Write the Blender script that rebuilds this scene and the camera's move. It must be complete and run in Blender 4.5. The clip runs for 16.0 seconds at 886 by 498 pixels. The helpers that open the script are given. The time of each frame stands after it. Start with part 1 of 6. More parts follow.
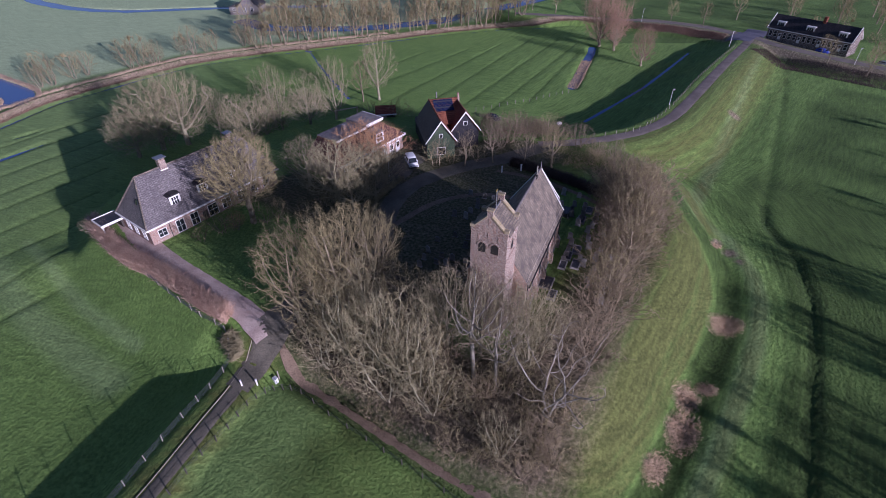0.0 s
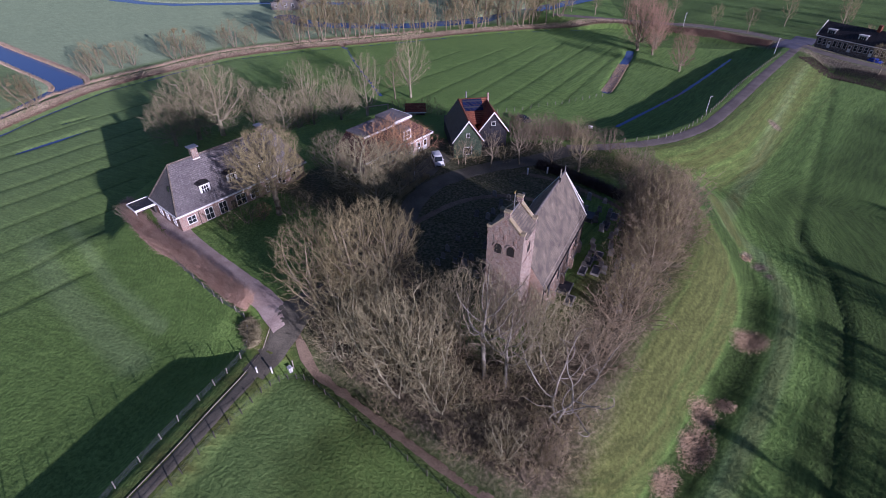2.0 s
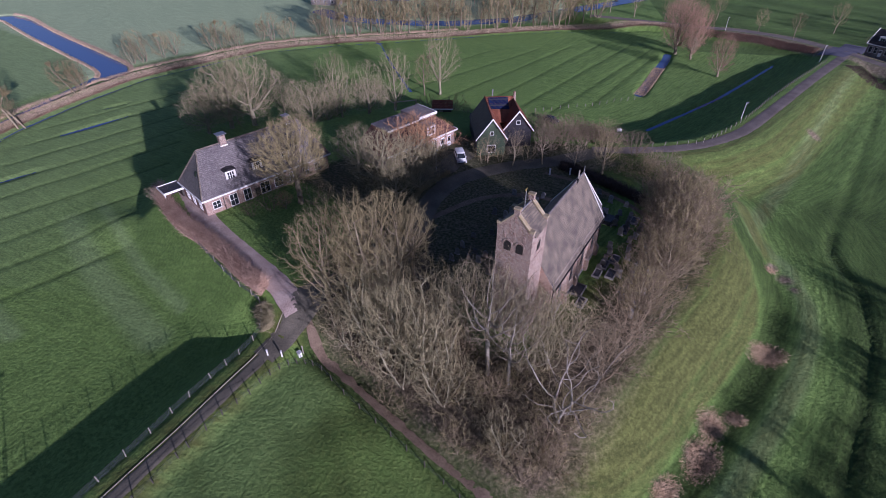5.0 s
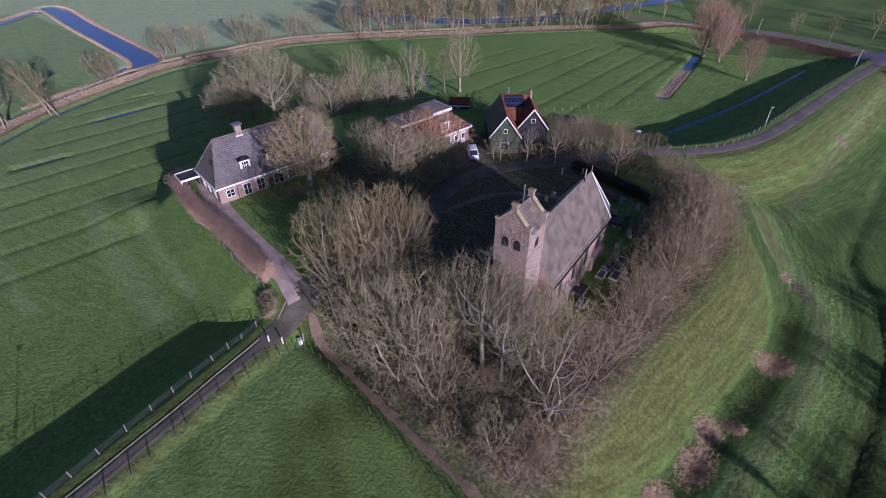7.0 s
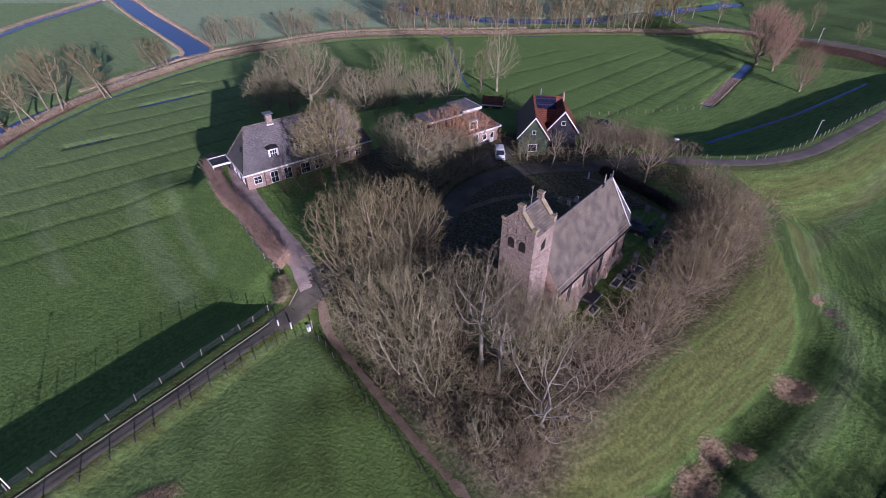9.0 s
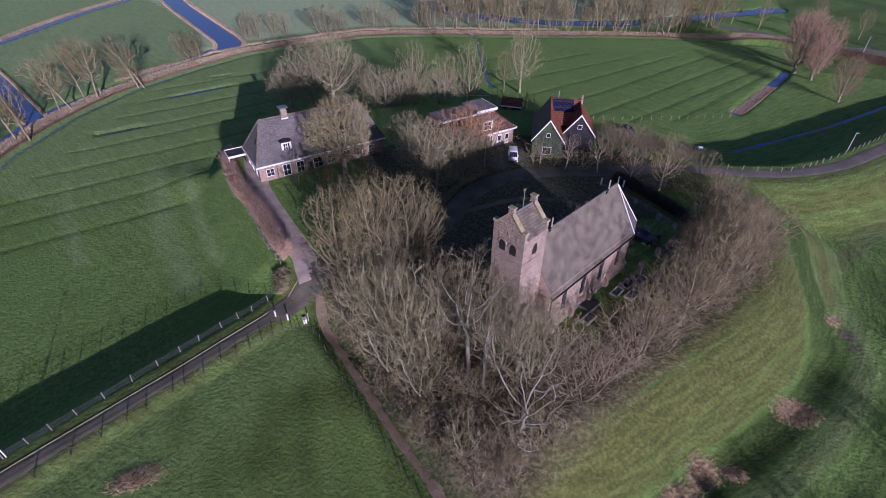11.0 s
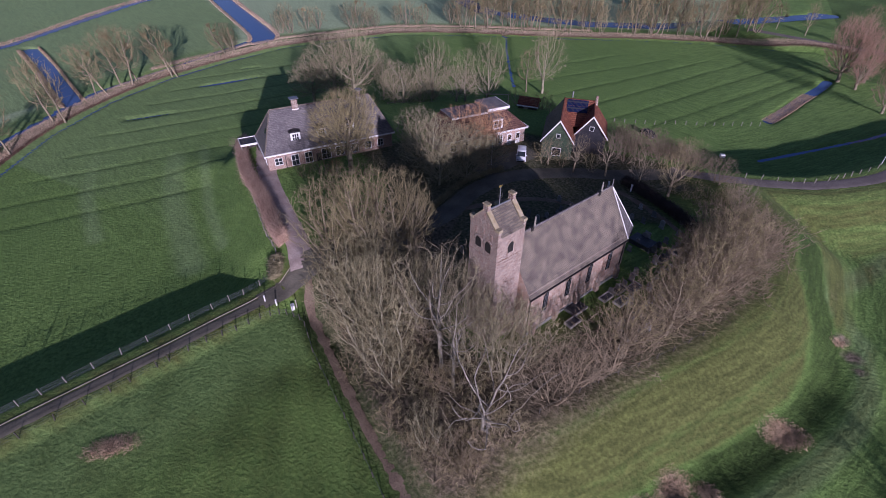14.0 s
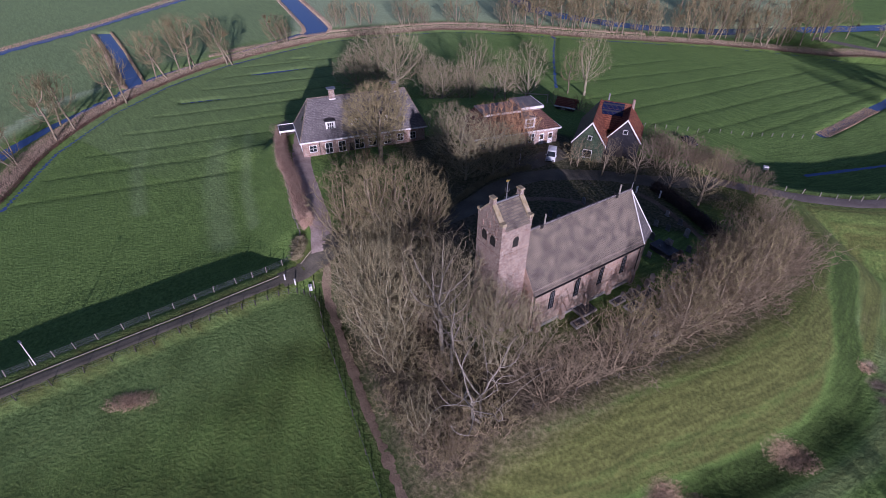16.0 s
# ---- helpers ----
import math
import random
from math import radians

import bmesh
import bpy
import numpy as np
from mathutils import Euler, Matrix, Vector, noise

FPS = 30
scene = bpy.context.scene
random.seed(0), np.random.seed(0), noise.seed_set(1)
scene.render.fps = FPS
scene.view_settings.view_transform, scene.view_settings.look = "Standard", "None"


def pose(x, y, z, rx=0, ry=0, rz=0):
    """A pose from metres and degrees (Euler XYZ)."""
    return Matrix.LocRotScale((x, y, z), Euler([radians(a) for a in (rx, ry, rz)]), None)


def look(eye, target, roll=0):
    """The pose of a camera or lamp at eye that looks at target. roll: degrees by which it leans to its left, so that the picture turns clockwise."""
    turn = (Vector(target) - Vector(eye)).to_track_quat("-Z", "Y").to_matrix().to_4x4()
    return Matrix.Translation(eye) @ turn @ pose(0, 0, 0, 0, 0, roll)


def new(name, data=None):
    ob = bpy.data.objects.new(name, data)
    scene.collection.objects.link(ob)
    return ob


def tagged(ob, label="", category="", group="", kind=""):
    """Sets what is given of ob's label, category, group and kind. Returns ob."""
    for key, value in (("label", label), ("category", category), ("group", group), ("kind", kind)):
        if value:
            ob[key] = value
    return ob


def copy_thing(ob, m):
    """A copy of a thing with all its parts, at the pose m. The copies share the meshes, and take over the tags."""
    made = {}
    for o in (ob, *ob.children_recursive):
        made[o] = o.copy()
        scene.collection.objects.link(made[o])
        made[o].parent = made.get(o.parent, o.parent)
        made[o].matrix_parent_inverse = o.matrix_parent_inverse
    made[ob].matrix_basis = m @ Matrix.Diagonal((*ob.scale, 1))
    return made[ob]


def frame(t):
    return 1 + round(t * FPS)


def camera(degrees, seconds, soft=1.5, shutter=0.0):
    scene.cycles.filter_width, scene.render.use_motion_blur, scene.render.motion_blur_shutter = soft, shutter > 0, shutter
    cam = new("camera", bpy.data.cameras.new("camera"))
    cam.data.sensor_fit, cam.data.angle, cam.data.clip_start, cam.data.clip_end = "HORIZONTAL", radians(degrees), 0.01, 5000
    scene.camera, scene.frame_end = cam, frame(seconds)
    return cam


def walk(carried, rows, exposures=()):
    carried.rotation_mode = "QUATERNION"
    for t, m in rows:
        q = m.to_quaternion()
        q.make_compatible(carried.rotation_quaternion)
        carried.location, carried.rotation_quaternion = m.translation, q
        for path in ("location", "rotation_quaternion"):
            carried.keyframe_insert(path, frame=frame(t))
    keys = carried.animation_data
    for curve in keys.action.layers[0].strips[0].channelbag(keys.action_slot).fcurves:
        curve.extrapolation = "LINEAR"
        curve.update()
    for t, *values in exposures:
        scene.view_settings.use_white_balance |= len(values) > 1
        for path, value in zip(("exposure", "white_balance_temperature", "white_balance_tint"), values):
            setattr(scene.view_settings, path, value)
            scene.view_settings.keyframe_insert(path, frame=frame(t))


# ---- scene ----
cam = camera(81.7, 16.0, soft=0.85)
PATH = [
    (0, (0.472, -0.196, 55.118), (0.447, 1.405, 53.92), -0.7),
    (0.5, (0.855, -0.155, 55.121), (0.799, 1.445, 53.922), -0.6),
    (1, (1.238, -0.181, 55.12), (1.158, 1.418, 53.922), -0.5),
    (1.5, (1.603, -0.213, 55.119), (1.495, 1.384, 53.92), -0.4),
    (2, (1.998, -0.2, 55.098), (1.859, 1.395, 53.899), -0.4),
    (2.5, (2.404, -0.262, 55.088), (2.25, 1.331, 53.888), -0.3),
    (3, (2.734, -0.376, 55.046), (2.573, 1.216, 53.846), -0.3),
    (3.5, (3.142, -0.435, 54.973), (2.965, 1.156, 53.774), -0.3),
    (4, (3.474, -0.443, 54.96), (3.272, 1.144, 53.76), -0.2),
    (4.5, (3.841, -0.512, 54.887), (3.613, 1.071, 53.687), -0.1),
    (7, (7.403, -0.552, 54.452), (7.059, 1.008, 53.248), 0.1),
    (7.5, (8.269, -0.474, 54.357), (7.897, 1.08, 53.154), 0.1),
    (8, (9.27, -0.241, 54.31), (8.856, 1.3, 53.104), 0.2),
    (8.5, (10.2, 0.005, 54.277), (9.75, 1.536, 53.071), 0.3),
    (9, (11.204, 0.387, 54.184), (10.712, 1.904, 52.978), 0.4),
    (11.5, (16.331, 2.632, 53.953), (15.712, 4.101, 52.745), 0.5),
    (12, (17.374, 3.176, 53.834), (16.738, 4.638, 52.626), 0.4),
    (12.5, (18.309, 3.665, 53.804), (17.656, 5.12, 52.596), 0.5),
    (13, (19.334, 4.127, 53.687), (18.663, 5.572, 52.478), 0.5),
    (13.5, (20.313, 4.446, 53.603), (19.618, 5.879, 52.394), 0.5),
    (14, (21.399, 4.685, 53.474), (20.671, 6.102, 52.265), 0.6),
    (14.5, (22.466, 4.851, 53.422), (21.701, 6.248, 52.212), 0.6),
    (15, (23.603, 5.018, 53.432), (22.799, 6.392, 52.22), 0.7),
    (15.5, (24.672, 5.193, 53.42), (23.836, 6.546, 52.208), 0.8),
    (16, (25.84, 5.496, 53.467), (24.964, 6.823, 52.253), 0.8),
]
walk(cam, [(t, look(eye, target, roll)) for t, eye, target, roll in PATH], [(0.0, 0.10, 5300, 42), (16.0, -0.10, 5380, 43)])

# ---------------------------------------------------------------- light
SUN_AZ = (0.713, -0.70)          # towards the sun, on the plan
SUN_EL = radians(13.0)
world = bpy.data.worlds.new("world")
scene.world = world
world.use_nodes = True
wn = world.node_tree.nodes
sky = wn.new("ShaderNodeTexSky")
sky.sky_type = "NISHITA"
sky.sun_disc = False
sky.sun_elevation = SUN_EL
sky.sun_rotation = math.atan2(SUN_AZ[0], SUN_AZ[1])
sky.air_density, sky.dust_density, sky.ozone_density = 1.0, 0.6, 2.2
wn["Background"].inputs["Strength"].default_value = 0.064
world.node_tree.links.new(sky.outputs[0], wn["Background"].inputs["Color"])
sun_data = bpy.data.lights.new("sun", "SUN")
sun_data.energy, sun_data.angle, sun_data.color = 5.0, radians(0.6), (1.0, 0.93, 0.83)
sun = new("sun", sun_data)
sun.matrix_world = look((SUN_AZ[0] * 300, SUN_AZ[1] * 300, 300 * math.tan(SUN_EL)), (0, 0, 0))


# ---------------------------------------------------------------- materials
def mat(name, c1, c2, scale=1.0, fine=9.0, rough=0.85, bump=0.15, dist=0.03, metal=0.0, tone=0.35, kind="", size=(0.22, 0.07), joint=(0.45, 0.42, 0.38), random_tone=0.0, spec=0.3):
    """Two-scale procedural surface. kind: '' plain, 'brick' or 'tile' courses on walls and slopes."""
    m = bpy.data.materials.new(name)
    m.use_nodes = True
    nt = m.node_tree
    n, k = nt.nodes, nt.links.new
    b = n["Principled BSDF"]
    b.inputs["Roughness"].default_value = rough
    b.inputs["Metallic"].default_value = metal
    b.inputs["Specular IOR Level"].default_value = spec
    tc = n.new("ShaderNodeTexCoord")
    big = n.new("ShaderNodeTexNoise")
    big.inputs["Scale"].default_value, big.inputs["Detail"].default_value = scale, 6
    small = n.new("ShaderNodeTexNoise")
    small.inputs["Scale"].default_value, small.inputs["Detail"].default_value = scale * fine, 4
    k(tc.outputs["Object"], big.inputs["Vector"])
    k(tc.outputs["Object"], small.inputs["Vector"])
    ramp = n.new("ShaderNodeMapRange")
    ramp.inputs[1].default_value, ramp.inputs[2].default_value = 0.32, 0.68
    k(big.outputs["Fac"], ramp.inputs[0])
    mix = n.new("ShaderNodeMix")
    mix.data_type = "RGBA"
    mix.inputs[6].default_value, mix.inputs[7].default_value = (*c1, 1), (*c2, 1)
    k(ramp.outputs[0], mix.inputs[0])
    colour = mix.outputs[2]
    height = small.outputs["Fac"]
    if kind:
        sep = n.new("ShaderNodeSeparateXYZ")
        k(tc.outputs["Object"], sep.inputs[0])
        add = n.new("ShaderNodeMath")
        k(sep.outputs[0], add.inputs[0])
        k(sep.outputs[1], add.inputs[1])
        com = n.new("ShaderNodeCombineXYZ")
        k(add.outputs[0], com.inputs[0])
        k(sep.outputs[2], com.inputs[1])
        br = n.new("ShaderNodeTexBrick")
        br.offset = 0.5 if kind == "brick" else 0.0
        br.inputs["Scale"].default_value = 1.0
        br.inputs["Brick Width"].default_value, br.inputs["Row Height"].default_value = size
        br.inputs["Mortar Size"].default_value = size[1] * 0.14
        br.inputs["Mortar Smooth"].default_value = 0.4
        br.inputs["Bias"].default_value = -0.2
        k(com.outputs[0], br.inputs["Vector"])
        k(colour, br.inputs["Color1"])
        dark = n.new("ShaderNodeMix")
        dark.data_type = "RGBA"
        dark.blend_type = "MULTIPLY"
        dark.inputs[0].default_value = 0.8
        dark.inputs[7].default_value = (0.55, 0.5, 0.5, 1)
        k(colour, dark.inputs[6])
        k(dark.outputs[2], br.inputs["Color2"])
        br.inputs["Mortar"].default_value = (*joint, 1)
        colour = br.outputs["Color"]
        inv = n.new("ShaderNodeMath")
        inv.operation = "MULTIPLY_ADD"
        inv.inputs[1].default_value, inv.inputs[2].default_value = -1.2, 1.0
        k(br.outputs["Fac"], inv.inputs[0])
        hsum = n.new("ShaderNodeMath")
        k(inv.outputs[0], hsum.inputs[0])
        k(small.outputs["Fac"], hsum.inputs[1])
        height = hsum.outputs[0]
    shade = n.new("ShaderNodeMapRange")
    shade.inputs[1].default_value, shade.inputs[2].default_value = 0.25, 0.75
    shade.inputs[3].default_value, shade.inputs[4].default_value = 1 - tone, 1 + tone
    k(small.outputs["Fac"], shade.inputs[0])
    value = shade.outputs[0]
    if random_tone:
        info = n.new("ShaderNodeObjectInfo")
        ro = n.new("ShaderNodeMapRange")
        ro.inputs[3].default_value, ro.inputs[4].default_value = 1 - random_tone, 1 + random_tone
        k(info.outputs["Random"], ro.inputs[0])
        mul = n.new("ShaderNodeMath")
        mul.operation = "MULTIPLY"
        k(value, mul.inputs[0])
        k(ro.outputs[0], mul.inputs[1])
        value = mul.outputs[0]
    out = n.new("ShaderNodeMix")
    out.data_type = "RGBA"
    out.blend_type = "MULTIPLY"
    out.inputs[0].default_value = 1.0
    k(colour, out.inputs[6])
    k(value, out.inputs[7])
    k(out.outputs[2], b.inputs["Base Color"])
    if bump:
        bp = n.new("ShaderNodeBump")
        bp.inputs["Strength"].default_value, bp.inputs["Distance"].default_value = bump, dist
        k(height, bp.inputs["Height"])
        k(bp.outputs[0], b.inputs["Normal"])
    return m


def glass_mat(name):
    m = bpy.data.materials.new(name)
    m.use_nodes = True
    b = m.node_tree.nodes["Principled BSDF"]
    b.inputs["Base Color"].default_value = (0.02, 0.025, 0.03, 1)
    b.inputs["Roughness"].default_value = 0.06
    b.inputs["Specular IOR Level"].default_value = 0.6
    return m


M_TOWER = mat("pale_brick", (0.20, 0.118, 0.086), (0.33, 0.238, 0.178), 0.5, 8, kind="brick", size=(0.28, 0.1))
M_NAVE = mat("weathered_brick", (0.35, 0.188, 0.120), (0.49, 0.375, 0.27), 0.4, 9, kind="brick", size=(0.28, 0.1))
M_BRICK = mat("red_brown_brick", (0.27, 0.15, 0.11), (0.34, 0.21, 0.15), 0.7, 9, kind="brick", size=(0.24, 0.08))
M_PINK_BRICK = mat("pink_brick", (0.40, 0.27, 0.22), (0.52, 0.37, 0.31), 0.7, 9, kind="brick", size=(0.24, 0.08))
M_DARK_BRICK = mat("dark_brown_brick", (0.085, 0.06, 0.05), (0.13, 0.095, 0.08), 0.7, 9, kind="brick", size=(0.24, 0.08))
M_LICHEN_TILE = mat("lichened_roof_tile", (0.115, 0.098, 0.080), (0.36, 0.305, 0.22), 0.85, 18, kind="tile", size=(0.23, 0.24), joint=(0.12, 0.105, 0.095), tone=0.55, bump=0.6, dist=0.05)
M_GREY_TILE = mat("grey_roof_tile", (0.15, 0.138, 0.14), (0.235, 0.215, 0.205), 0.4, 10, kind="tile", size=(0.26, 0.26), joint=(0.095, 0.088, 0.09), tone=0.5, bump=0.5, dist=0.05, rough=0.6)
M_RED_TILE = mat("red_roof_tile", (0.27, 0.085, 0.05), (0.40, 0.16, 0.085), 0.6, 10, kind="tile", size=(0.26, 0.26), joint=(0.1, 0.03, 0.02), tone=0.35, bump=0.7, dist=0.05)
M_BROWN_TILE = mat("brown_roof_tile", (0.165, 0.085, 0.065), (0.25, 0.14, 0.11), 0.6, 10, kind="tile", size=(0.26, 0.26), joint=(0.06, 0.03, 0.025), tone=0.4, bump=0.7, dist=0.05)
M_DARK_TILE = mat("black_roof_tile", (0.035, 0.034, 0.04), (0.06, 0.055, 0.06), 0.6, 10, kind="tile", size=(0.26, 0.26), joint=(0.015, 0.015, 0.015), bump=0.6, dist=0.05, rough=0.5)
M_ROOFING = mat("grey_felt_roofing", (0.16, 0.15, 0.15), (0.24, 0.22, 0.21), 0.8, 9)
M_COPING = mat("lichened_coping", (0.30, 0.24, 0.13), (0.40, 0.34, 0.24), 2.0, 8)
M_WHITE = mat("white_paint", (0.74, 0.73, 0.70), (0.80, 0.79, 0.77), 1.5, 9, rough=0.5, tone=0.08, bump=0.03)
M_GREEN_BOARD = mat("green_boarding", (0.06, 0.10, 0.06), (0.08, 0.12, 0.07), 1.5, 9, rough=0.6, kind="tile", size=(4.0, 0.18), joint=(0.02, 0.03, 0.02))
M_BLACK_BOARD = mat("black_boarding", (0.03, 0.03, 0.04), (0.045, 0.045, 0.055), 1.5, 9, rough=0.6, kind="tile", size=(4.0, 0.18), joint=(0.012, 0.012, 0.012))
M_GLASS = glass_mat("window_glass")
M_SOLAR = mat("solar_cell", (0.012, 0.018, 0.06), (0.016, 0.024, 0.075), 2.0, 6, rough=0.15, kind="tile", size=(0.98, 0.8), joint=(0.05, 0.05, 0.06), tone=0.1, bump=0)
M_LEAD = mat("dull_metal", (0.30, 0.30, 0.31), (0.38, 0.38, 0.39), 3, 8, rough=0.45, metal=0.7, tone=0.15)
M_IRON = mat("dark_iron", (0.03, 0.03, 0.03), (0.05, 0.045, 0.04), 3, 8, rough=0.6, metal=0.4)
M_GILT = mat("gilded_metal", (0.75, 0.52, 0.14), (0.8, 0.6, 0.2), 4, 6, rough=0.3, metal=0.8, tone=0.1)
M_STONE = mat("grey_stone", (0.19, 0.185, 0.175), (0.30, 0.29, 0.26), 1.6, 8, random_tone=0.45)
M_SLATE = mat("dark_slab", (0.05, 0.05, 0.055), (0.08, 0.08, 0.085), 2, 8, rough=0.35)
M_ASPHALT = mat("asphalt", (0.112, 0.102, 0.076), (0.175, 0.158, 0.118), 0.35, 14, tone=0.3, bump=0.2)
M_KERB = mat("pale_concrete", (0.36, 0.31, 0.24), (0.48, 0.42, 0.33), 1.2, 8, tone=0.3)
M_DIKE_ROAD = mat("worn_asphalt", (0.165, 0.138, 0.12), (0.245, 0.208, 0.18), 0.3, 14, tone=0.25, bump=0.2)
M_PAVING = mat("blue_grey_paving", (0.12, 0.12, 0.16), (0.17, 0.165, 0.20), 0.4, 14, tone=0.25, bump=0.2)
M_GRAVEL = mat("brick_gravel_drive", (0.36, 0.275, 0.235), (0.52, 0.42, 0.36), 0.5, 14, tone=0.4, bump=0.4)
M_EARTH = mat("trodden_earth", (0.15, 0.108, 0.072), (0.235, 0.175, 0.12), 0.5, 12, tone=0.4, bump=0.5, dist=0.08)
M_BARK = mat("grey_bark", (0.17, 0.138, 0.090), (0.34, 0.288, 0.195), 1.2, 8, tone=0.3, random_tone=0.2)
M_BARK_GREEN = mat("algae_bark", (0.21, 0.19, 0.12), (0.36, 0.33, 0.225), 1.2, 8, tone=0.3, random_tone=0.15)
M_BIRCH = mat("birch_bark", (0.18, 0.162, 0.132), (0.32, 0.293, 0.245), 2.0, 6, tone=0.4)
M_TWIG = mat("brown_twig", (0.175, 0.145, 0.072), (0.35, 0.30, 0.158), 0.8, 8, tone=0.3, random_tone=0.22)
M_THICKET = mat("thicket_bark", (0.155, 0.122, 0.078), (0.32, 0.258, 0.168), 1.0, 8, tone=0.35, random_tone=0.25)
M_TWIG_GREEN = mat("olive_twig", (0.22, 0.192, 0.108), (0.40, 0.355, 0.21), 0.8, 8, tone=0.3, random_tone=0.2)
M_WILLOW = mat("willow_twig", (0.27, 0.165, 0.11), (0.38, 0.25, 0.175), 0.8, 8, tone=0.3, random_tone=0.15)
M_ORANGE = mat("orange_twig", (0.38, 0.215, 0.115), (0.54, 0.325, 0.175), 0.8, 8, tone=0.3, random_tone=0.15)
M_HEDGE = mat("beech_hedge_leaf", (0.44, 0.29, 0.205), (0.62, 0.445, 0.335), 0.8, 10, tone=0.45)
M_DARK_HEDGE = mat("dark_hedge_twig", (0.07, 0.05, 0.04), (0.13, 0.095, 0.075), 0.8, 10, tone=0.4)
M_REED = mat("dry_reed", (0.52, 0.39, 0.26), (0.70, 0.55, 0.385), 0.3, 14, tone=0.35)
M_BROWN_REED = mat("brown_reed", (0.17, 0.10, 0.07), (0.27, 0.17, 0.115), 0.3, 14, tone=0.35)
M_RUSH = mat("pink_brown_rush", (0.50, 0.36, 0.22), (0.72, 0.55, 0.36), 0.8, 12, tone=0.4)
M_GRASS_BLADE = mat("grass_blade", (0.06, 0.11, 0.025), (0.11, 0.16, 0.04), 0.3, 14, tone=0.4)
M_WOOD = mat("weathered_wood", (0.20, 0.18, 0.15), (0.30, 0.28, 0.24), 3, 6, tone=0.3)
M_DARKWOOD = mat("tarred_wood", (0.045, 0.04, 0.035), (0.07, 0.06, 0.055), 3, 6, tone=0.3)
M_TYRE = mat("tyre_rubber", (0.02, 0.02, 0.02), (0.03, 0.03, 0.03), 4, 6, rough=0.8)
M_CARWHITE = mat("white_car_paint", (0.72, 0.73, 0.74), (0.76, 0.77, 0.78), 1, 4, rough=0.2, tone=0.03, bump=0, spec=0.5)
M_CARDARK = mat("dark_car_paint", (0.025, 0.03, 0.04), (0.03, 0.035, 0.045), 1, 4, rough=0.2, tone=0.03, bump=0, spec=0.5)
M_CARSILVER = mat("silver_car_paint", (0.45, 0.47, 0.45), (0.5, 0.52, 0.5), 1, 4, rough=0.25, metal=0.4, tone=0.03, bump=0)
M_BLUE = mat("blue_paint", (0.03, 0.06, 0.35), (0.04, 0.08, 0.4), 2, 5, rough=0.4, tone=0.1)
M_NET = mat("wire_netting", (0.12, 0.135, 0.14), (0.16, 0.18, 0.19), 3, 6, rough=0.5, metal=0.5, tone=0.1)


def water_mat():
    m = bpy.data.materials.new("ditch_water")
    m.use_nodes = True
    n, k = m.node_tree.nodes, m.node_tree.links.new
    b = n["Principled BSDF"]
    # blue base colour stands in for the sky's reflection
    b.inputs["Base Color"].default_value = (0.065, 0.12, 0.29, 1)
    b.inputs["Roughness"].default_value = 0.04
    b.inputs["IOR"].default_value = 1.33
    tc, nz, bp = n.new("ShaderNodeTexCoord"), n.new("ShaderNodeTexNoise"), n.new("ShaderNodeBump")
    nz.inputs["Scale"].default_value = 1.2
    bp.inputs["Strength"].default_value, bp.inputs["Distance"].default_value = 0.05, 0.02
    k(tc.outputs["Object"], nz.inputs["Vector"])
    k(nz.outputs["Fac"], bp.inputs["Height"])
    k(bp.outputs[0], b.inputs["Normal"])
    return m


M_WATER = water_mat()


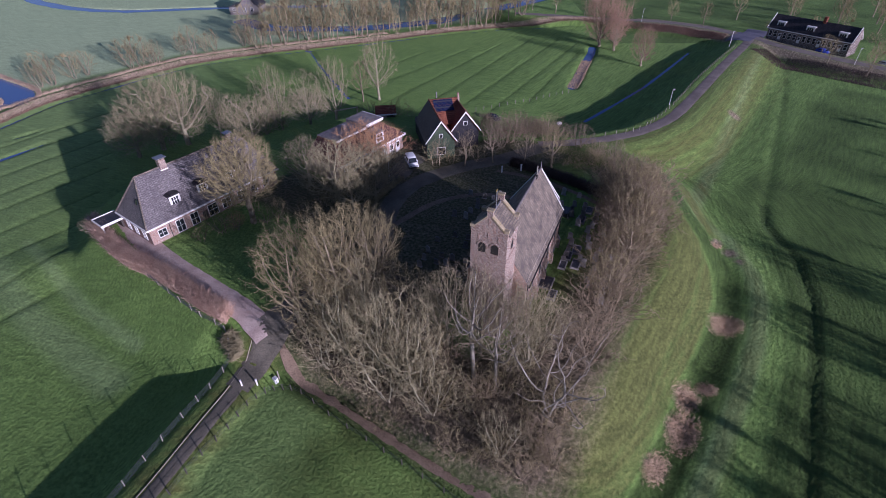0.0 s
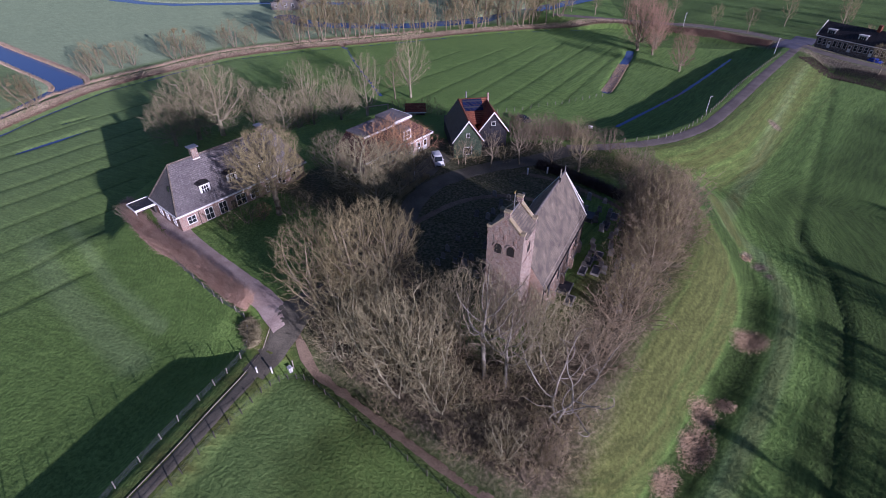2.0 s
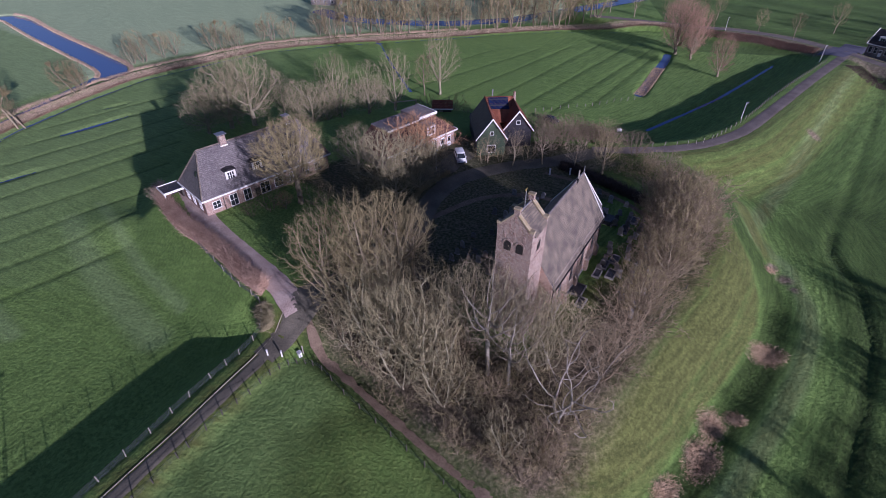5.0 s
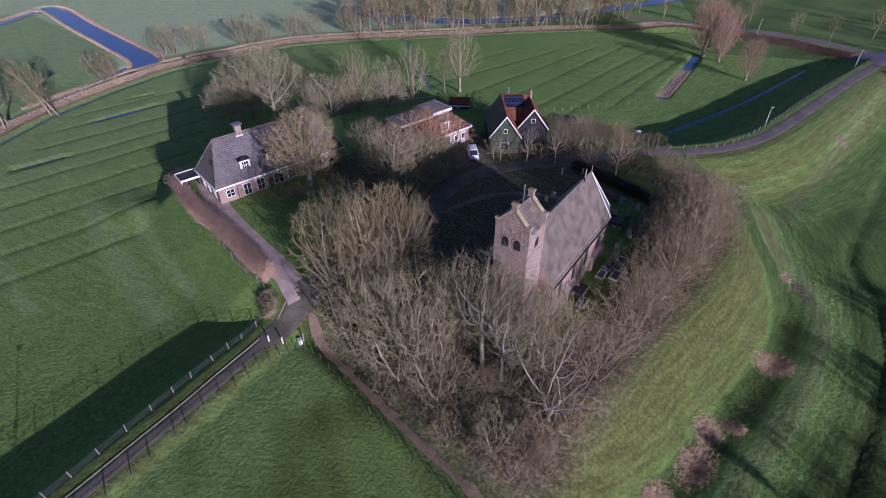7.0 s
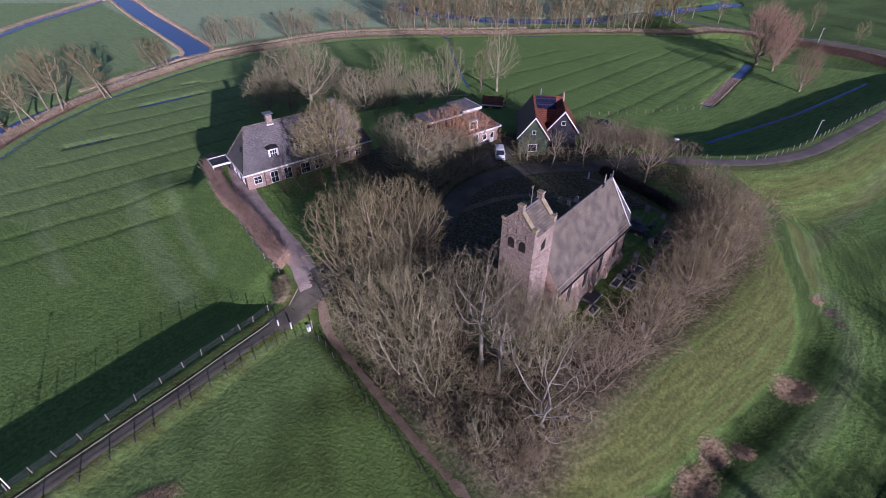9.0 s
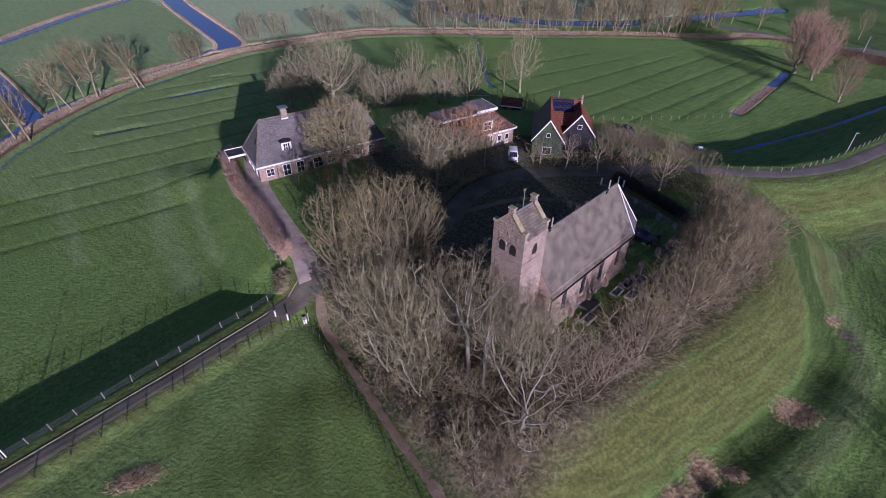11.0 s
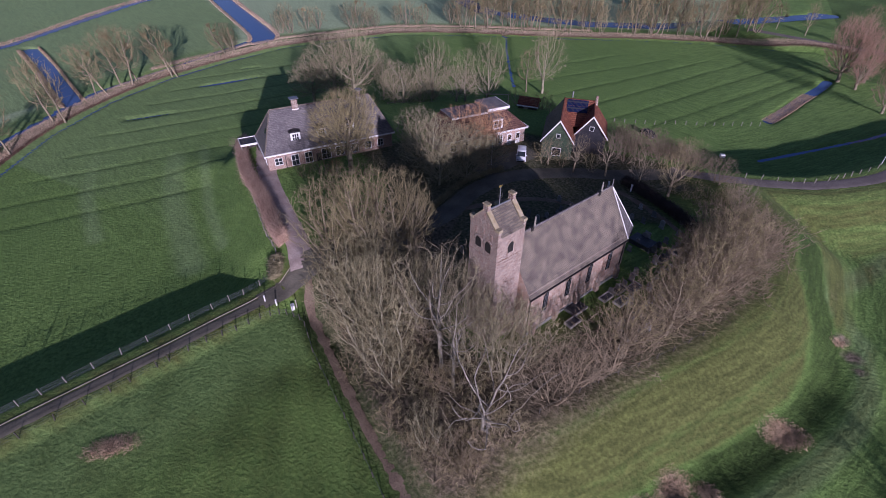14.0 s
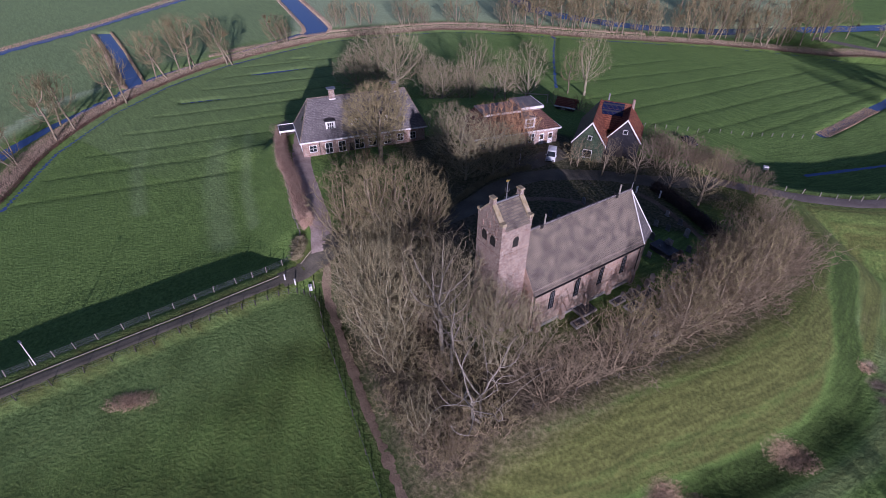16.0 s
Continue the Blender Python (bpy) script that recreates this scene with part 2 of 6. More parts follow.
def ground_mat():
    """Meadow grass; the sheet's 'cover' attribute tells fallen leaves and painted yard shade (R), tall pale grass (G),
    worn earth (B) and painted haze and sun (alpha, inverted); 'sward' R adds dark grass and painted shade.
    """
    m = bpy.data.materials.new("meadow")
    m.use_nodes = True
    n, k = m.node_tree.nodes, m.node_tree.links.new
    b = n["Principled BSDF"]
    b.inputs["Roughness"].default_value = 0.9
    b.inputs["Specular IOR Level"].default_value = 0.2
    b.inputs["Sheen Weight"].default_value, b.inputs["Sheen Roughness"].default_value = 0.05, 0.5
    b.inputs["Sheen Tint"].default_value = (0.55, 0.95, 0.4, 1)
    tc = n.new("ShaderNodeTexCoord")

    def noise_node(scale, detail, vec=None):
        t = n.new("ShaderNodeTexNoise")
        t.inputs["Scale"].default_value, t.inputs["Detail"].default_value = scale, detail
        k(vec or tc.outputs["Object"], t.inputs["Vector"])
        return t.outputs["Fac"]

    def span(src, a, b2, lo=0.0, hi=1.0):
        r = n.new("ShaderNodeMapRange")
        for i, v in enumerate((a, b2, lo, hi)):
            r.inputs[i + 1].default_value = v
        k(src, r.inputs[0])
        return r.outputs[0]

    def blend(f, a, b2, how="MIX"):
        x = n.new("ShaderNodeMix")
        x.data_type, x.blend_type = "RGBA", how
        for sock, v in ((x.inputs[0], f), (x.inputs[6], a), (x.inputs[7], b2)):
            if isinstance(v, tuple):
                sock.default_value = (*v, 1)
            elif isinstance(v, float):
                sock.default_value = v
            else:
                k(v, sock)
        return x.outputs[2]

    at = n.new("ShaderNodeAttribute")
    at.attribute_name = "cover"
    sep = n.new("ShaderNodeSeparateColor")
    k(at.outputs["Color"], sep.inputs[0])
    far = noise_node(0.03, 4)
    mid = noise_node(0.35, 6)
    tuft = noise_node(2.2, 6)
    blade = noise_node(11.0, 5)
    base = blend(span(mid, 0.25, 0.75), (0.116, 0.200, 0.044), (0.160, 0.260, 0.062))
    base = blend(span(far, 0.4, 0.62), base, blend(span(tuft, 0.4, 0.6), (0.126, 0.212, 0.048), (0.172, 0.276, 0.066)))
    pale = blend(span(tuft, 0.2, 0.8), (0.086, 0.100, 0.027), (0.132, 0.150, 0.042))
    litter_and_shade = blend(span(tuft, 0.35, 0.65), (0.078, 0.062, 0.040), (0.175, 0.140, 0.092))
    earth = blend(span(tuft, 0.3, 0.7), (0.15, 0.115, 0.075), (0.28, 0.22, 0.155))

    def mask(sock):
        a = n.new("ShaderNodeMath")
        a.operation = "ADD"
        k(sock, a.inputs[0])
        k(span(mid, 0.0, 1.0, -0.12, 0.12), a.inputs[1])
        c = n.new("ShaderNodeMath")
        c.operation = "ADD"
        k(a.outputs[0], c.inputs[0])
        k(span(tuft, 0.0, 1.0, -0.2, 0.2), c.inputs[1])
        return span(c.outputs[0], 0.25, 0.75)

    # pale tone that carries painted haze, sunlit slopes and worn tractor arcs
    haze_sun_wear = blend(span(tuft, 0.35, 0.65), (0.37, 0.45, 0.25), (0.41, 0.49, 0.285))
    base = blend(at.outputs["Alpha"], haze_sun_wear, base)
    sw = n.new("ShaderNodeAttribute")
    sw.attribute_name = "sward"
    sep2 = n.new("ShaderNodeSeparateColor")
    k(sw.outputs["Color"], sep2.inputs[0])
    # dark tone, both for rank grass and for shade put into the colour
    shade_and_lush = blend(span(tuft, 0.25, 0.75), (0.038, 0.068, 0.015), (0.068, 0.112, 0.024))
    base = blend(mask(sep2.outputs[0]), base, shade_and_lush)
    col = blend(mask(sep.outputs[1]), base, pale)
    col = blend(mask(sep.outputs[0]), col, litter_and_shade)
    col = blend(mask(sep.outputs[2]), col, earth)
    # streaks left by mowing and treading, which run along the banks
    geo = n.new("ShaderNodeSeparateXYZ")
    k(tc.outputs["Object"], geo.inputs[0])
    run = n.new("ShaderNodeCombineXYZ")
    for i, (src, f) in enumerate(((sep2.outputs[2], 190.0), (geo.outputs[0], 0.22), (geo.outputs[1], 0.22))):
        q = n.new("ShaderNodeMath")
        q.operation = "MULTIPLY"
        q.inputs[1].default_value = f
        k(src, q.inputs[0])
        k(q.outputs[0], run.inputs[i])
    streaks = span(noise_node(1.0, 5, run.outputs[0]), 0.36, 0.64, 0.72, 1.28)
    one = blend(sep2.outputs[1], (1.0, 1.0, 1.0), streaks)
    col = blend(1.0, col, one, "MULTIPLY")
    col = blend(1.0, col, span(blade, 0.3, 0.7, 0.6, 1.4), "MULTIPLY")
    col = blend(1.0, col, span(tuft, 0.3, 0.7, 0.82, 1.18), "MULTIPLY")
    k(col, b.inputs["Base Color"])
    mixh = n.new("ShaderNodeMath")
    mixh.operation = "MULTIPLY_ADD"
    mixh.inputs[1].default_value = 0.35
    k(blade, mixh.inputs[0])
    k(tuft, mixh.inputs[2])
    bp = n.new("ShaderNodeBump")
    bp.inputs["Strength"].default_value, bp.inputs["Distance"].default_value = 1.0, 0.2
    k(mixh.outputs[0], bp.inputs["Height"])
    k(span(at.outputs["Alpha"], 0.0, 1.0, 0.12, 1.0), bp.inputs["Strength"])
    k(bp.outputs[0], b.inputs["Normal"])
    return m


M_GROUND = ground_mat()


# ---------------------------------------------------------------- helpers for meshes
def part(name, bm, material, parent=None, label="", smooth=False):
    """Links a bmesh as one mesh object under a thing."""
    me = bpy.data.meshes.new(name)
    bm.normal_update()
    bm.to_mesh(me)
    bm.free()
    me.materials.append(material)
    if smooth:
        me.polygons.foreach_set("use_smooth", [True] * len(me.polygons))
    ob = new(name, me)
    ob.parent = parent
    if label:
        tagged(ob, label)
    return ob


def thing(name, m, label, category, group="", kind=""):
    ob = new(name)
    ob.matrix_world = m
    return tagged(ob, label, category, group, kind)


def solid(bm, verts, faces):
    vs = [bm.verts.new(v) for v in verts]
    for f in faces:
        bm.faces.new([vs[i] for i in f])
    return vs


BOX = ((0, 3, 2, 1), (4, 5, 6, 7), (0, 1, 5, 4), (1, 2, 6, 5), (2, 3, 7, 6), (3, 0, 4, 7))


def box(bm, x0, x1, y0, y1, z0, z1, bevel=0.0):
    vs = solid(bm, [(x0, y0, z0), (x1, y0, z0), (x1, y1, z0), (x0, y1, z0), (x0, y0, z1), (x1, y0, z1), (x1, y1, z1), (x0, y1, z1)], BOX)
    if bevel:
        es = list({e for v in vs for e in v.link_edges})
        bmesh.ops.bevel(bm, geom=es, offset=bevel, segments=1, affect="EDGES")
    return bm


def boxed(*a, **k):
    return box(bmesh.new(), *a, **k)


def slab(bm, pts, thick):
    """A flat polygon made solid downwards along its normal."""
    pts = [Vector(p) for p in pts]
    nrm = (pts[1] - pts[0]).cross(pts[2] - pts[0]).normalized()
    if nrm.z < 0:
        pts.reverse()
        nrm = -nrm
    n = len(pts)
    low = [p - nrm * thick for p in pts]
    solid(bm, pts + low, [tuple(range(n)), tuple(range(2 * n - 1, n - 1, -1))] + [(i, i + n, (i + 1) % n + n, (i + 1) % n) for i in range(n)])
    return bm


def extrude_y(bm, prof, y0, y1):
    """A profile in x and z made solid from y0 to y1."""
    n = len(prof)
    solid(bm, [(x, y0, z) for x, z in prof] + [(x, y1, z) for x, z in prof], [tuple(range(n)), tuple(range(2 * n - 1, n - 1, -1))] + [(i, i + n, (i + 1) % n + n, (i + 1) % n) for i in range(n)])
    return bm


def extrude_x(bm, prof, x0, x1):
    n = len(prof)
    solid(bm, [(x0, y, z) for y, z in prof] + [(x1, y, z) for y, z in prof], [tuple(range(n - 1, -1, -1)), tuple(range(n, 2 * n))] + [(i, (i + 1) % n, (i + 1) % n + n, i + n) for i in range(n)])
    return bm


def rod(bm, a, b, r, sides=6, r2=None):
    a, b = Vector(a), Vector(b)
    q = (b - a).to_track_quat("Z", "Y")
    ring = [Vector((math.cos(i * math.tau / sides), math.sin(i * math.tau / sides), 0)) for i in range(sides)]
    r2 = r if r2 is None else r2
    solid(bm, [a + q @ (v * r) for v in ring] + [b + q @ (v * r2) for v in ring], [tuple(range(sides - 1, -1, -1)), tuple(range(sides, 2 * sides))] + [(i, (i + 1) % sides, (i + 1) % sides + sides, i + sides) for i in range(sides)])
    return bm


def mesh_from(name, verts, faces, material, smooth=False):
    """A mesh object from arrays; all faces have the same number of corners."""
    verts, faces = np.asarray(verts, np.float32), np.asarray(faces, np.int32)
    me = bpy.data.meshes.new(name)
    me.vertices.add(len(verts))
    me.vertices.foreach_set("co", verts.ravel())
    c = faces.shape[1]
    me.loops.add(faces.size)
    me.loops.foreach_set("vertex_index", faces.ravel())
    me.polygons.add(len(faces))
    me.polygons.foreach_set("loop_start", np.arange(0, faces.size, c, dtype=np.int32))
    me.polygons.foreach_set("loop_total", np.full(len(faces), c, np.int32))
    if smooth:
        me.polygons.foreach_set("use_smooth", np.ones(len(faces), bool))
    me.update(calc_edges=True)
    me.materials.append(material)
    return me


# ---------------------------------------------------------------- the lie of the land
def line_dist(X, Y, pts, values=None):
    """Distance to a polyline, signed side, and a value carried along it."""
    best = np.full(X.shape, 1e9)
    val = np.zeros(X.shape)
    side = np.zeros(X.shape)
    for i in range(len(pts) - 1):
        (ax, ay), (bx, by) = pts[i][:2], pts[i + 1][:2]
        dx, dy = bx - ax, by - ay
        s = np.clip(((X - ax) * dx + (Y - ay) * dy) / (dx * dx + dy * dy), 0, 1)
        d = np.hypot(X - ax - s * dx, Y - ay - s * dy)
        m = d < best
        best = np.where(m, d, best)
        side = np.where(m, np.sign(dx * (Y - ay) - dy * (X - ax)), side)
        if values is not None:
            val = np.where(m, values[i] + s * (values[i + 1] - values[i]), val)
    return best, val, side


def inside(X, Y, poly):
    r = np.zeros(X.shape, bool)
    n = len(poly)
    for i in range(n):
        (ax, ay), (bx, by) = poly[i], poly[(i + 1) % n]
        cross = ((ay > Y) != (by > Y)) & (X < (bx - ax) * (Y - ay) / ((by - ay) or 1e-9) + ax)
        r ^= cross
    return r


def smooth(t):
    t = np.clip(t, 0, 1)
    return t * t * (3 - 2 * t)


TERP = [(-60, 84), (-57, 73), (-44, 62), (-31, 52.5), (-24, 50), (-17, 51), (-8, 48.3), (-3.9, 45.6), (2.8, 41.3), (9, 37.6), (13.8, 37), (17.9, 41.8), (21, 47), (25.4, 53), (30.8, 60.5), (36, 70), (39, 80), (40, 92), (34, 103), (22, 107), (10, 112), (-5, 119), (-22, 119), (-38, 110), (-52, 99)]
TERP_Z = 6.3
LANE = [(-60, -70), (-46, -20), (-38.2, 6), (-32.6, 22), (-30.3, 28.2), (-27.9, 35.5), (-26.5, 39.5), (-25.2, 44), (-24.2, 49.5)]
LANE_Z = [3.0, 3.0, 3.0, 3.0, 3.0, 3.0, 3.0, 3.2, 4.4]
DIKE = [(20, 103), (29, 104.2), (36, 106.8), (44.8, 111.6), (55.3, 120.6), (67.3, 136.4), (83.2, 158.6), (97.4, 178), (106, 190), (112, 199)]
DIKE_Z = [6.3, 6.1, 5.8, 5.3, 5.0, 4.8, 4.5, 4.1, 3.4, 2.8]
CROSS_ROAD = [(-10, 262), (30, 244), (72, 231), (87, 227), (102, 217.5), (112, 203), (118, 191), (124, 181), (131, 172), (146, 157), (200, 115), (300, 50)]
BANK = [(-60, -60), (-75, 5), (-88, 26.8), (-104, 44), (-115.4, 63.5), (-122.3, 84), (-124, 105), (-121, 126), (-115.5, 146), (-101, 167), (-88, 181.5), (-66, 193.5), (-48, 200), (-20.5, 212), (7, 223.2), (27, 228.5), (50, 230.5), (62, 227)]
RIVER = [(-128, 148), (-134, 155), (-160, 171), (-190, 189), (-219, 208), (-230, 212)]
OUTER = [(-70, -40), (-96, 10), (-114.5, 40), (-119, 50), (-122, 59), (-125, 68), (-130, 79), (-132, 92), (-131.4, 105), (-131, 118), (-131.2, 130), (-132, 148)]
LEFT_DITCH = [(-129, 77.5), (-148, 85), (-168, 93), (-190, 101)]
LONG_DITCH = [(-180, 10), (-190, 45), (-198, 78), (-204, 106.7), (-213, 133), (-223, 165), (-230, 212)]
FAR_CANAL = [(-92, 246), (-76, 233), (-50, 231), (-30, 233), (-5, 243), (18, 262), (60, 300)]
BACK_DITCH = [(-54, 201), (-50.4, 195), (-45.5, 183), (-39.5, 170), (-32.5, 155), (-29.5, 149)]
POND = [(38.6, 157), (45, 174), (52.5, 193), (54.5, 200)]
SHADE_DITCH = [(37, 131), (48.4, 143.3), (60.7, 157), (73, 173), (88, 193)]
FAR_DITCHES = [[(-260, 330), (-215, 291), (-195, 279), (-175, 271), (-155, 268), (-135, 271), (-110, 274), (-60, 276)], [(-94, 300), (-120, 330)]]
DRAINS_L = [((0.82 * c + 0.57 * a, -0.57 * c + 0.82 * a), (0.82 * c + 0.57 * b, -0.57 * c + 0.82 * b)) for c, a, b in ((-c0, 8 + (141 - c0) * -0.7, 54 + (141 - c0) * -0.75) for c0 in (158, 150, 141, 131.6, 124.5, 115.3, 106, 97, 88))]
PUDDLES = [((-110.6, 104.3), (-101.5, 119.0)), ((-107.8, 77.7), (-101.6, 86.4)), ((-111.5, 121.9), (-108, 125.7))]
DRAINS_R = [((-30, 150), (8, 199)), ((-20, 142), (20, 204)), ((-8, 140), (34, 214)), ((2, 138), (44, 212)), ((12, 138), (50, 206)), ((22, 142), (49, 196)), ((-42, 150), (-8, 196)), ((-54, 152), (-26, 190))]


TRACK = [(47, 90), (48, 80.6), (51, 75.2), (50.6, 65.6), (48.7, 58.8), (43.4, 49.5), (37.9, 41.8), (30.5, 32.4), (20, 18), (8, 2)]
SWALE = [(43.5, 90), (43.8, 80), (46.3, 72), (45.5, 64), (43.5, 58), (38.5, 50), (33, 42.5), (26, 33), (15, 18), (4, 6)]
FIELD_DITCH = [(108, 164), (100, 149), (90, 132), (80, 115.5), (71, 100), (64.5, 90), (60.4, 80.5), (60.4, 70), (56.9, 58.8), (52, 49.5), (47.3, 41.8), (39.3, 28.4), (28, 10)]


RING = [(-57, 72), (-63, 70.5), (-70, 69.5), (-78, 70)]
RING_Z = [4.6, 2.0, 1.0, 0.2]
FOOTPATH = [(-22, 46.5), (-19, 42.8), (-14, 39.2), (-9.9, 36.5), (-3.2, 32.2), (0.6, 30), (3.9, 28.2), (7.6, 25.9), (14, 21.5), (20, 17)]
STREAK = [(115, 195), (98, 167), (79.8, 136.5), (65.3, 112.2), (53.2, 93.6), (47.8, 85), (46.9, 79.2)]
SPUR = [(-42.5, 7), (-38, 19.5), (-33.8, 34), (-30, 45), (-25, 50), (-14, 45), (0, 37), (12, 27), (6, 10), (2, -10), (0, -60), (-66, -60)]


def height(X, Y):
    X, Y = np.asarray(X, float), np.asarray(Y, float)
    z = 0.10 * np.sin(X * 0.11 + 1.3) * np.cos(Y * 0.09) + 0.06 * np.sin(X * 0.37 + Y * 0.23)
    z = z - 0.25 * np.exp(-((X + 50) / 18) ** 2 - ((Y - 26) / 30) ** 2)
    for a, b in DRAINS_L + DRAINS_R:
        d, _, _ = line_dist(X, Y, [a, b])
        z = z - 0.26 * np.exp(-(d / 0.5) ** 2)
    d, _, _ = line_dist(X, Y, FIELD_DITCH)
    z = z - (0.38 - 0.26 * smooth((Y - 80) / 12)) * np.exp(-(d / 0.75) ** 2) + 0.06 * np.exp(-((d - 2.2) / 1.2) ** 2)
    d, _, _ = line_dist(X, Y, TRACK)
    z = z + 0.4 * np.exp(-(d / 2.6) ** 2)
    d, _, _ = line_dist(X, Y, SWALE)
    z = z - 0.14 * np.exp(-(d / 1.8) ** 2)
    z = np.maximum(z, -0.3)
    for a, b in PUDDLES:
        d, _, _ = line_dist(X, Y, [a, b])
        z = z - 0.62 * np.exp(-(d / 0.6) ** 2)
    # banks and dikes
    d, zz, side = line_dist(X, Y, LANE, LANE_Z)
    lane = zz * smooth(1 - (d - np.where(side > 0, 2.1, 1.1)) / np.where(side > 0, 7.5, 6.0))
    from_lane = d
    d, zz, side = line_dist(X, Y, DIKE, DIKE_Z)
    wide = np.where(side > 0, 9.0, 13.0)
    dike = zz * smooth(1 - (d - 2.6) / wide)
    d, _, _ = line_dist(X, Y, CROSS_ROAD)
    cross = 2.6 * smooth(1 - (d - 3.0) / 9.0) * smooth((X + 40) / 70)
    d, _, _ = line_dist(X, Y, TERP + TERP[:1])
    t = np.where(inside(X, Y, TERP), 1.0, 1 - d / 12.5)
    terp = TERP_Z * smooth(t) * (1 + 0.015 * np.sin(X * 0.3) * np.cos(Y * 0.27))
    # a low spur under the meadow in front of the mound
    spur = np.clip(2.5 - 0.105 * (X + 14), 0, 2.5) * np.where(inside(X, Y, SPUR), smooth(line_dist(X, Y, SPUR + SPUR[:1])[0] / 8), 0) * (1 - 0.08 * np.exp(-(from_lane / 5) ** 2))
    # the old ring bank that runs out below the farm hedge
    d, zz, _ = line_dist(X, Y, RING, RING_Z)
    ring = zz * smooth(1 - d / 9.0)
    rise = np.maximum.reduce([lane, dike, cross, terp, spur, ring])
    z = z * (1 - np.clip(rise / 3, 0, 0.8)) + rise
    d, _, side = line_dist(X, Y, BANK)
    z = z + 0.75 * smooth(1 - np.abs(np.where(side > 0, d, -d) - 6.0) / 4.5) * (rise < 0.5)
    # water
    def cut(z, pts, half, bed=-1.3):
        d, _, _ = line_dist(X, Y, pts)
        k = smooth((half + 1.6 - d) / 1.6)
        return z * (1 - k) + np.minimum(z, bed) * k
    z = cut(z, BANK, 0.1, -0.49)
    z = cut(z, RIVER, 3.4)
    z = cut(z, OUTER, 0.8)
    z = cut(z, LONG_DITCH, 1.4)
    z = cut(z, LEFT_DITCH, 1.3)
    z = cut(z, FAR_CANAL, 3.8)
    z = cut(z, BACK_DITCH, 0.1, -0.5)
    z = cut(z, POND, 0.7, -0.75)
    z = cut(z, SHADE_DITCH, 0.1, -0.52)
    for f in FAR_DITCHES:
        z = cut(z, f, 2.2)
    return z


def ground_z(x, y):
    return float(height(np.array([x]), np.array([y]))[0])


def axis(*spans):
    out = []
    for a, b, step in spans:
        out += list(np.arange(a, b, step))
    return np.array(out + [spans[-1][1]])


gx = axis((-2600, -700, 190), (-700, -300, 40), (-300, -262, 6), (-262, -124, 1.8), (-124, -70, 0.95), (-70, 84, 0.8), (84, 180, 1.4), (180, 320, 7), (320, 700, 38), (700, 2600, 190))
gy = axis((-2200, -300, 190), (-300, -60, 24), (-60, -6, 3), (-6, 140, 0.8), (140, 300, 1.3), (300, 420, 6), (420, 900, 40), (900, 3000, 210))
GX, GY = np.meshgrid(gx, gy)
GZ = height(GX, GY)
nx, ny = len(gx), len(gy)
idx = np.arange(nx * ny).reshape(ny, nx)
quads = np.stack([idx[:-1, :-1], idx[:-1, 1:], idx[1:, 1:], idx[1:, :-1]], -1).reshape(-1, 4)
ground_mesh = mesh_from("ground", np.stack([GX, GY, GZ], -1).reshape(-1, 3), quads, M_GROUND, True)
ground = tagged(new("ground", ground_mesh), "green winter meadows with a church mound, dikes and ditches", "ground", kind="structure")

FRONT = [(-27, 35), (-23, 41), (-18.0, 42), (-8, 33), (2, 27.5), (15, 18), (20, -60), (-52, -60), (-36, 8)]
# cover: fallen leaves with painted yard shade, pale long grass, worn earth
WOOD = [(-23, 48.5), (-18.4, 43.8), (-13.4, 40.2), (-9.3, 37.4), (-2.6, 33.1), (4.5, 29.1), (8.6, 26.9), (12.1, 28.2), (15.7, 35.1), (19.6, 42.6), (25.7, 53.5), (32.0, 64.6), (35.8, 77.6), (36, 86), (33, 91), (28, 91), (31, 82), (26, 68), (20, 57), (17, 53), (10, 44), (2, 44), (-6, 60), (-8, 74), (-14, 70), (-22, 60)]
YARD = [(-10, 56), (0, 52), (3, 56), (9, 72), (15, 82), (22, 84), (14, 91), (24, 97), (18, 104), (4, 104), (-10, 104), (-24, 86), (-30, 90), (-36, 82), (-24, 74), (-18, 62)]
litter_and_shade = np.zeros(GX.shape)
d, _, _ = line_dist(GX, GY, WOOD + WOOD[:1])
litter_and_shade = np.maximum(litter_and_shade, np.where(inside(GX, GY, WOOD), 0.55 + 0.45 * smooth(d / 4), 0.55 * (1 - d / 4.5)))
# churchyard browned and darkened: its shade is put into the ground colour
d, _, _ = line_dist(GX, GY, YARD + YARD[:1])
litter_and_shade = np.maximum(litter_and_shade, 0.62 * np.where(inside(GX, GY, YARD), 1, 1 - d / 3.0))
d, _, side = line_dist(GX, GY, DIKE)
pale = np.where(side < 0, np.maximum(0.62 * smooth(1.6 - d / 15), 0), smooth(1 - d / 5) * 0.6)
pale = np.maximum(pale, 0.6 * smooth(1.15 - line_dist(GX, GY, STREAK)[0] / 3.0))
d, _, _ = line_dist(GX, GY, LANE)
pale = np.maximum(pale, 0.75 * smooth(1 - d / 6))
t = line_dist(GX, GY, TERP + TERP[:1])[0]
pale = np.maximum(pale, 0.8 * np.where((GX > 8) & (GY < 100), smooth(1.4 - np.abs(t - 4) / 8), 0))
d, _, side = line_dist(GX, GY, BANK)
off = np.where(side > 0, d, -d)
bare = np.zeros(GX.shape)
bare = np.maximum(bare, 0.8 * smooth(1.2 - np.abs(off - 3.6) / 2.2))
pale = np.maximum(pale, 0.55 * smooth(1 - np.abs(off - 7.5) / 4))
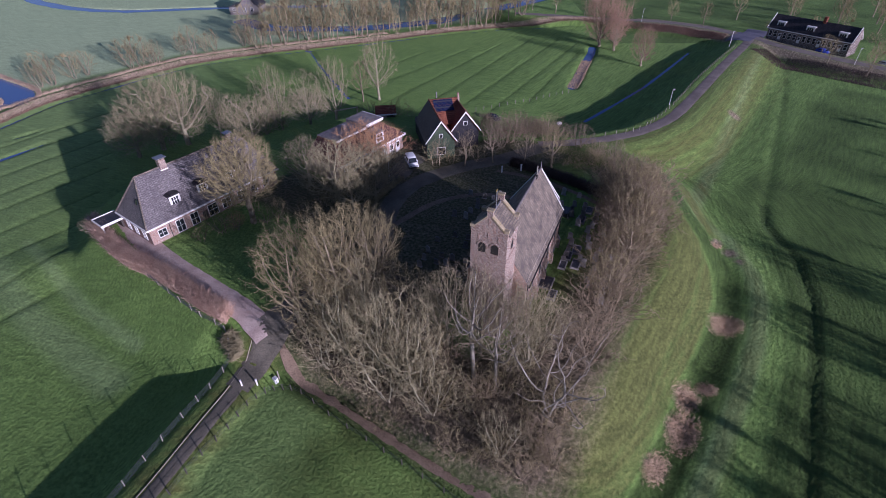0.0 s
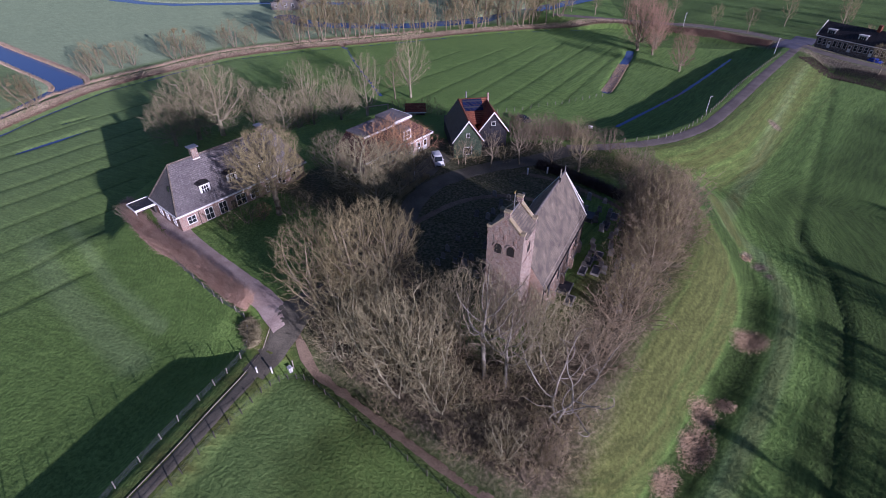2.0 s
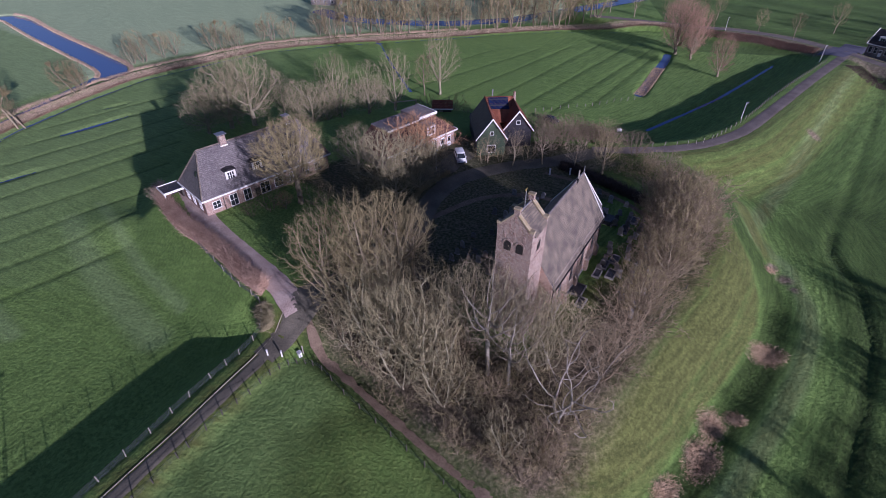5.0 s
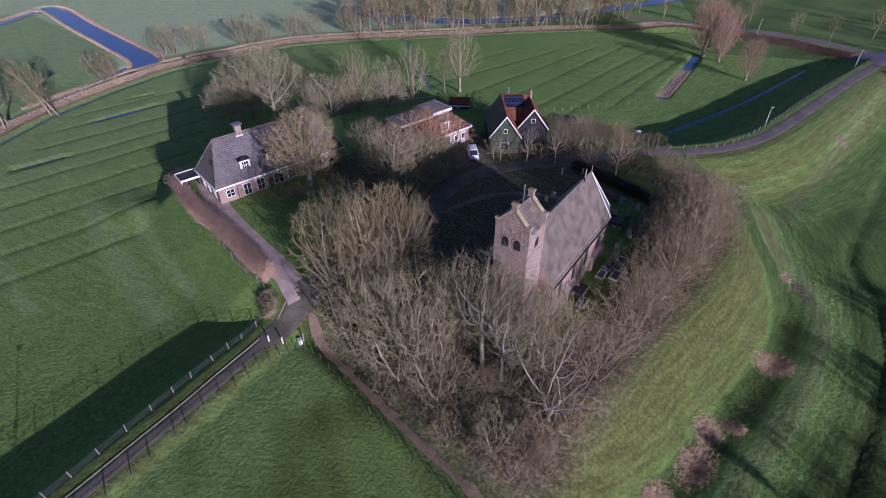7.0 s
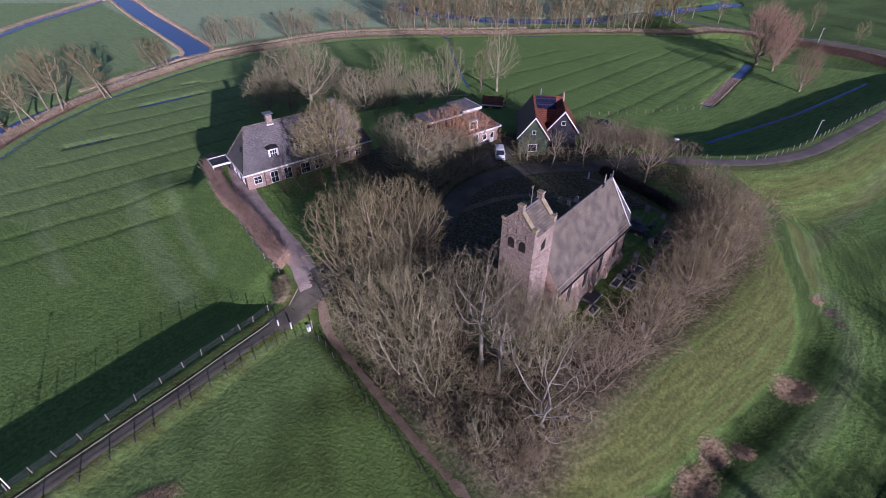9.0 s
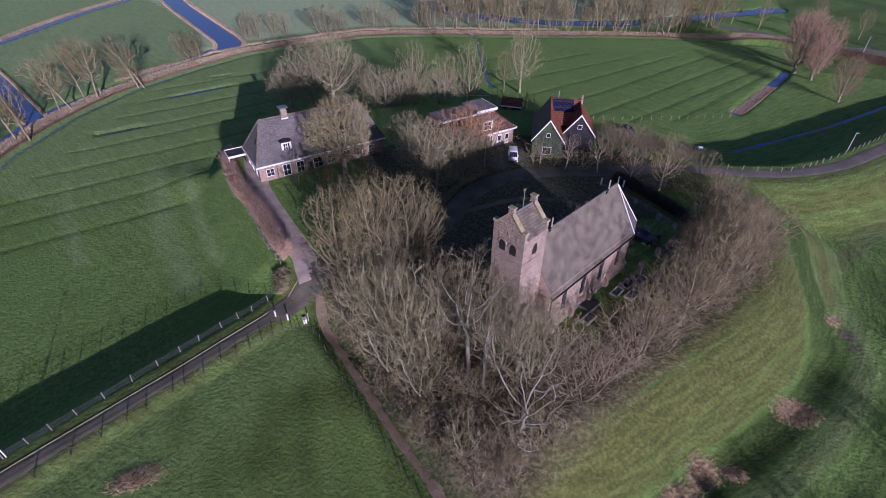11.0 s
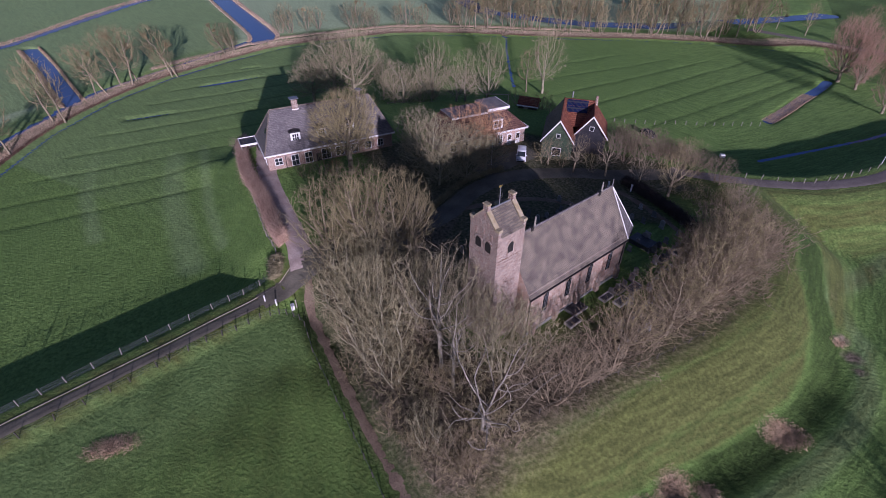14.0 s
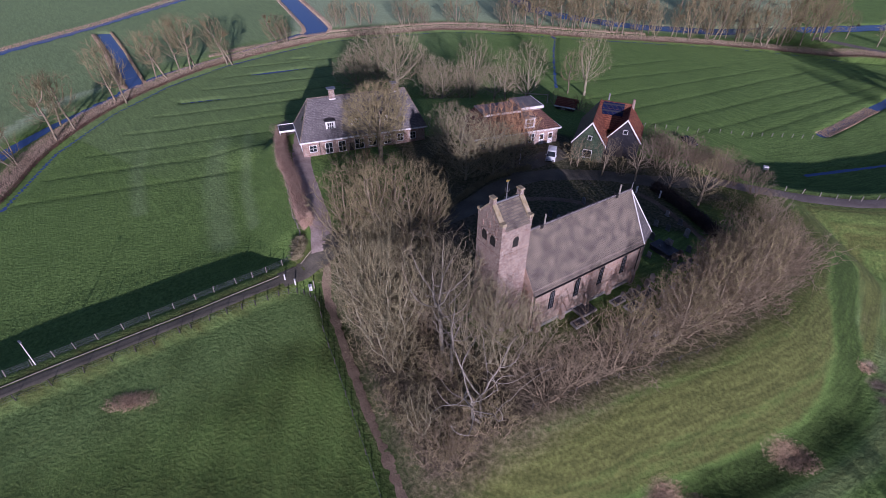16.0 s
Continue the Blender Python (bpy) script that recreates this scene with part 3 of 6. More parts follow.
for (cx, cy, r) in ((49.5, 71.5, 1.6), (48.5, 74.5, 1.2), (50, 69, 1.0), (75.8, 129.8, 2.2)):
    bare = np.maximum(bare, 0.9 * smooth(1 - np.hypot(GX - cx, GY - cy) / (r * 1.6)))
d, _, _ = line_dist(GX, GY, TRACK)
pale = np.maximum(pale, np.maximum(0.4 * smooth(1.1 - d / 2.0), 0.25 * smooth(1.2 - d / 3.4)))
d, _, _ = line_dist(GX, GY, SWALE)
pale = pale * (1 - 0.95 * smooth((2.9 - d) / 1.0))
# mown and trodden streaks that follow the banks
dk = line_dist(GX, GY, DIKE)[0]
tp = line_dist(GX, GY, TERP + TERP[:1])[0]
off = np.minimum(dk, tp)
streak = 0.5 * np.sin(off * 2.3) + np.sin(off * 3.9 + 1 + 0.03 * GX) + np.sin(off * 1.1 + 0.05 * GY)
pale = pale + 0.10 * streak * (pale > 0.1)
pale = np.maximum(pale, np.where(inside(GX, GY, FRONT), 0.32 - 0.06 * smooth(1 - (line_dist(GX, GY, LANE)[0] - 7) / 6), 0))
# distance haze beyond the canal, painted as a paler field colour
haze_sun_wear = smooth((off_bank := np.where(line_dist(GX, GY, BANK)[2] > 0, line_dist(GX, GY, BANK)[0], -1)) / 6 - 2.2) * (GX < 20)
haze_sun_wear = haze_sun_wear * (1 - 0.62 * inside(GX, GY, [(-136, 60), (-136, 146), (-165, 168), (-225, 200), (-330, 160), (-330, 20), (-120, 30)]))
# sunlit crests along track and dike, and west meadow haze, put into the colour
haze_sun_wear = np.maximum(haze_sun_wear, 0.22 * smooth(1.3 - line_dist(GX, GY, TRACK)[0] / 1.5))
haze_sun_wear = np.maximum(haze_sun_wear, 0.26 * smooth(1.3 - line_dist(GX, GY, STREAK)[0] / 1.8))
haze_sun_wear = np.maximum(haze_sun_wear, 0.17 * smooth((-GX - 55) / 50) * (GY > 50))
# near meadow beside the lane, painted lighter as if its slope caught the sun
haze_sun_wear = np.maximum(haze_sun_wear, np.where(inside(GX, GY, FRONT), 0.08 * smooth(1 - (line_dist(GX, GY, LANE)[0] - 9) / 9), 0))
# paler arcs worn by turning tractors
for line, wd in (([(-80, 70), (-71.9, 62.4), (-62.7, 55.1), (-54.1, 49.5), (-45.1, 43.7)], 2.6), ([(-78, 76), (-71.5, 70.6), (-56.7, 57.9), (-44.1, 49.7)], 1.2), ([(-96, 62), (-82, 50), (-66, 41)], 1.5)):
    haze_sun_wear = np.maximum(haze_sun_wear, 0.2 * smooth(1.35 - line_dist(GX, GY, line)[0] / wd))
# dry, worn streaks along the dike and the track
bare = np.maximum(bare, 0.26 * smooth(1.3 - line_dist(GX, GY, STREAK)[0] / 1.4))
bare = np.maximum(bare, 0.12 * smooth(1.3 - line_dist(GX, GY, TRACK)[0] / 0.9))
d = line_dist(GX, GY, CROSS_ROAD)[0]
bare = np.maximum(bare, np.where(GX > 80, 0.75 * smooth(1.3 - np.abs(d - 5) / 4.5), 0))
for cx, cy, r in ((41.2, 54.3, 1.8), (30.6, 41.2, 1.6), (28.4, 36.4, 2.0), (23.6, 31.6, 1.5), (34.0, 42.6, 1.0), (-24.6, 16.0, 1.3), (47.8, 73.5, 0.9)):
    litter_and_shade = np.maximum(litter_and_shade, 0.8 * smooth(1.5 - np.hypot(GX - cx, GY - cy) / r))
attr = ground_mesh.color_attributes.new("cover", "FLOAT_COLOR", "POINT")
cover = np.stack([np.clip(litter_and_shade, 0, 1), np.clip(pale, 0, 1), np.clip(bare, 0, 1), 1 - haze_sun_wear], -1)
attr.data.foreach_set("color", cover.astype(np.float32).ravel())

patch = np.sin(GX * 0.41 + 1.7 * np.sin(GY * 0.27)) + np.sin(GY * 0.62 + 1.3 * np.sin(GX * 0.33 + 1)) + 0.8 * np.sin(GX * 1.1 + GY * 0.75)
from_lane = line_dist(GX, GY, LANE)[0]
# front meadow: grass patches, and painted darkening away from the sunlit bank
shade_and_lush = np.where(inside(GX, GY, FRONT), np.clip(0.18 + 0.08 * patch + 0.34 * smooth((from_lane - 10) / 8), 0, 1), 0)
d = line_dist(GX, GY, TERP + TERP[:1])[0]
shade_and_lush = np.maximum(shade_and_lush, 0.35 * np.where((GX > 8) & (GY < 92), smooth(1.4 - np.abs(d - 5) / 8), 0))
shade_and_lush = np.maximum(shade_and_lush, 0.75 * smooth((2.9 - line_dist(GX, GY, SWALE)[0]) / 1.4))
# east field: shade and weaker sunlight on the flat put into its colour
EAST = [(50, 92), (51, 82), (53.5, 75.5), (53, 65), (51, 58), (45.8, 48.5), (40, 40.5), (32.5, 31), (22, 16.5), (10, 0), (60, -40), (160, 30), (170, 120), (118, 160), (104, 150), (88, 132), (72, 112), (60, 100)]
shade_and_lush = np.maximum(shade_and_lush, 0.58 * np.where(inside(GX, GY, EAST), smooth(line_dist(GX, GY, EAST + EAST[:1])[0] / (3 + 5 * smooth((GY - 62) / 40))), 0))
shade_and_lush = np.maximum(shade_and_lush, np.where(GY < 88, 1.0, 0.6) * smooth(1.6 - line_dist(GX, GY, FIELD_DITCH)[0] / 0.9))
# full dark tone over the churchyard paints the shade of church and trees
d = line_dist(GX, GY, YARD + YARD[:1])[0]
shade_and_lush = np.maximum(shade_and_lush, np.where(inside(GX, GY, YARD), 1, 1 - d / 3))
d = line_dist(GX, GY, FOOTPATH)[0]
shade_and_lush = np.maximum(shade_and_lush, 0.7 * smooth(1.5 - d / 2.5))
# far corner round the terrace, its shade painted as darker grass
shade_and_lush = np.maximum(shade_and_lush, 0.6 * ((GX > 62) & (GY > 205)))
shade_and_lush = np.clip(shade_and_lush + 0.10 * np.sin(GX * 0.21 + 2 * np.sin(GY * 0.13)) * (shade_and_lush > 0.05), 0, 1)
for a, b in DRAINS_L + DRAINS_R:
    shade_and_lush = np.maximum(shade_and_lush, 0.5 * smooth(1.3 - line_dist(GX, GY, [a, b])[0] / 0.75))
# how far each spot lies from the bank whose line its streaks follow
lane_d = line_dist(GX, GY, LANE)[0]
run = np.where((GX < -20) & (GY < 46), lane_d, np.minimum(dk, tp))
strength = np.where(GX > 8, 0.75, 0.3)
WEST = (GX < -42) & (GY > 40)
run = np.where(WEST, GX * 0.316 + GY * 0.949, run)
strength = np.where(WEST, 0.45, strength)
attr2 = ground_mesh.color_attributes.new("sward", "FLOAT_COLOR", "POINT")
attr2.data.foreach_set("color", np.stack([shade_and_lush, strength, run / 100, np.ones(GX.shape)], -1).astype(np.float32).ravel())

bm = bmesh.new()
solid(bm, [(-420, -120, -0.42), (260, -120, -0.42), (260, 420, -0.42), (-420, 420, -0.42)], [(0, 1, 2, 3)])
tagged(part("water", bm, M_WATER), "still water in ditches and canals, sky blue put into its colour", "water", kind="structure")


def resample(pts, step):
    pts = [Vector((*p[:2], 0)) for p in pts]
    out = []
    for a, b in zip(pts, pts[1:]):
        n = max(1, round((b - a).length / step))
        out += [a + (b - a) * i / n for i in range(n)]
    return out + [pts[-1]]


def curve(pts, step=1.0):
    """A smooth line through points."""
    p = [Vector((*q[:2], 0)) for q in pts]
    p = [p[0] * 2 - p[1]] + p + [p[-1] * 2 - p[-2]]
    out = []
    for i in range(1, len(p) - 2):
        n = max(2, round((p[i + 1] - p[i]).length / step))
        for j in range(n):
            t = j / n
            out.append(0.5 * ((2 * p[i]) + (p[i + 1] - p[i - 1]) * t + (2 * p[i - 1] - 5 * p[i] + 4 * p[i + 1] - p[i + 2]) * t ** 2 + (3 * p[i] - p[i - 1] - 3 * p[i + 1] + p[i + 2]) * t ** 3))
    return out + [p[-2]]


def ribbon(name, pts, half, material, label, lift=0.05, across=4, wob=0.12, category="road", step=0.8):
    """A strip of paving laid on the ground, with a thin edge."""
    line = curve(pts, step)
    rows = []
    rng = np.random.default_rng(5)
    for i, p in enumerate(line):
        t = (line[min(i + 1, len(line) - 1)] - line[max(i - 1, 0)]).normalized()
        s = Vector((-t.y, t.x, 0))
        h = half + rng.normal() * wob * 0.5
        rows.append([p + s * h * (2 * j / across - 1) for j in range(across + 1)])
    flat = np.array([[q.x, q.y] for r in rows for q in r])
    z = height(flat[:, 0], flat[:, 1]).reshape(len(rows), across + 1)
    z = np.maximum(z, (z.mean(1, keepdims=True) * 0.7 + z * 0.3)) + lift
    z[:, 0] -= lift + 0.05
    z[:, -1] -= lift + 0.05
    v = np.concatenate([flat, z.reshape(-1, 1)], 1)
    w = across + 1
    f = [(i * w + j, (i + 1) * w + j, (i + 1) * w + j + 1, i * w + j + 1) for i in range(len(rows) - 1) for j in range(across)]
    f = [q[::-1] for q in f]
    ob = new(name, mesh_from(name, v, f, material, True))
    return tagged(ob, label, category, kind="structure")


ribbon("road_lane", LANE, 0.98, M_ASPHALT, "narrow dark asphalt lane along the dike", across=6)
ribbon("road_dike", DIKE, 1.75, M_DIKE_ROAD, "grey-purple asphalt road on the dike crest", across=6)
ribbon("pavement_junction", [(106, 196), (113, 204), (121, 214), (127, 222)], 4.4, M_PAVING, "blue-grey brick paving at the road junction", across=8, category="pavement", lift=0.09)
ribbon("road_cross", CROSS_ROAD[1:], 2.4, M_DIKE_ROAD, "grey asphalt cross road in front of houses", across=6, step=2)
ribbon("road_village", [(-24.4, 48.5), (-21, 52), (-15, 58), (-11.5, 68), (-10, 78), (-6, 86), (2, 92), (11, 96), (22, 102.5)], 2.3, M_ASPHALT, "dark shaded village road round the churchyard", across=6)
ribbon("road_corner", [(-26.3, 40.5), (-25.2, 43.2), (-23.6, 46), (-21.6, 49.5)], 1.9, M_ASPHALT, "dark asphalt bend where the lane meets the drive", across=6, lift=0.07)
ribbon("drive_farm", [(-23.6, 47.2), (-27.5, 51), (-34, 55.8), (-43.5, 62.6), (-52, 70), (-57, 75)], 1.9, M_GRAVEL, "pale brick-gravel drive to the farmhouse", across=5, category="drive")
ribbon("path_mound", FOOTPATH, 0.72, M_EARTH, "brown trodden footpath along the wooded mound", across=4, wob=0.3, category="path")
ribbon("path_yard", [(-9, 72), (-2, 79), (6, 82), (14, 80)], 0.8, M_EARTH, "earth path through the shaded churchyard", across=4, category="path")
ribbon("path_hedge", [(10, 91), (14.8, 89.1), (18.9, 86.2), (22.4, 83.8), (26.4, 79.6), (29, 75)], 0.7, M_EARTH, "earth path inside the churchyard hedge", across=4, wob=0.25, category="path")
ribbon("pavement_forecourt", [(-12, 84), (-9, 92), (-6, 98)], 2.6, M_ASPHALT, "dark parking strip beside the white van", across=6, category="pavement", lift=0.07)


# ---------------------------------------------------------------- buildings
def frame_at(x, y, z, deg):
    return pose(x, y, z, 0, 0, deg)


def window_on(parent, wall_axis, a, along, z, w, h, panes=(2, 2), arch=False, label=""):
    """A window on a wall of its building. wall_axis: outward direction '+x', '-x', '+y', '-y'; a: the wall's plane; along: its middle on the wall."""
    sgn = 1 if wall_axis[0] == "+" else -1
    fr, gl = bmesh.new(), bmesh.new()

    def put(bm, s0, s1, z0, z1, d0, d1):
        lo, hi = sorted((a + sgn * d0, a + sgn * d1))
        if wall_axis[1] == "x":
            box(bm, lo, hi, along + s0, along + s1, z0, z1)
        else:
            box(bm, along + s0, along + s1, lo, hi, z0, z1)

    t = 0.09
    for s0, s1, z0, z1 in ((-w / 2, -w / 2 + t, z, z + h), (w / 2 - t, w / 2, z, z + h), (-w / 2 + t, w / 2 - t, z, z + t), (-w / 2 + t, w / 2 - t, z + h - t, z + h)):
        put(fr, s0, s1, z0, z1, -0.02, 0.07)
    for i in range(1, panes[0]):
        s = -w / 2 + w * i / panes[0]
        put(fr, s - 0.03, s + 0.03, z + t, z + h - t, 0.0, 0.055)
    for i in range(1, panes[1]):
        zz = z + h * i / panes[1]
        put(fr, -w / 2 + t, w / 2 - t, zz - 0.025, zz + 0.025, 0.0, 0.05)
    put(gl, -w / 2 + 0.04, w / 2 - 0.04, z + 0.04, z + h - 0.04, 0.004, 0.02)
    win = part("window", fr, M_WHITE, parent, label or "white-framed window")
    part("pane", gl, M_GLASS, win)
    sill = bmesh.new()
    put(sill, -w / 2 - 0.06, w / 2 + 0.06, z - 0.08, z, 0.0, 0.14)
    part("sill", sill, M_STONE, win)
    return win


def hip_roof(parent, x0, x1, y0, y1, ze, zr, hip0, hip1, material, thick=0.22, label=""):
    """Four slopes as parts; the ridge runs along x."""
    ym = (y0 + y1) / 2
    rx0, rx1 = x0 + hip0, x1 - hip1
    roof = part("roof", slab(bmesh.new(), [(x0, y0, ze), (x1, y0, ze), (rx1, ym, zr), (rx0, ym, zr)], thick), material, parent, label)
    part("roof_slope", slab(bmesh.new(), [(x1, y1, ze), (x0, y1, ze), (rx0, ym, zr), (rx1, ym, zr)], thick), material, roof)
    if hip0 > 0:
        part("roof_slope", slab(bmesh.new(), [(x0, y1, ze), (x0, y0, ze), (rx0, ym, zr)], thick), material, roof)
    if hip1 > 0:
        part("roof_slope", slab(bmesh.new(), [(x1, y0, ze), (x1, y1, ze), (rx1, ym, zr)], thick), material, roof)
    return roof


def ridge_line(parent, a, b, material, r=0.13, name="ridge_cap"):
    part(name, rod(bmesh.new(), a, b, r, 6), material, parent)


def church():
    ch = thing("church", frame_at(4.88, 46.35, 6.2, 67), "medieval brick village church with saddle-roofed tower and tiled nave", "church")
    # tower
    tw = part("tower", boxed(0, 4.1, -2.15, 2.15, -0.6, 16.25), M_TOWER, ch, "pale weathered brick tower")
    for x0, x1 in ((-0.02, 0.42), (3.68, 4.12)):
        g = bmesh.new()
        extrude_x(g, [(-2.17, 16.2), (-2.17, 16.75), (-1.75, 16.85), (-0.33, 18.35), (-0.33, 19.15), (0.33, 19.15), (0.33, 18.35), (1.75, 16.85), (2.17, 16.75), (2.17, 16.2)], x0, x1)
        part("gable", g, M_TOWER, tw)
        for s in (-1, 1):
            c = bmesh.new()
            slab(c, [(x0 - 0.06, s * 1.72, 17.0), (x1 + 0.06, s * 1.72, 17.0), (x1 + 0.06, s * 0.3, 18.5), (x0 - 0.06, s * 0.3, 18.5)], 0.14)
            part("coping", c, M_COPING, tw, "yellow-lichened coping")
            part("shoulder", boxed(x0 - 0.06, x1 + 0.06, *sorted((s * 1.7, s * 2.25)), 16.7, 17.02), M_COPING, tw)
        part("pinnacle_cap", boxed(x0 - 0.08, x1 + 0.08, -0.42, 0.42, 19.1, 19.3, 0.04), M_COPING, tw)
    for s in (-1, 1):
        part("roof_slope", slab(bmesh.new(), [(0.4, s * 2.4, 16.1), (3.7, s * 2.4, 16.1), (3.7, 0, 18.35), (0.4, 0, 18.35)], 0.16), M_LICHEN_TILE, tw, "lichened grey tower roof tiles")
    ridge_line(tw, (0.42, 0, 18.38), (3.68, 0, 18.38), M_LEAD, 0.1)

    def arch_hole(axis_, a, along, z, w, h, parent=tw, name="belfry_opening", mt=M_IRON):
        b = bmesh.new()
        pr = [(-w / 2, z), (w / 2, z), (w / 2, z + h - w / 2)] + [(w / 2 * math.cos(q), z + h - w / 2 + w / 2 * math.sin(q)) for q in (0.5, 1.05, 1.57, 2.1, 2.65)] + [(-w / 2, z + h - w / 2)]
        lo, hi = a - 0.03, a + 0.03
        if axis_ == "y":
            extrude_y(b, [(along + s, zz) for s, zz in pr], lo, hi)
        else:
            extrude_x(b, [(along + s, zz) for s, zz in pr], lo, hi)
        hole = part(name, b, mt, parent)
        # brick arch round it
        ring = bmesh.new()
        for i in range(9):
            q0, q1 = math.pi * i / 9, math.pi * (i + 1) / 9
            pts = [(math.cos(q) * r, z + h - w / 2 + math.sin(q) * r) for q, r in ((q0, w / 2), (q1, w / 2), (q1, w / 2 + 0.2), (q0, w / 2 + 0.2))]
            if axis_ == "y":
                extrude_y(ring, [(along + s, zz) for s, zz in pts], a - 0.07, a + 0.07)
            else:
                extrude_x(ring, [(along + s, zz) for s, zz in pts], a - 0.07, a + 0.07)
        part("arch", ring, M_TOWER, hole)
        return hole

    # belfry openings are dark sheets; their inner shade is put into the colour
    for y in (-0.75, 0.75):
        arch_hole("x", 0.0, y, 13.5, 0.85, 1.35)
    arch_hole("y", -2.15, 2.05, 13.4, 0.8, 1.4)
    arch_hole("y", 2.15, 2.05, 13.4, 0.8, 1.4)
    for y, z in ((-1.2, 15.2), (0, 15.5), (1.2, 15.2), (-0.6, 16.4), (0.6, 16.4), (0, 17.4)):
        part("niche", boxed(-0.04, 0.02, y - 0.13, y + 0.13, z, z + 0.75), M_BRICK, tw)
    # string courses and a weather vane
    for z in (6.2, 12.6):
        part("string_course", boxed(-0.05, 4.15, -2.2, 2.2, z, z + 0.16), M_TOWER, tw)
    vane = part("weather_vane", rod(bmesh.new(), (2.0, 0, 18.3), (2.0, 0, 20.6), 0.06, 6), M_LEAD, tw, "iron weather vane with gilded cock")
    b = bmesh.new()
    extrude_y(b, [(1.75, 20.55), (1.9, 20.52), (2.12, 20.55), (2.3, 20.73), (2.18, 20.7), (2.03, 20.69), (1.9, 20.82), (1.78, 20.76)], -0.03, 0.03)
    part("cock", b, M_GILT, vane, "gilded cock")
    for i in range(4):
        q = i * math.pi / 2
        rod_b = bmesh.new()
        for j in range(5):
            a0, a1 = j * 0.35, (j + 1) * 0.35
            rod(rod_b, (2.0 + math.cos(q) * math.sin(a0) * 0.35, math.sin(q) * math.sin(a0) * 0.35, 19.2 + a0 * 0.3), (2.0 + math.cos(q) * math.sin(a1) * 0.35, math.sin(q) * math.sin(a1) * 0.35, 19.2 + a1 * 0.3), 0.03, 4)
        part("scroll", rod_b, M_IRON, vane)
    # nave
    ze, zr, hw = 6.95, 12.75, 3.95
    x0, x1, xa = 4.1, 23.4, 26.3
    aw = 2.75
    bmn = bmesh.new()
    ring = [(x0, -hw), (x1, -hw), (xa, -aw), (xa, aw), (x1, hw), (x0, hw)]
    n = len(ring)
    solid(bmn, [(x, y, -0.6) for x, y in ring] + [(x, y, ze + 0.05) for x, y in ring], [tuple(range(n - 1, -1, -1)), tuple(range(n, 2 * n))] + [(i, (i + 1) % n, (i + 1) % n + n, i + n) for i in range(n)])
    nave = part("nave_wall", bmn, M_NAVE, ch, "patched red and buff brick nave wall")
    b = bmesh.new()
    extrude_x(b, [(-hw, ze), (0, zr - 0.2), (hw, ze)], x0, x0 + 0.4)
    part("west_gable", b, M_NAVE, nave)
    o = 0.32
    drop = o * (zr - ze) / hw
    apex = (x1 + 0.3, 0, zr)
    roof = part("nave_roof", slab(bmesh.new(), [(x0 + 0.02, -hw - o, ze - drop), (x1 + 0.05, -hw - o, ze - drop), apex, (x0 + 0.02, 0, zr)], 0.2), M_LICHEN_TILE, ch, "mottled grey nave roof with lichen")
    part("roof_slope", slab(bmesh.new(), [(x1 + 0.05, hw + o, ze - drop), (x0 + 0.02, hw + o, ze - drop), (x0 + 0.02, 0, zr), apex], 0.2), M_LICHEN_TILE, roof)
    ed = [(x1 + 0.05, -hw - o), (xa + o, -aw - 0.15), (xa + o, aw + 0.15), (x1 + 0.05, hw + o)]
    for (ax, ay), (bx, by) in zip(ed, ed[1:]):
        part("apse_slope", slab(bmesh.new(), [(ax, ay, ze - drop), (bx, by, ze - drop), apex], 0.2), M_GREY_TILE, roof)
    for ax, ay in ed:
        ridge_line(roof, (ax, ay, ze - drop + 0.1), (apex[0], apex[1], apex[2] + 0.08), M_WHITE, 0.065, "white_hip")
    ridge_line(roof, (x0 + 0.1, 0, zr + 0.05), (apex[0], 0, zr + 0.05), M_GREY_TILE, 0.16)
    part("gutter", boxed(x0, x1, -hw - o - 0.14, -hw - o + 0.06, ze - drop - 0.2, ze - drop - 0.06), M_IRON, roof)
    part("gutter", boxed(x0, x1, hw + o - 0.06, hw + o + 0.14, ze - drop - 0.2, ze - drop - 0.06), M_IRON, roof)
    for x in (8.4, 21.3):
        part("ridge_post", rod(bmesh.new(), (x, 0, zr - 0.1), (x, 0, zr + 1.5), 0.14, 6, 0.1), M_WOOD, roof, "pale ridge post")
        part("vent", boxed(x - 0.75, x - 0.35, -0.25, 0.2, zr - 0.25, zr + 0.3), M_IRON, roof)
    part("finial", rod(bmesh.new(), apex, (apex[0], 0, zr + 1.1), 0.09, 6, 0.04), M_LEAD, roof)
    for x in (7.5, 11.8, 16.1, 20.4):
        for s in (-1, 1):
            w = arch_hole("y", s * hw, x, 2.7, 0.85, 3.0, nave, "church_window", M_GLASS)
            lat = bmesh.new()
            for i in range(1, 6):
                box(lat, x - 0.4, x + 0.4, s * hw - 0.05, s * hw + 0.05, 2.6 + i * 0.48, 2.64 + i * 0.48)
            for dx in (-0.14, 0.14):
                box(lat, x + dx - 0.02, x + dx + 0.02, s * hw - 0.06, s * hw + 0.06, 2.72, 5.5)
            part("tracery", lat, M_LEAD, w)
    for x in (5.4, 9.65, 13.95, 18.25, 22.8):
        for s in (-1, 1):
            bt = bmesh.new()
            y = s * hw
            extrude_x(bt, [(y - s * 0.02, -0.6), (y + s * 0.55, -0.6), (y + s * 0.55, 1.6), (y - s * 0.02, 2.3)] if s > 0 else [(y - s * 0.02, -0.6), (y - s * 0.02, 2.3), (y + s * 0.55, 1.6), (y + s * 0.55, -0.6)], x - 0.35, x + 0.35)
            part("buttress", bt, M_NAVE, nave)
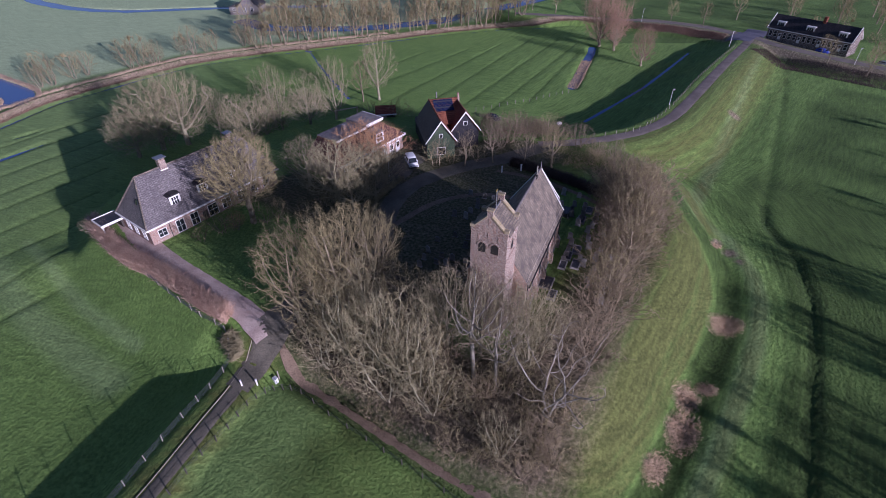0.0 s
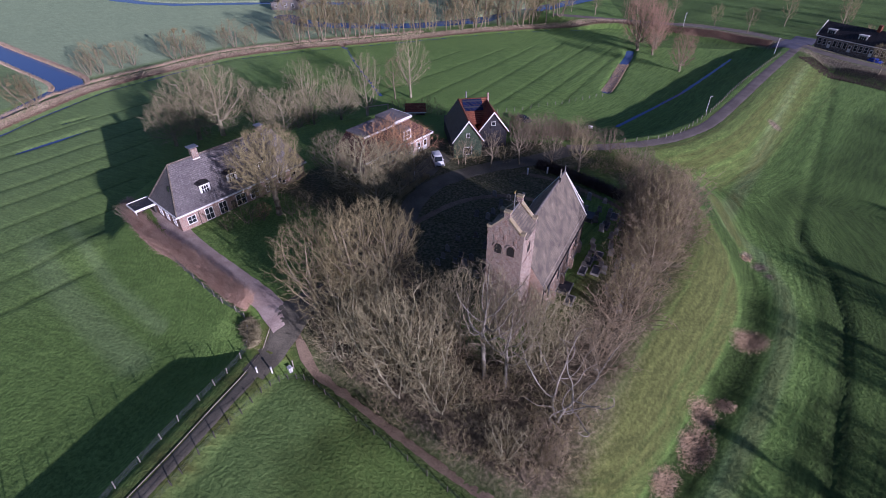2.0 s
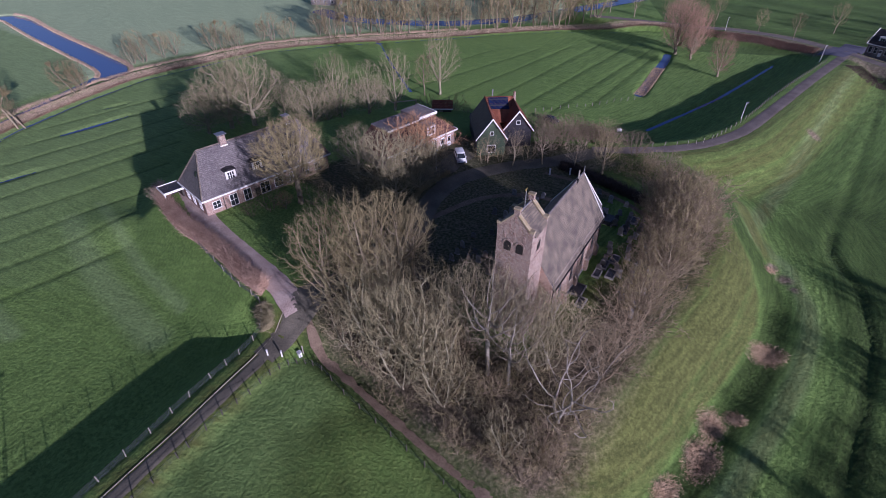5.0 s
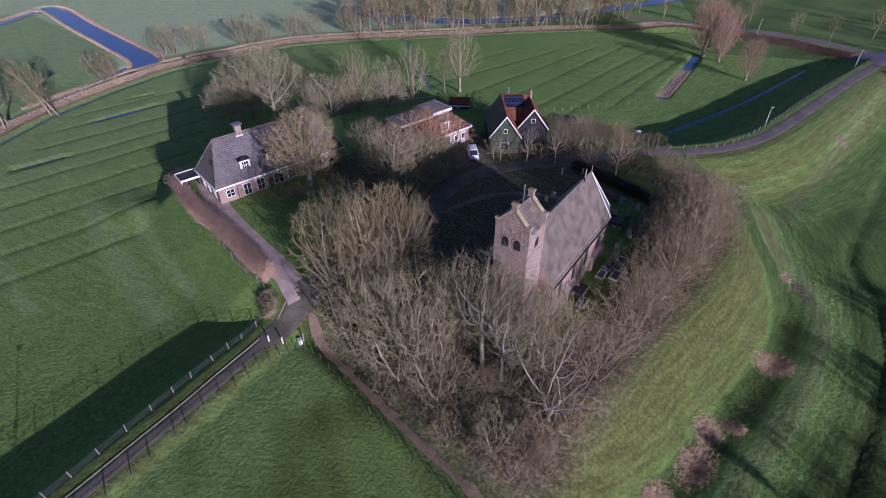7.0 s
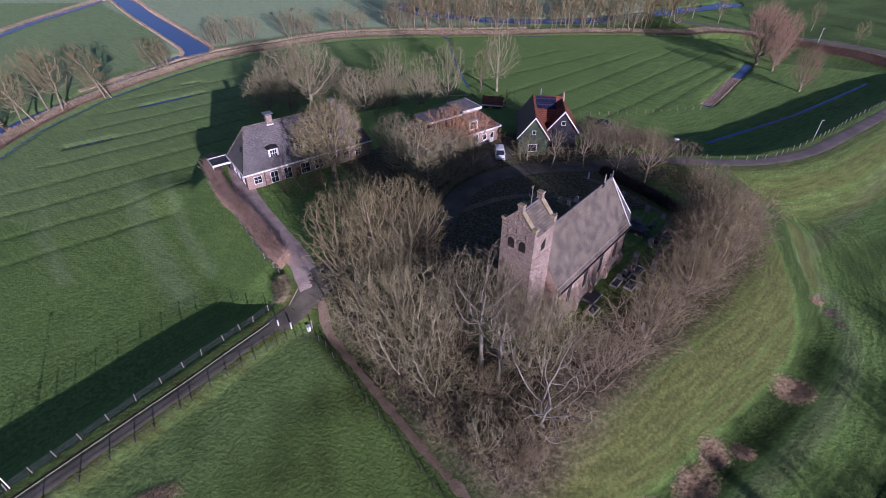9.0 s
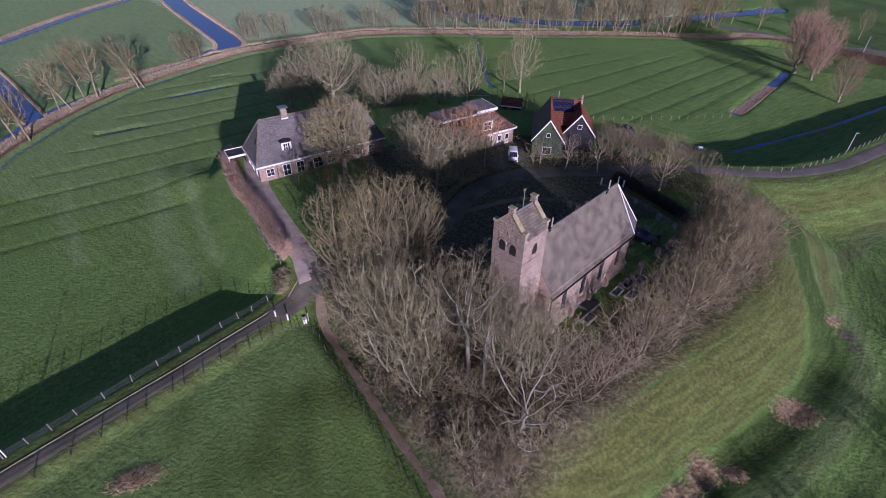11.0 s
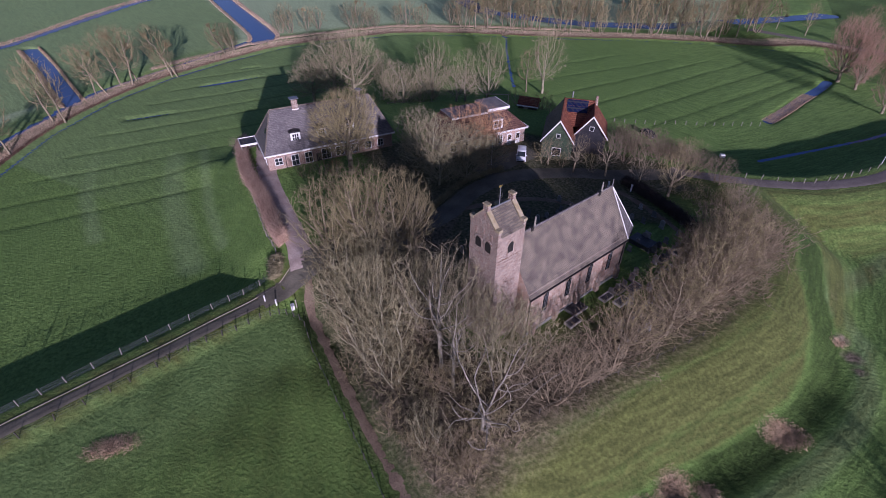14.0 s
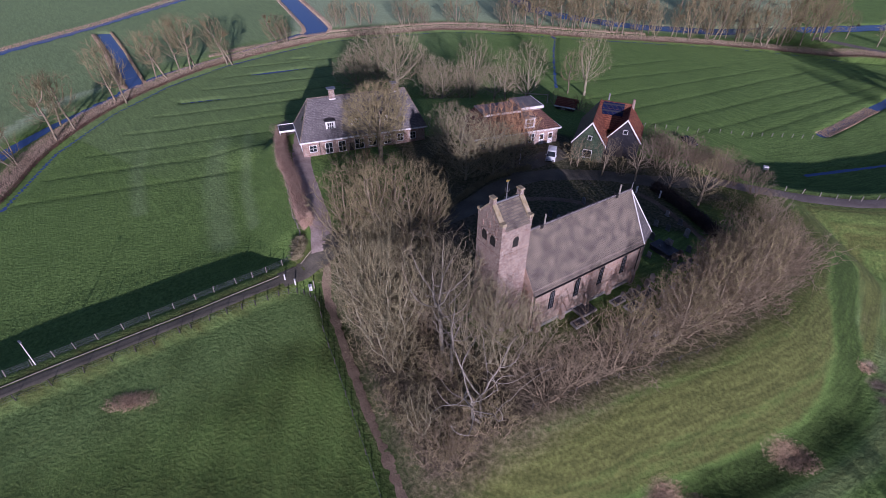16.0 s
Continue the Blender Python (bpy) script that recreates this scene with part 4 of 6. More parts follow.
    part("plinth", boxed(x0, x1, -hw - 0.1, -hw, -0.5, 0.6), M_STONE, nave)
    part("downpipe", rod(bmesh.new(), (x0 + 0.35, -hw - 0.12, ze - 0.5), (x0 + 0.35, -hw - 0.12, -0.4), 0.07, 6), M_IRON, nave)
    part("downpipe", rod(bmesh.new(), (x1 - 0.2, -hw - 0.12, ze - 0.5), (x1 - 0.2, -hw - 0.12, -0.4), 0.07, 6), M_IRON, nave)
    return ch


def chimney(parent, x, y, z0, z1, w=0.8, d=0.7, cap=M_LEAD):
    c = part("chimney", boxed(x - w / 2, x + w / 2, y - d / 2, y + d / 2, z0, z1), M_TOWER, parent, "brick chimney with a flat cap")
    part("cap", boxed(x - w / 2 - 0.3, x + w / 2 + 0.3, y - d / 2 - 0.3, y + d / 2 + 0.3, z1 + 0.25, z1 + 0.37, 0.03), cap, c)
    part("collar", boxed(x - w / 2 - 0.1, x + w / 2 + 0.1, y - d / 2 - 0.1, y + d / 2 + 0.1, z0 + 0.2, z0 + 0.35), M_WHITE, c)
    for sx in (-1, 1):
        part("pier", boxed(x + sx * w * 0.35 - 0.08, x + sx * w * 0.35 + 0.08, y - d / 2, y + d / 2, z1, z1 + 0.25), M_TOWER, c)
    return c


def dormer(parent, x, y, z, w=1.5, h=1.5, depth=1.9, side=-1, roof=M_DARK_TILE, panes=(3, 2), flat=False):
    """A dormer on the slope facing side*y."""
    d = part("dormer", boxed(x - w / 2, x + w / 2, *sorted((y, y - side * depth)), z, z + h), M_GREY_TILE, parent, "dormer with white front")
    part("front", boxed(x - w / 2 - 0.06, x + w / 2 + 0.06, *sorted((y, y + side * 0.08)), z - 0.05, z + h + 0.05), M_WHITE, d)
    pr = [(-w / 2 - 0.25, 0), (w / 2 + 0.25, 0), (w / 2 + 0.2, 0.12), (w / 4, 0.27), (0, 0.33), (-w / 4, 0.27), (-w / 2 - 0.2, 0.12)]
    if flat:
        pr = [(-w / 2 - 0.2, 0), (w / 2 + 0.2, 0), (w / 2 + 0.2, 0.14), (-w / 2 - 0.2, 0.14)]
    part("dormer_roof", extrude_y(bmesh.new(), [(x + a, z + h + b) for a, b in pr], *sorted((y + side * 0.25, y - side * depth))), roof, d)
    pn = bmesh.new()
    ww, hh = w - 0.55, h - 0.45
    for i in range(panes[0]):
        for j in range(panes[1]):
            a0 = x - ww / 2 + ww * i / panes[0] + 0.05
            box(pn, a0, a0 + ww / panes[0] - 0.10, *sorted((y + side * 0.075, y + side * 0.1)), z + 0.18 + hh * j / panes[1] + 0.05, z + 0.18 + hh * (j + 1) / panes[1] - 0.05)
    part("pane", pn, M_GLASS, d)
    return d


def farmhouse():
    # origin at the south-west corner of the walls
    fh = thing("farmhouse", frame_at(-47.3, 66.2, 5.75, 54), "long brick farmhouse under a grey hipped tile roof", "house")
    L, W, ze, zr = 25.0, 9.1, 3.75, 10.35
    b = bmesh.new()
    box(b, 0, L, 0, W, -0.8, ze)
    wall = part("wall", b, M_BRICK, fh, "red-brown brick wall")
    hip_roof(fh, -0.35, L + 0.35, -0.35, W + 0.35, ze - 0.1, zr, 3.0, 3.2, M_GREY_TILE, label="grey tiled hipped roof")
    roof = fh.children[-1]
    for a, c in (((-0.35, -0.35), (2.65, W / 2)), ((-0.35, W + 0.35), (2.65, W / 2)), ((L + 0.35, -0.35), (L - 2.85, W / 2)), ((L + 0.35, W + 0.35), (L - 2.85, W / 2))):
        ridge_line(roof, (*a, ze), (*c, zr + 0.03), M_LICHEN_TILE, 0.13)
    ridge_line(roof, (2.65, W / 2, zr + 0.05), (L - 2.85, W / 2, zr + 0.05), M_LICHEN_TILE, 0.15)
    for y0, y1 in ((-0.5, -0.35), (W + 0.35, W + 0.5)):
        part("gutter", boxed(-0.5, L + 0.5, y0, y1, ze - 0.32, ze - 0.05), M_WHITE, fh, "white gutter board")
    for x0, x1 in ((-0.5, -0.35), (L + 0.35, L + 0.5)):
        part("gutter", boxed(x0, x1, -0.35, W + 0.35, ze - 0.32, ze - 0.05), M_WHITE, fh)
    chimney(fh, 7.4, W / 2, zr - 0.7, zr + 1.3, 1.1, 0.9)
    chimney(fh, 20.0, W / 2, zr - 0.6, zr + 1.0, 0.8, 0.8)
    for x in (6.0, 11.0, 16.6):
        dormer(fh, x, 0.95, 5.05, 1.75, 1.75, 2.1)
    for x, w, h, z in ((2.0, 1.5, 1.45, 1.3), (5.1, 1.5, 2.3, 0.6), (7.7, 1.5, 2.3, 0.6), (11.2, 1.9, 2.2, 0.7), (13.9, 1.7, 1.9, 0.9), (17.0, 1.5, 1.9, 0.9), (19.8, 1.4, 1.6, 1.1), (22.4, 1.3, 1.5, 1.2)):
        window_on(fh, "-y", 0.0, x, z, w, h, (2, 2))
    part("door", boxed(9.2, 10.1, -0.07, 0.0, 0.05, 2.2), M_DARKWOOD, fh, "dark green front door")
    for y, w in ((2.0, 1.1), (4.6, 1.0), (7.0, 1.1)):
        window_on(fh, "-x", 0.0, y, 1.1, w, 1.8, (2, 2))
    part("skylight", slab(bmesh.new(), [(0.85, 2.6, 6.8), (0.85, 3.3, 6.8), (1.2, 3.3, 7.6), (1.2, 2.6, 7.6)], 0.08), M_GLASS, fh)
    part("downpipe", rod(bmesh.new(), (3.3, -0.1, 3.4), (3.3, -0.1, -0.2), 0.06, 6), M_IRON, fh)
    part("plinth", boxed(-0.06, L, -0.06, 0, -0.5, 0.35), M_STONE, fh)
    # open white-framed lean-to at the back corner, with a dark glazed wall
    ax = part("annex", boxed(-3.2, -0.02, 11.6, 11.9, -2.4, 2.5), M_DARKWOOD, fh, "flat-roofed dark lean-to with white boards")
    part("annex_wall", boxed(-0.3, -0.02, 9.2, 11.6, -2.4, 2.5), M_DARKWOOD, ax)
    part("annex_roof", boxed(-3.4, 0.3, 8.7, 12.0, 2.5, 2.65), M_DARK_TILE, ax)
    part("fascia", boxed(-3.5, 0.0, 8.56, 8.7, 2.4, 2.78), M_WHITE, ax, "white fascia board")
    part("fascia", boxed(-3.52, -3.4, 8.7, 12.1, 2.4, 2.78), M_WHITE, ax)
    part("fascia", boxed(-3.4, 0.3, 12.0, 12.12, 2.4, 2.78), M_WHITE, ax)
    part("glass_front", boxed(-3.15, -3.08, 8.9, 11.5, 0.1, 2.3), M_GLASS, ax)
    part("post", boxed(-3.46, -3.3, 8.58, 8.72, -1.6, 2.4), M_WHITE, ax)
    return fh


def middle_house():
    # origin at the front corner nearest the farmhouse
    X0, Y0 = 58 * 0.588 - 67.4 * 0.809, 58 * 0.809 + 67.4 * 0.588
    mh = thing("house", frame_at(X0, Y0, 6.2, 54), "brick house with brown tiled front slope and flat grey roof", "house")
    L, W, ze, zt = 18.6, 8.6, 3.5, 6.3
    part("wall", boxed(0, L, 0, W, -0.8, ze), M_PINK_BRICK, mh, "pale pinkish brick wall")
    part("upper_wall", boxed(3.6, L - 2.6, 3.6, W, ze, zt), M_BRICK, mh)
    part("roof", slab(bmesh.new(), [(-0.3, -0.45, ze), (L - 2.6, -0.45, ze), (L - 2.6, 3.9, zt - 0.1), (3.4, 3.9, zt - 0.1)], 0.2), M_BROWN_TILE, mh, "plum-brown tiled front slope")
    part("roof_slope", slab(bmesh.new(), [(L - 2.6, -0.45, ze), (L + 0.3, -0.45, ze), (L - 2.6, 3.9, zt - 0.1)], 0.2), M_BROWN_TILE, mh)
    part("roof_slope", slab(bmesh.new(), [(L + 0.3, -0.45, ze), (L + 0.3, W + 0.3, ze), (L - 2.6, W + 0.3, zt - 0.1), (L - 2.6, 3.9, zt - 0.1)], 0.2), M_DARK_TILE, mh)
    part("roof_slope", slab(bmesh.new(), [(-0.3, W + 0.3, ze), (-0.3, -0.45, ze), (3.4, 3.9, zt - 0.1), (3.4, W + 0.3, zt - 0.1)], 0.2), M_BROWN_TILE, mh)
    top = part("flat_roof", boxed(3.3, L - 2.4, 3.4, W + 0.3, zt, zt + 0.18), M_ROOFING, mh, "grey flat roof with white edge")
    part("raised_roof", boxed(L - 7.2, L - 2.3, 3.2, W + 0.4, zt + 0.18, zt + 0.75), M_ROOFING, top)
    part("fascia", boxed(L - 7.3, L - 2.2, 3.06, 3.2, zt + 0.3, zt + 0.8), M_WHITE, top)
    part("fascia", boxed(L - 2.3, L - 2.16, 3.06, W + 0.4, zt + 0.3, zt + 0.8), M_WHITE, top)
    part("fascia", boxed(3.2, L - 7.3, 3.26, 3.4, zt - 0.12, zt + 0.26), M_WHITE, top)
    part("fascia", boxed(-0.35, L + 0.35, -0.62, -0.46, ze - 0.28, ze + 0.04), M_WHITE, mh, "white eaves board")
    part("verge", boxed(L + 0.25, L + 0.42, -0.6, W + 0.3, ze - 0.2, ze + 0.1), M_WHITE, mh)
    dormer(mh, L - 6.6, 0.3, ze + 0.5, 2.2, 2.0, 2.4, panes=(2, 2), roof=M_ROOFING)
    for x, w, h, z in ((1.9, 1.4, 1.7, 1.0), (4.4, 1.4, 1.7, 1.0), (7.2, 1.4, 1.7, 1.0), (10.2, 1.4, 2.0, 0.8), (12.6, 1.3, 2.0, 0.8)):
        window_on(mh, "-y", 0.0, x, z, w, h)
    for x in (14.9, 16.9):
        dr = part("door", boxed(x - 0.55, x + 0.55, -0.08, 0.0, 0.0, 2.5), M_WHITE, mh, "white glazed double door")
        part("pane", boxed(x - 0.38, x + 0.38, -0.11, -0.075, 1.2, 2.25), M_GLASS, dr)
    window_on(mh, "+x", L, 2.5, 1.0, 1.3, 1.6)
    part("chimney", boxed(8.0, 8.6, 6.2, 6.8, zt, zt + 1.1), M_TOWER, mh)
    return mh


def gabled_house():
    gh = thing("cottage", frame_at(-4.2, 96.4, 6.2, 13), "black and green boarded cottage with twin white-edged gables", "house")
    ze = 3.7
    part("wall", boxed(0.2, 6.0, 0.15, 14.0, -0.8, ze), M_BLACK_BOARD, gh)
    part("wall", boxed(6.0, 12.3, 4.2, 14.0, -0.8, ze), M_BLACK_BOARD, gh)
    zr = 8.0

    def gable(x0, x1, y, mt, depth, zr, lslope, rslope):
        xm = (x0 + x1) / 2
        part("gable", extrude_y(bmesh.new(), [(x0 + 0.2, -0.6), (x1 - 0.2, -0.6), (x1 - 0.2, ze), (xm, zr - 0.25), (x0 + 0.2, ze)], y, y + 0.25), mt, gh)
        part("roof_slope", slab(bmesh.new(), [(x0 - 0.15, y - 0.35, ze - 0.2), (xm, y - 0.35, zr), (xm, y + depth, zr), (x0 - 0.15, y + depth, ze - 0.2)], 0.18), lslope, gh)
        part("roof_slope", slab(bmesh.new(), [(x1 + 0.15, y - 0.35, ze - 0.2), (x1 + 0.15, y + depth, ze - 0.2), (xm, y + depth, zr), (xm, y - 0.35, zr)], 0.18), rslope, gh)
        for xa in (x0 - 0.2, x1 + 0.2):
            bb = bmesh.new()
            za = ze - 0.25
            solid_pts = [(xa, za - 0.05), (xa, za + 0.3), (xm, zr + 0.22), (xm, zr - 0.16)]
            if xa > xm:
                solid_pts.reverse()
            extrude_y(bb, solid_pts, y - 0.5, y - 0.36)
            part("bargeboard", bb, M_WHITE, gh, "white bargeboard")
        part("ridge_cap", rod(bmesh.new(), (xm, y - 0.3, zr + 0.04), (xm, y + depth, zr + 0.04), 0.12), rslope, gh)

    gable(0.0, 6.2, 0.0, M_GREEN_BOARD, 12.5, zr, M_DARK_TILE, M_RED_TILE)
    gable(6.0, 12.4, 4.0, M_BLACK_BOARD, 8.5, zr - 0.1, M_RED_TILE, M_RED_TILE)
    # higher middle roof between the two ridges, with the panels on its upper half
    part("roof", slab(bmesh.new(), [(3.1, 5.4, ze + 1.2), (9.2, 5.4, ze + 1.2), (9.2, 11.4, zr + 0.35), (3.1, 11.4, zr + 0.35)], 0.2), M_RED_TILE, gh, "red tiled middle roof")
    part("roof_slope", slab(bmesh.new(), [(9.2, 14.2, ze + 1.2), (3.1, 14.2, ze + 1.2), (3.1, 11.4, zr + 0.35), (9.2, 11.4, zr + 0.35)], 0.2), M_RED_TILE, gh)
    for i in range(3):
        for j in range(2):
            x = 3.7 + i * 1.42
            f0, f1 = 0.48 + j * 0.235, 0.48 + (j + 1) * 0.235 - 0.012

            def on(x_, f):
                return (x_, 5.4 + 6.0 * f, ze + 1.2 + (zr - 0.85 - ze) * f + 0.14)
            part("solar_panel", slab(bmesh.new(), [on(x, f0), on(x + 1.4, f0), on(x + 1.4, f1), on(x, f1)], 0.06), M_SOLAR, gh)
    part("flue", rod(bmesh.new(), (4.6, 11.2, zr + 0.6), (4.6, 11.2, zr + 1.9), 0.16, 8), M_LEAD, gh, "pale metal flue")
    part("chimney", rod(bmesh.new(), (9.5, 11.6, zr - 0.8), (9.5, 11.6, zr + 1.25), 0.36, 8, 0.24), M_BRICK, gh, "tapered red chimney")
    part("window", boxed(2.2, 4.0, -0.08, 0.02, 0.7, 2.4), M_WHITE, gh)
    w = gh.children[-1]
    part("pane", boxed(2.32, 3.88, -0.1, -0.07, 0.82, 2.28), M_GLASS, w)
    part("window", boxed(2.7, 3.5, -0.08, 0.02, 4.4, 5.3), M_WHITE, gh)
    part("pane", boxed(2.8, 3.4, -0.1, -0.07, 4.5, 5.2), M_GLASS, gh.children[-1])
    part("window", boxed(8.8, 9.7, 3.92, 4.02, 4.9, 5.8), M_WHITE, gh)
    part("pane", boxed(8.88, 9.62, 3.9, 3.93, 4.98, 5.72), M_GLASS, gh.children[-1])
    part("door", boxed(8.3, 9.6, 3.92, 4.02, 0.0, 2.3), M_DARKWOOD, gh)
    return gh


def shed():
    sh = thing("shed", frame_at(-17.2, 117.6, 4.9, 8), "small garden shed with an orange tiled roof", "shed")
    part("wall", boxed(0.3, 4.7, 0.3, 3.7, -1.2, 2.5), M_DARKWOOD, sh)
    part("roof", slab(bmesh.new(), [(0, 0, 2.4), (5, 0, 2.4), (5, 2.0, 3.9), (0, 2.0, 3.9)], 0.15), M_RED_TILE, sh)
    part("roof_slope", slab(bmesh.new(), [(5, 4, 2.4), (0, 4, 2.4), (0, 2.0, 3.9), (5, 2.0, 3.9)], 0.15), M_RED_TILE, sh)
    part("eaves_board", boxed(-0.05, 5.05, -0.12, 0.0, 2.15, 2.42), M_WHITE, sh)
    part("door", boxed(1.6, 2.6, 0.22, 0.3, 0.0, 2.0), M_WOOD, sh)
    return sh


def row_houses():
    # a low terrace of single-storey houses beyond the dike
    rh = thing("terrace_house", frame_at(119.8, 203.2, 2.3, -52), "low terrace of houses with white gables and dormers", "house")
    L, W, ze, zr = 27.5, 8.0, 3.4, 7.6
    part("wall", boxed(0, L, 0, W, -1.5, ze), M_DARK_BRICK, rh, "dark brick front")
    for s, pts in (("roof", [(-0.3, -0.4, ze), (L + 0.3, -0.4, ze), (L + 0.3, W / 2, zr), (-0.3, W / 2, zr)]), ("roof_slope", [(L + 0.3, W + 0.4, ze), (-0.3, W + 0.4, ze), (-0.3, W / 2, zr), (L + 0.3, W / 2, zr)])):
        part(s, slab(bmesh.new(), pts, 0.2), M_DARK_TILE, rh)
    for x0 in (-0.45, L + 0.3):
        part("gable", extrude_x(bmesh.new(), [(0.1, ze), (W - 0.1, ze), (W / 2, zr - 0.1)], x0 + 0.1, x0 + 0.3), M_DARK_BRICK, rh)
        for s in (0, 1):
            pts = [(-0.5, ze - 0.2), (-0.5, ze + 0.25), (W / 2, zr + 0.35), (W / 2, zr - 0.05)] if s == 0 else [(W / 2, zr - 0.05), (W / 2, zr + 0.35), (W + 0.5, ze + 0.25), (W + 0.5, ze - 0.2)]
            part("bargeboard", extrude_x(bmesh.new(), pts, x0, x0 + 0.15), M_WHITE, rh)
    for i, x in enumerate(np.linspace(1.2, L - 1.2, 16)):
        if i % 4 == 2:
            d = part("door", boxed(x - 0.5, x + 0.5, -0.07, 0, 0.0, 2.2), M_WHITE, rh)
            part("pane", boxed(x - 0.35, x + 0.35, -0.1, -0.065, 1.2, 2.0), M_GLASS, d)
        else:
            window_on(rh, "-y", 0.0, float(x), 0.7, 1.15, 2.0, panes=(1, 2))
    for x in (3.5, 13.5, 24.0):
        dormer(rh, x, 0.9, ze + 0.9, 2.6, 1.5, 2.0, roof=M_WHITE, panes=(3, 1), flat=True)
    part("chimney", boxed(15.6, 16.6, W / 2 - 0.6, W / 2 + 0.6, zr - 0.5, zr + 1.6), M_RED_TILE, rh, "broad red chimney")
    part("eaves_board", boxed(-0.3, L + 0.3, -0.55, -0.4, ze - 0.2, ze + 0.05), M_WHITE, rh)
    return rh


def far_house():
    fh = thing("far_farmhouse", frame_at(-102, 257.5, 0.2, -2), "distant dark brick farmhouse with a big tiled roof", "house")
    part("wall", boxed(0, 14, 0, 10, -0.5, 3.2), M_ROOFING, fh)
    part("gable", extrude_y(bmesh.new(), [(4, 3.2), (14, 3.2), (9, 8.2)], 0.02, 0.3), M_ROOFING, fh)
    part("roof", slab(bmesh.new(), [(3.7, -0.3, 3.0), (9, -0.3, 8.4), (9, 11, 8.4), (3.7, 11, 3.0)], 0.2), M_DARK_TILE, fh)
    part("roof_slope", slab(bmesh.new(), [(14.3, -0.3, 3.0), (14.3, 11, 3.0), (9, 11, 8.4), (9, -0.3, 8.4)], 0.2), M_DARK_TILE, fh)
    part("lean_to_roof", slab(bmesh.new(), [(-0.4, -0.3, 2.9), (4, -0.3, 4.2), (4, 10.3, 4.2), (-0.4, 10.3, 2.9)], 0.2), M_DARK_TILE, fh)
    for x in (7.2, 10.8):
        window_on(fh, "-y", 0.0, x, 0.9, 1.3, 2.0)
    window_on(fh, "-y", 0.0, 2.2, 0.9, 1.3, 1.6)
    return fh


church()
farmhouse()
middle_house()
gabled_house()
shed()
row_houses()
far_house()


# ---------------------------------------------------------------- trees and shrubs
def unit(v):
    return v / np.maximum(np.linalg.norm(v, axis=-1, keepdims=True), 1e-9)


def tubes(segs, sides):
    """Open tubes from rows (p, q, r0, r1)."""
    p, q, r0, r1 = segs
    d = unit(q - p)
    a = unit(np.cross(d, np.where(np.abs(d[:, 2:3]) > 0.9, [[1.0, 0, 0]], [[0, 0, 1.0]])))
    b = np.cross(d, a)
    ang = np.arange(sides) * 2 * np.pi / sides
    ring = a[:, None] * np.cos(ang)[None, :, None] + b[:, None] * np.sin(ang)[None, :, None]
    v = np.concatenate([p[:, None] + ring * r0[:, None, None], q[:, None] + ring * r1[:, None, None]], 1)
    n = len(p)
    base = (np.arange(n) * 2 * sides)[:, None]
    i = np.arange(sides)
    j = (i + 1) % sides
    f = np.stack([base + i, base + j, base + sides + j, base + sides + i], -1)
    return v.reshape(-1, 3), f.reshape(-1, 4)


def spikes(rng, base, tip, r):
    """Three-sided twigs that run out to a point, as quads with a narrow end."""
    return tubes((base, tip, np.full(len(base), r), np.full(len(base), r * 0.35)), 3)


def crown_points(rng, count, lo, hi, wide, belly=0.4, shell=0.5, lobes=0.18):
    """Where a crown wants its twigs: between the heights lo and hi, wide at the height fraction belly, thicker towards its skin."""
    out = np.zeros((0, 3))
    ph = rng.uniform(0, 6.28, 4)
    while len(out) < count:
        f, az = rng.uniform(0, 1, count * 2), rng.uniform(0, 2 * np.pi, count * 2)
        prof = np.where(f < belly, np.sqrt(np.clip(1 - ((belly - f) / belly) ** 2 * 0.8, 0, 1)), np.sqrt(np.clip(1 - ((f - belly) / (1 - belly)) ** 2, 0, 1)))
        edge = wide * prof * (1 + lobes * (np.sin(2 * az + ph[0]) + np.sin(3 * az + ph[1] + 3 * f) + 0.7 * np.sin(5 * az + ph[2] + 7 * f)))
        r = edge * rng.uniform(0, 1, count * 2) ** (0.5 * (1 - shell) + 0.12) * rng.choice([1.0, 1.0, 1.0, 1.14], count * 2)
        keep = rng.uniform(0, 1, count * 2) < (edge / wide) ** 1.5
        p = np.stack([r * np.cos(az), r * np.sin(az), lo + (hi - lo) * f], 1)
        out = np.concatenate([out, p[keep]])
    return out[:count]


def colonise(rng, pos, parent, aims, step, reach, kill, lift, wander):
    """Grows branches towards the points in aims until each has been met. Returns nodes and their parents."""
    pos, parent = [np.asarray(p, float) for p in pos], list(parent)
    near = np.full(len(aims), 1e9)
    who = np.zeros(len(aims), int)
    fresh = np.arange(len(pos))
    heading = {}
    for _ in range(90):
        P = np.array([pos[i] for i in fresh])
        d = np.linalg.norm(aims[:, None] - P[None], axis=2)
        j = d.argmin(1)
        dm = d[np.arange(len(aims)), j]
        better = dm < near
        near[better], who[better] = dm[better], fresh[j[better]]
        alive = near > kill
        aims, near, who = aims[alive], near[alive], who[alive]
        pull = near < reach
        if not pull.any():
            break
        owners = np.unique(who[pull])
        fresh = []
        for o in owners:
            m = pull & (who == o)
            v = unit(aims[m] - pos[o]).sum(0)
            v = unit(v)
            h = heading.get(o)
            if h is not None and v @ h > 0.4:
                v = v + 0.5 * h
            v = unit(v + rng.normal(0, wander, 3) + np.array([0, 0, lift]))
            q = pos[o] + v * step
            fresh.append(len(pos))
            heading[len(pos)] = v
            pos.append(q)
            parent.append(o)
        fresh = np.array(fresh)
    return np.array(pos), np.array(parent)


TREE_KINDS = {}


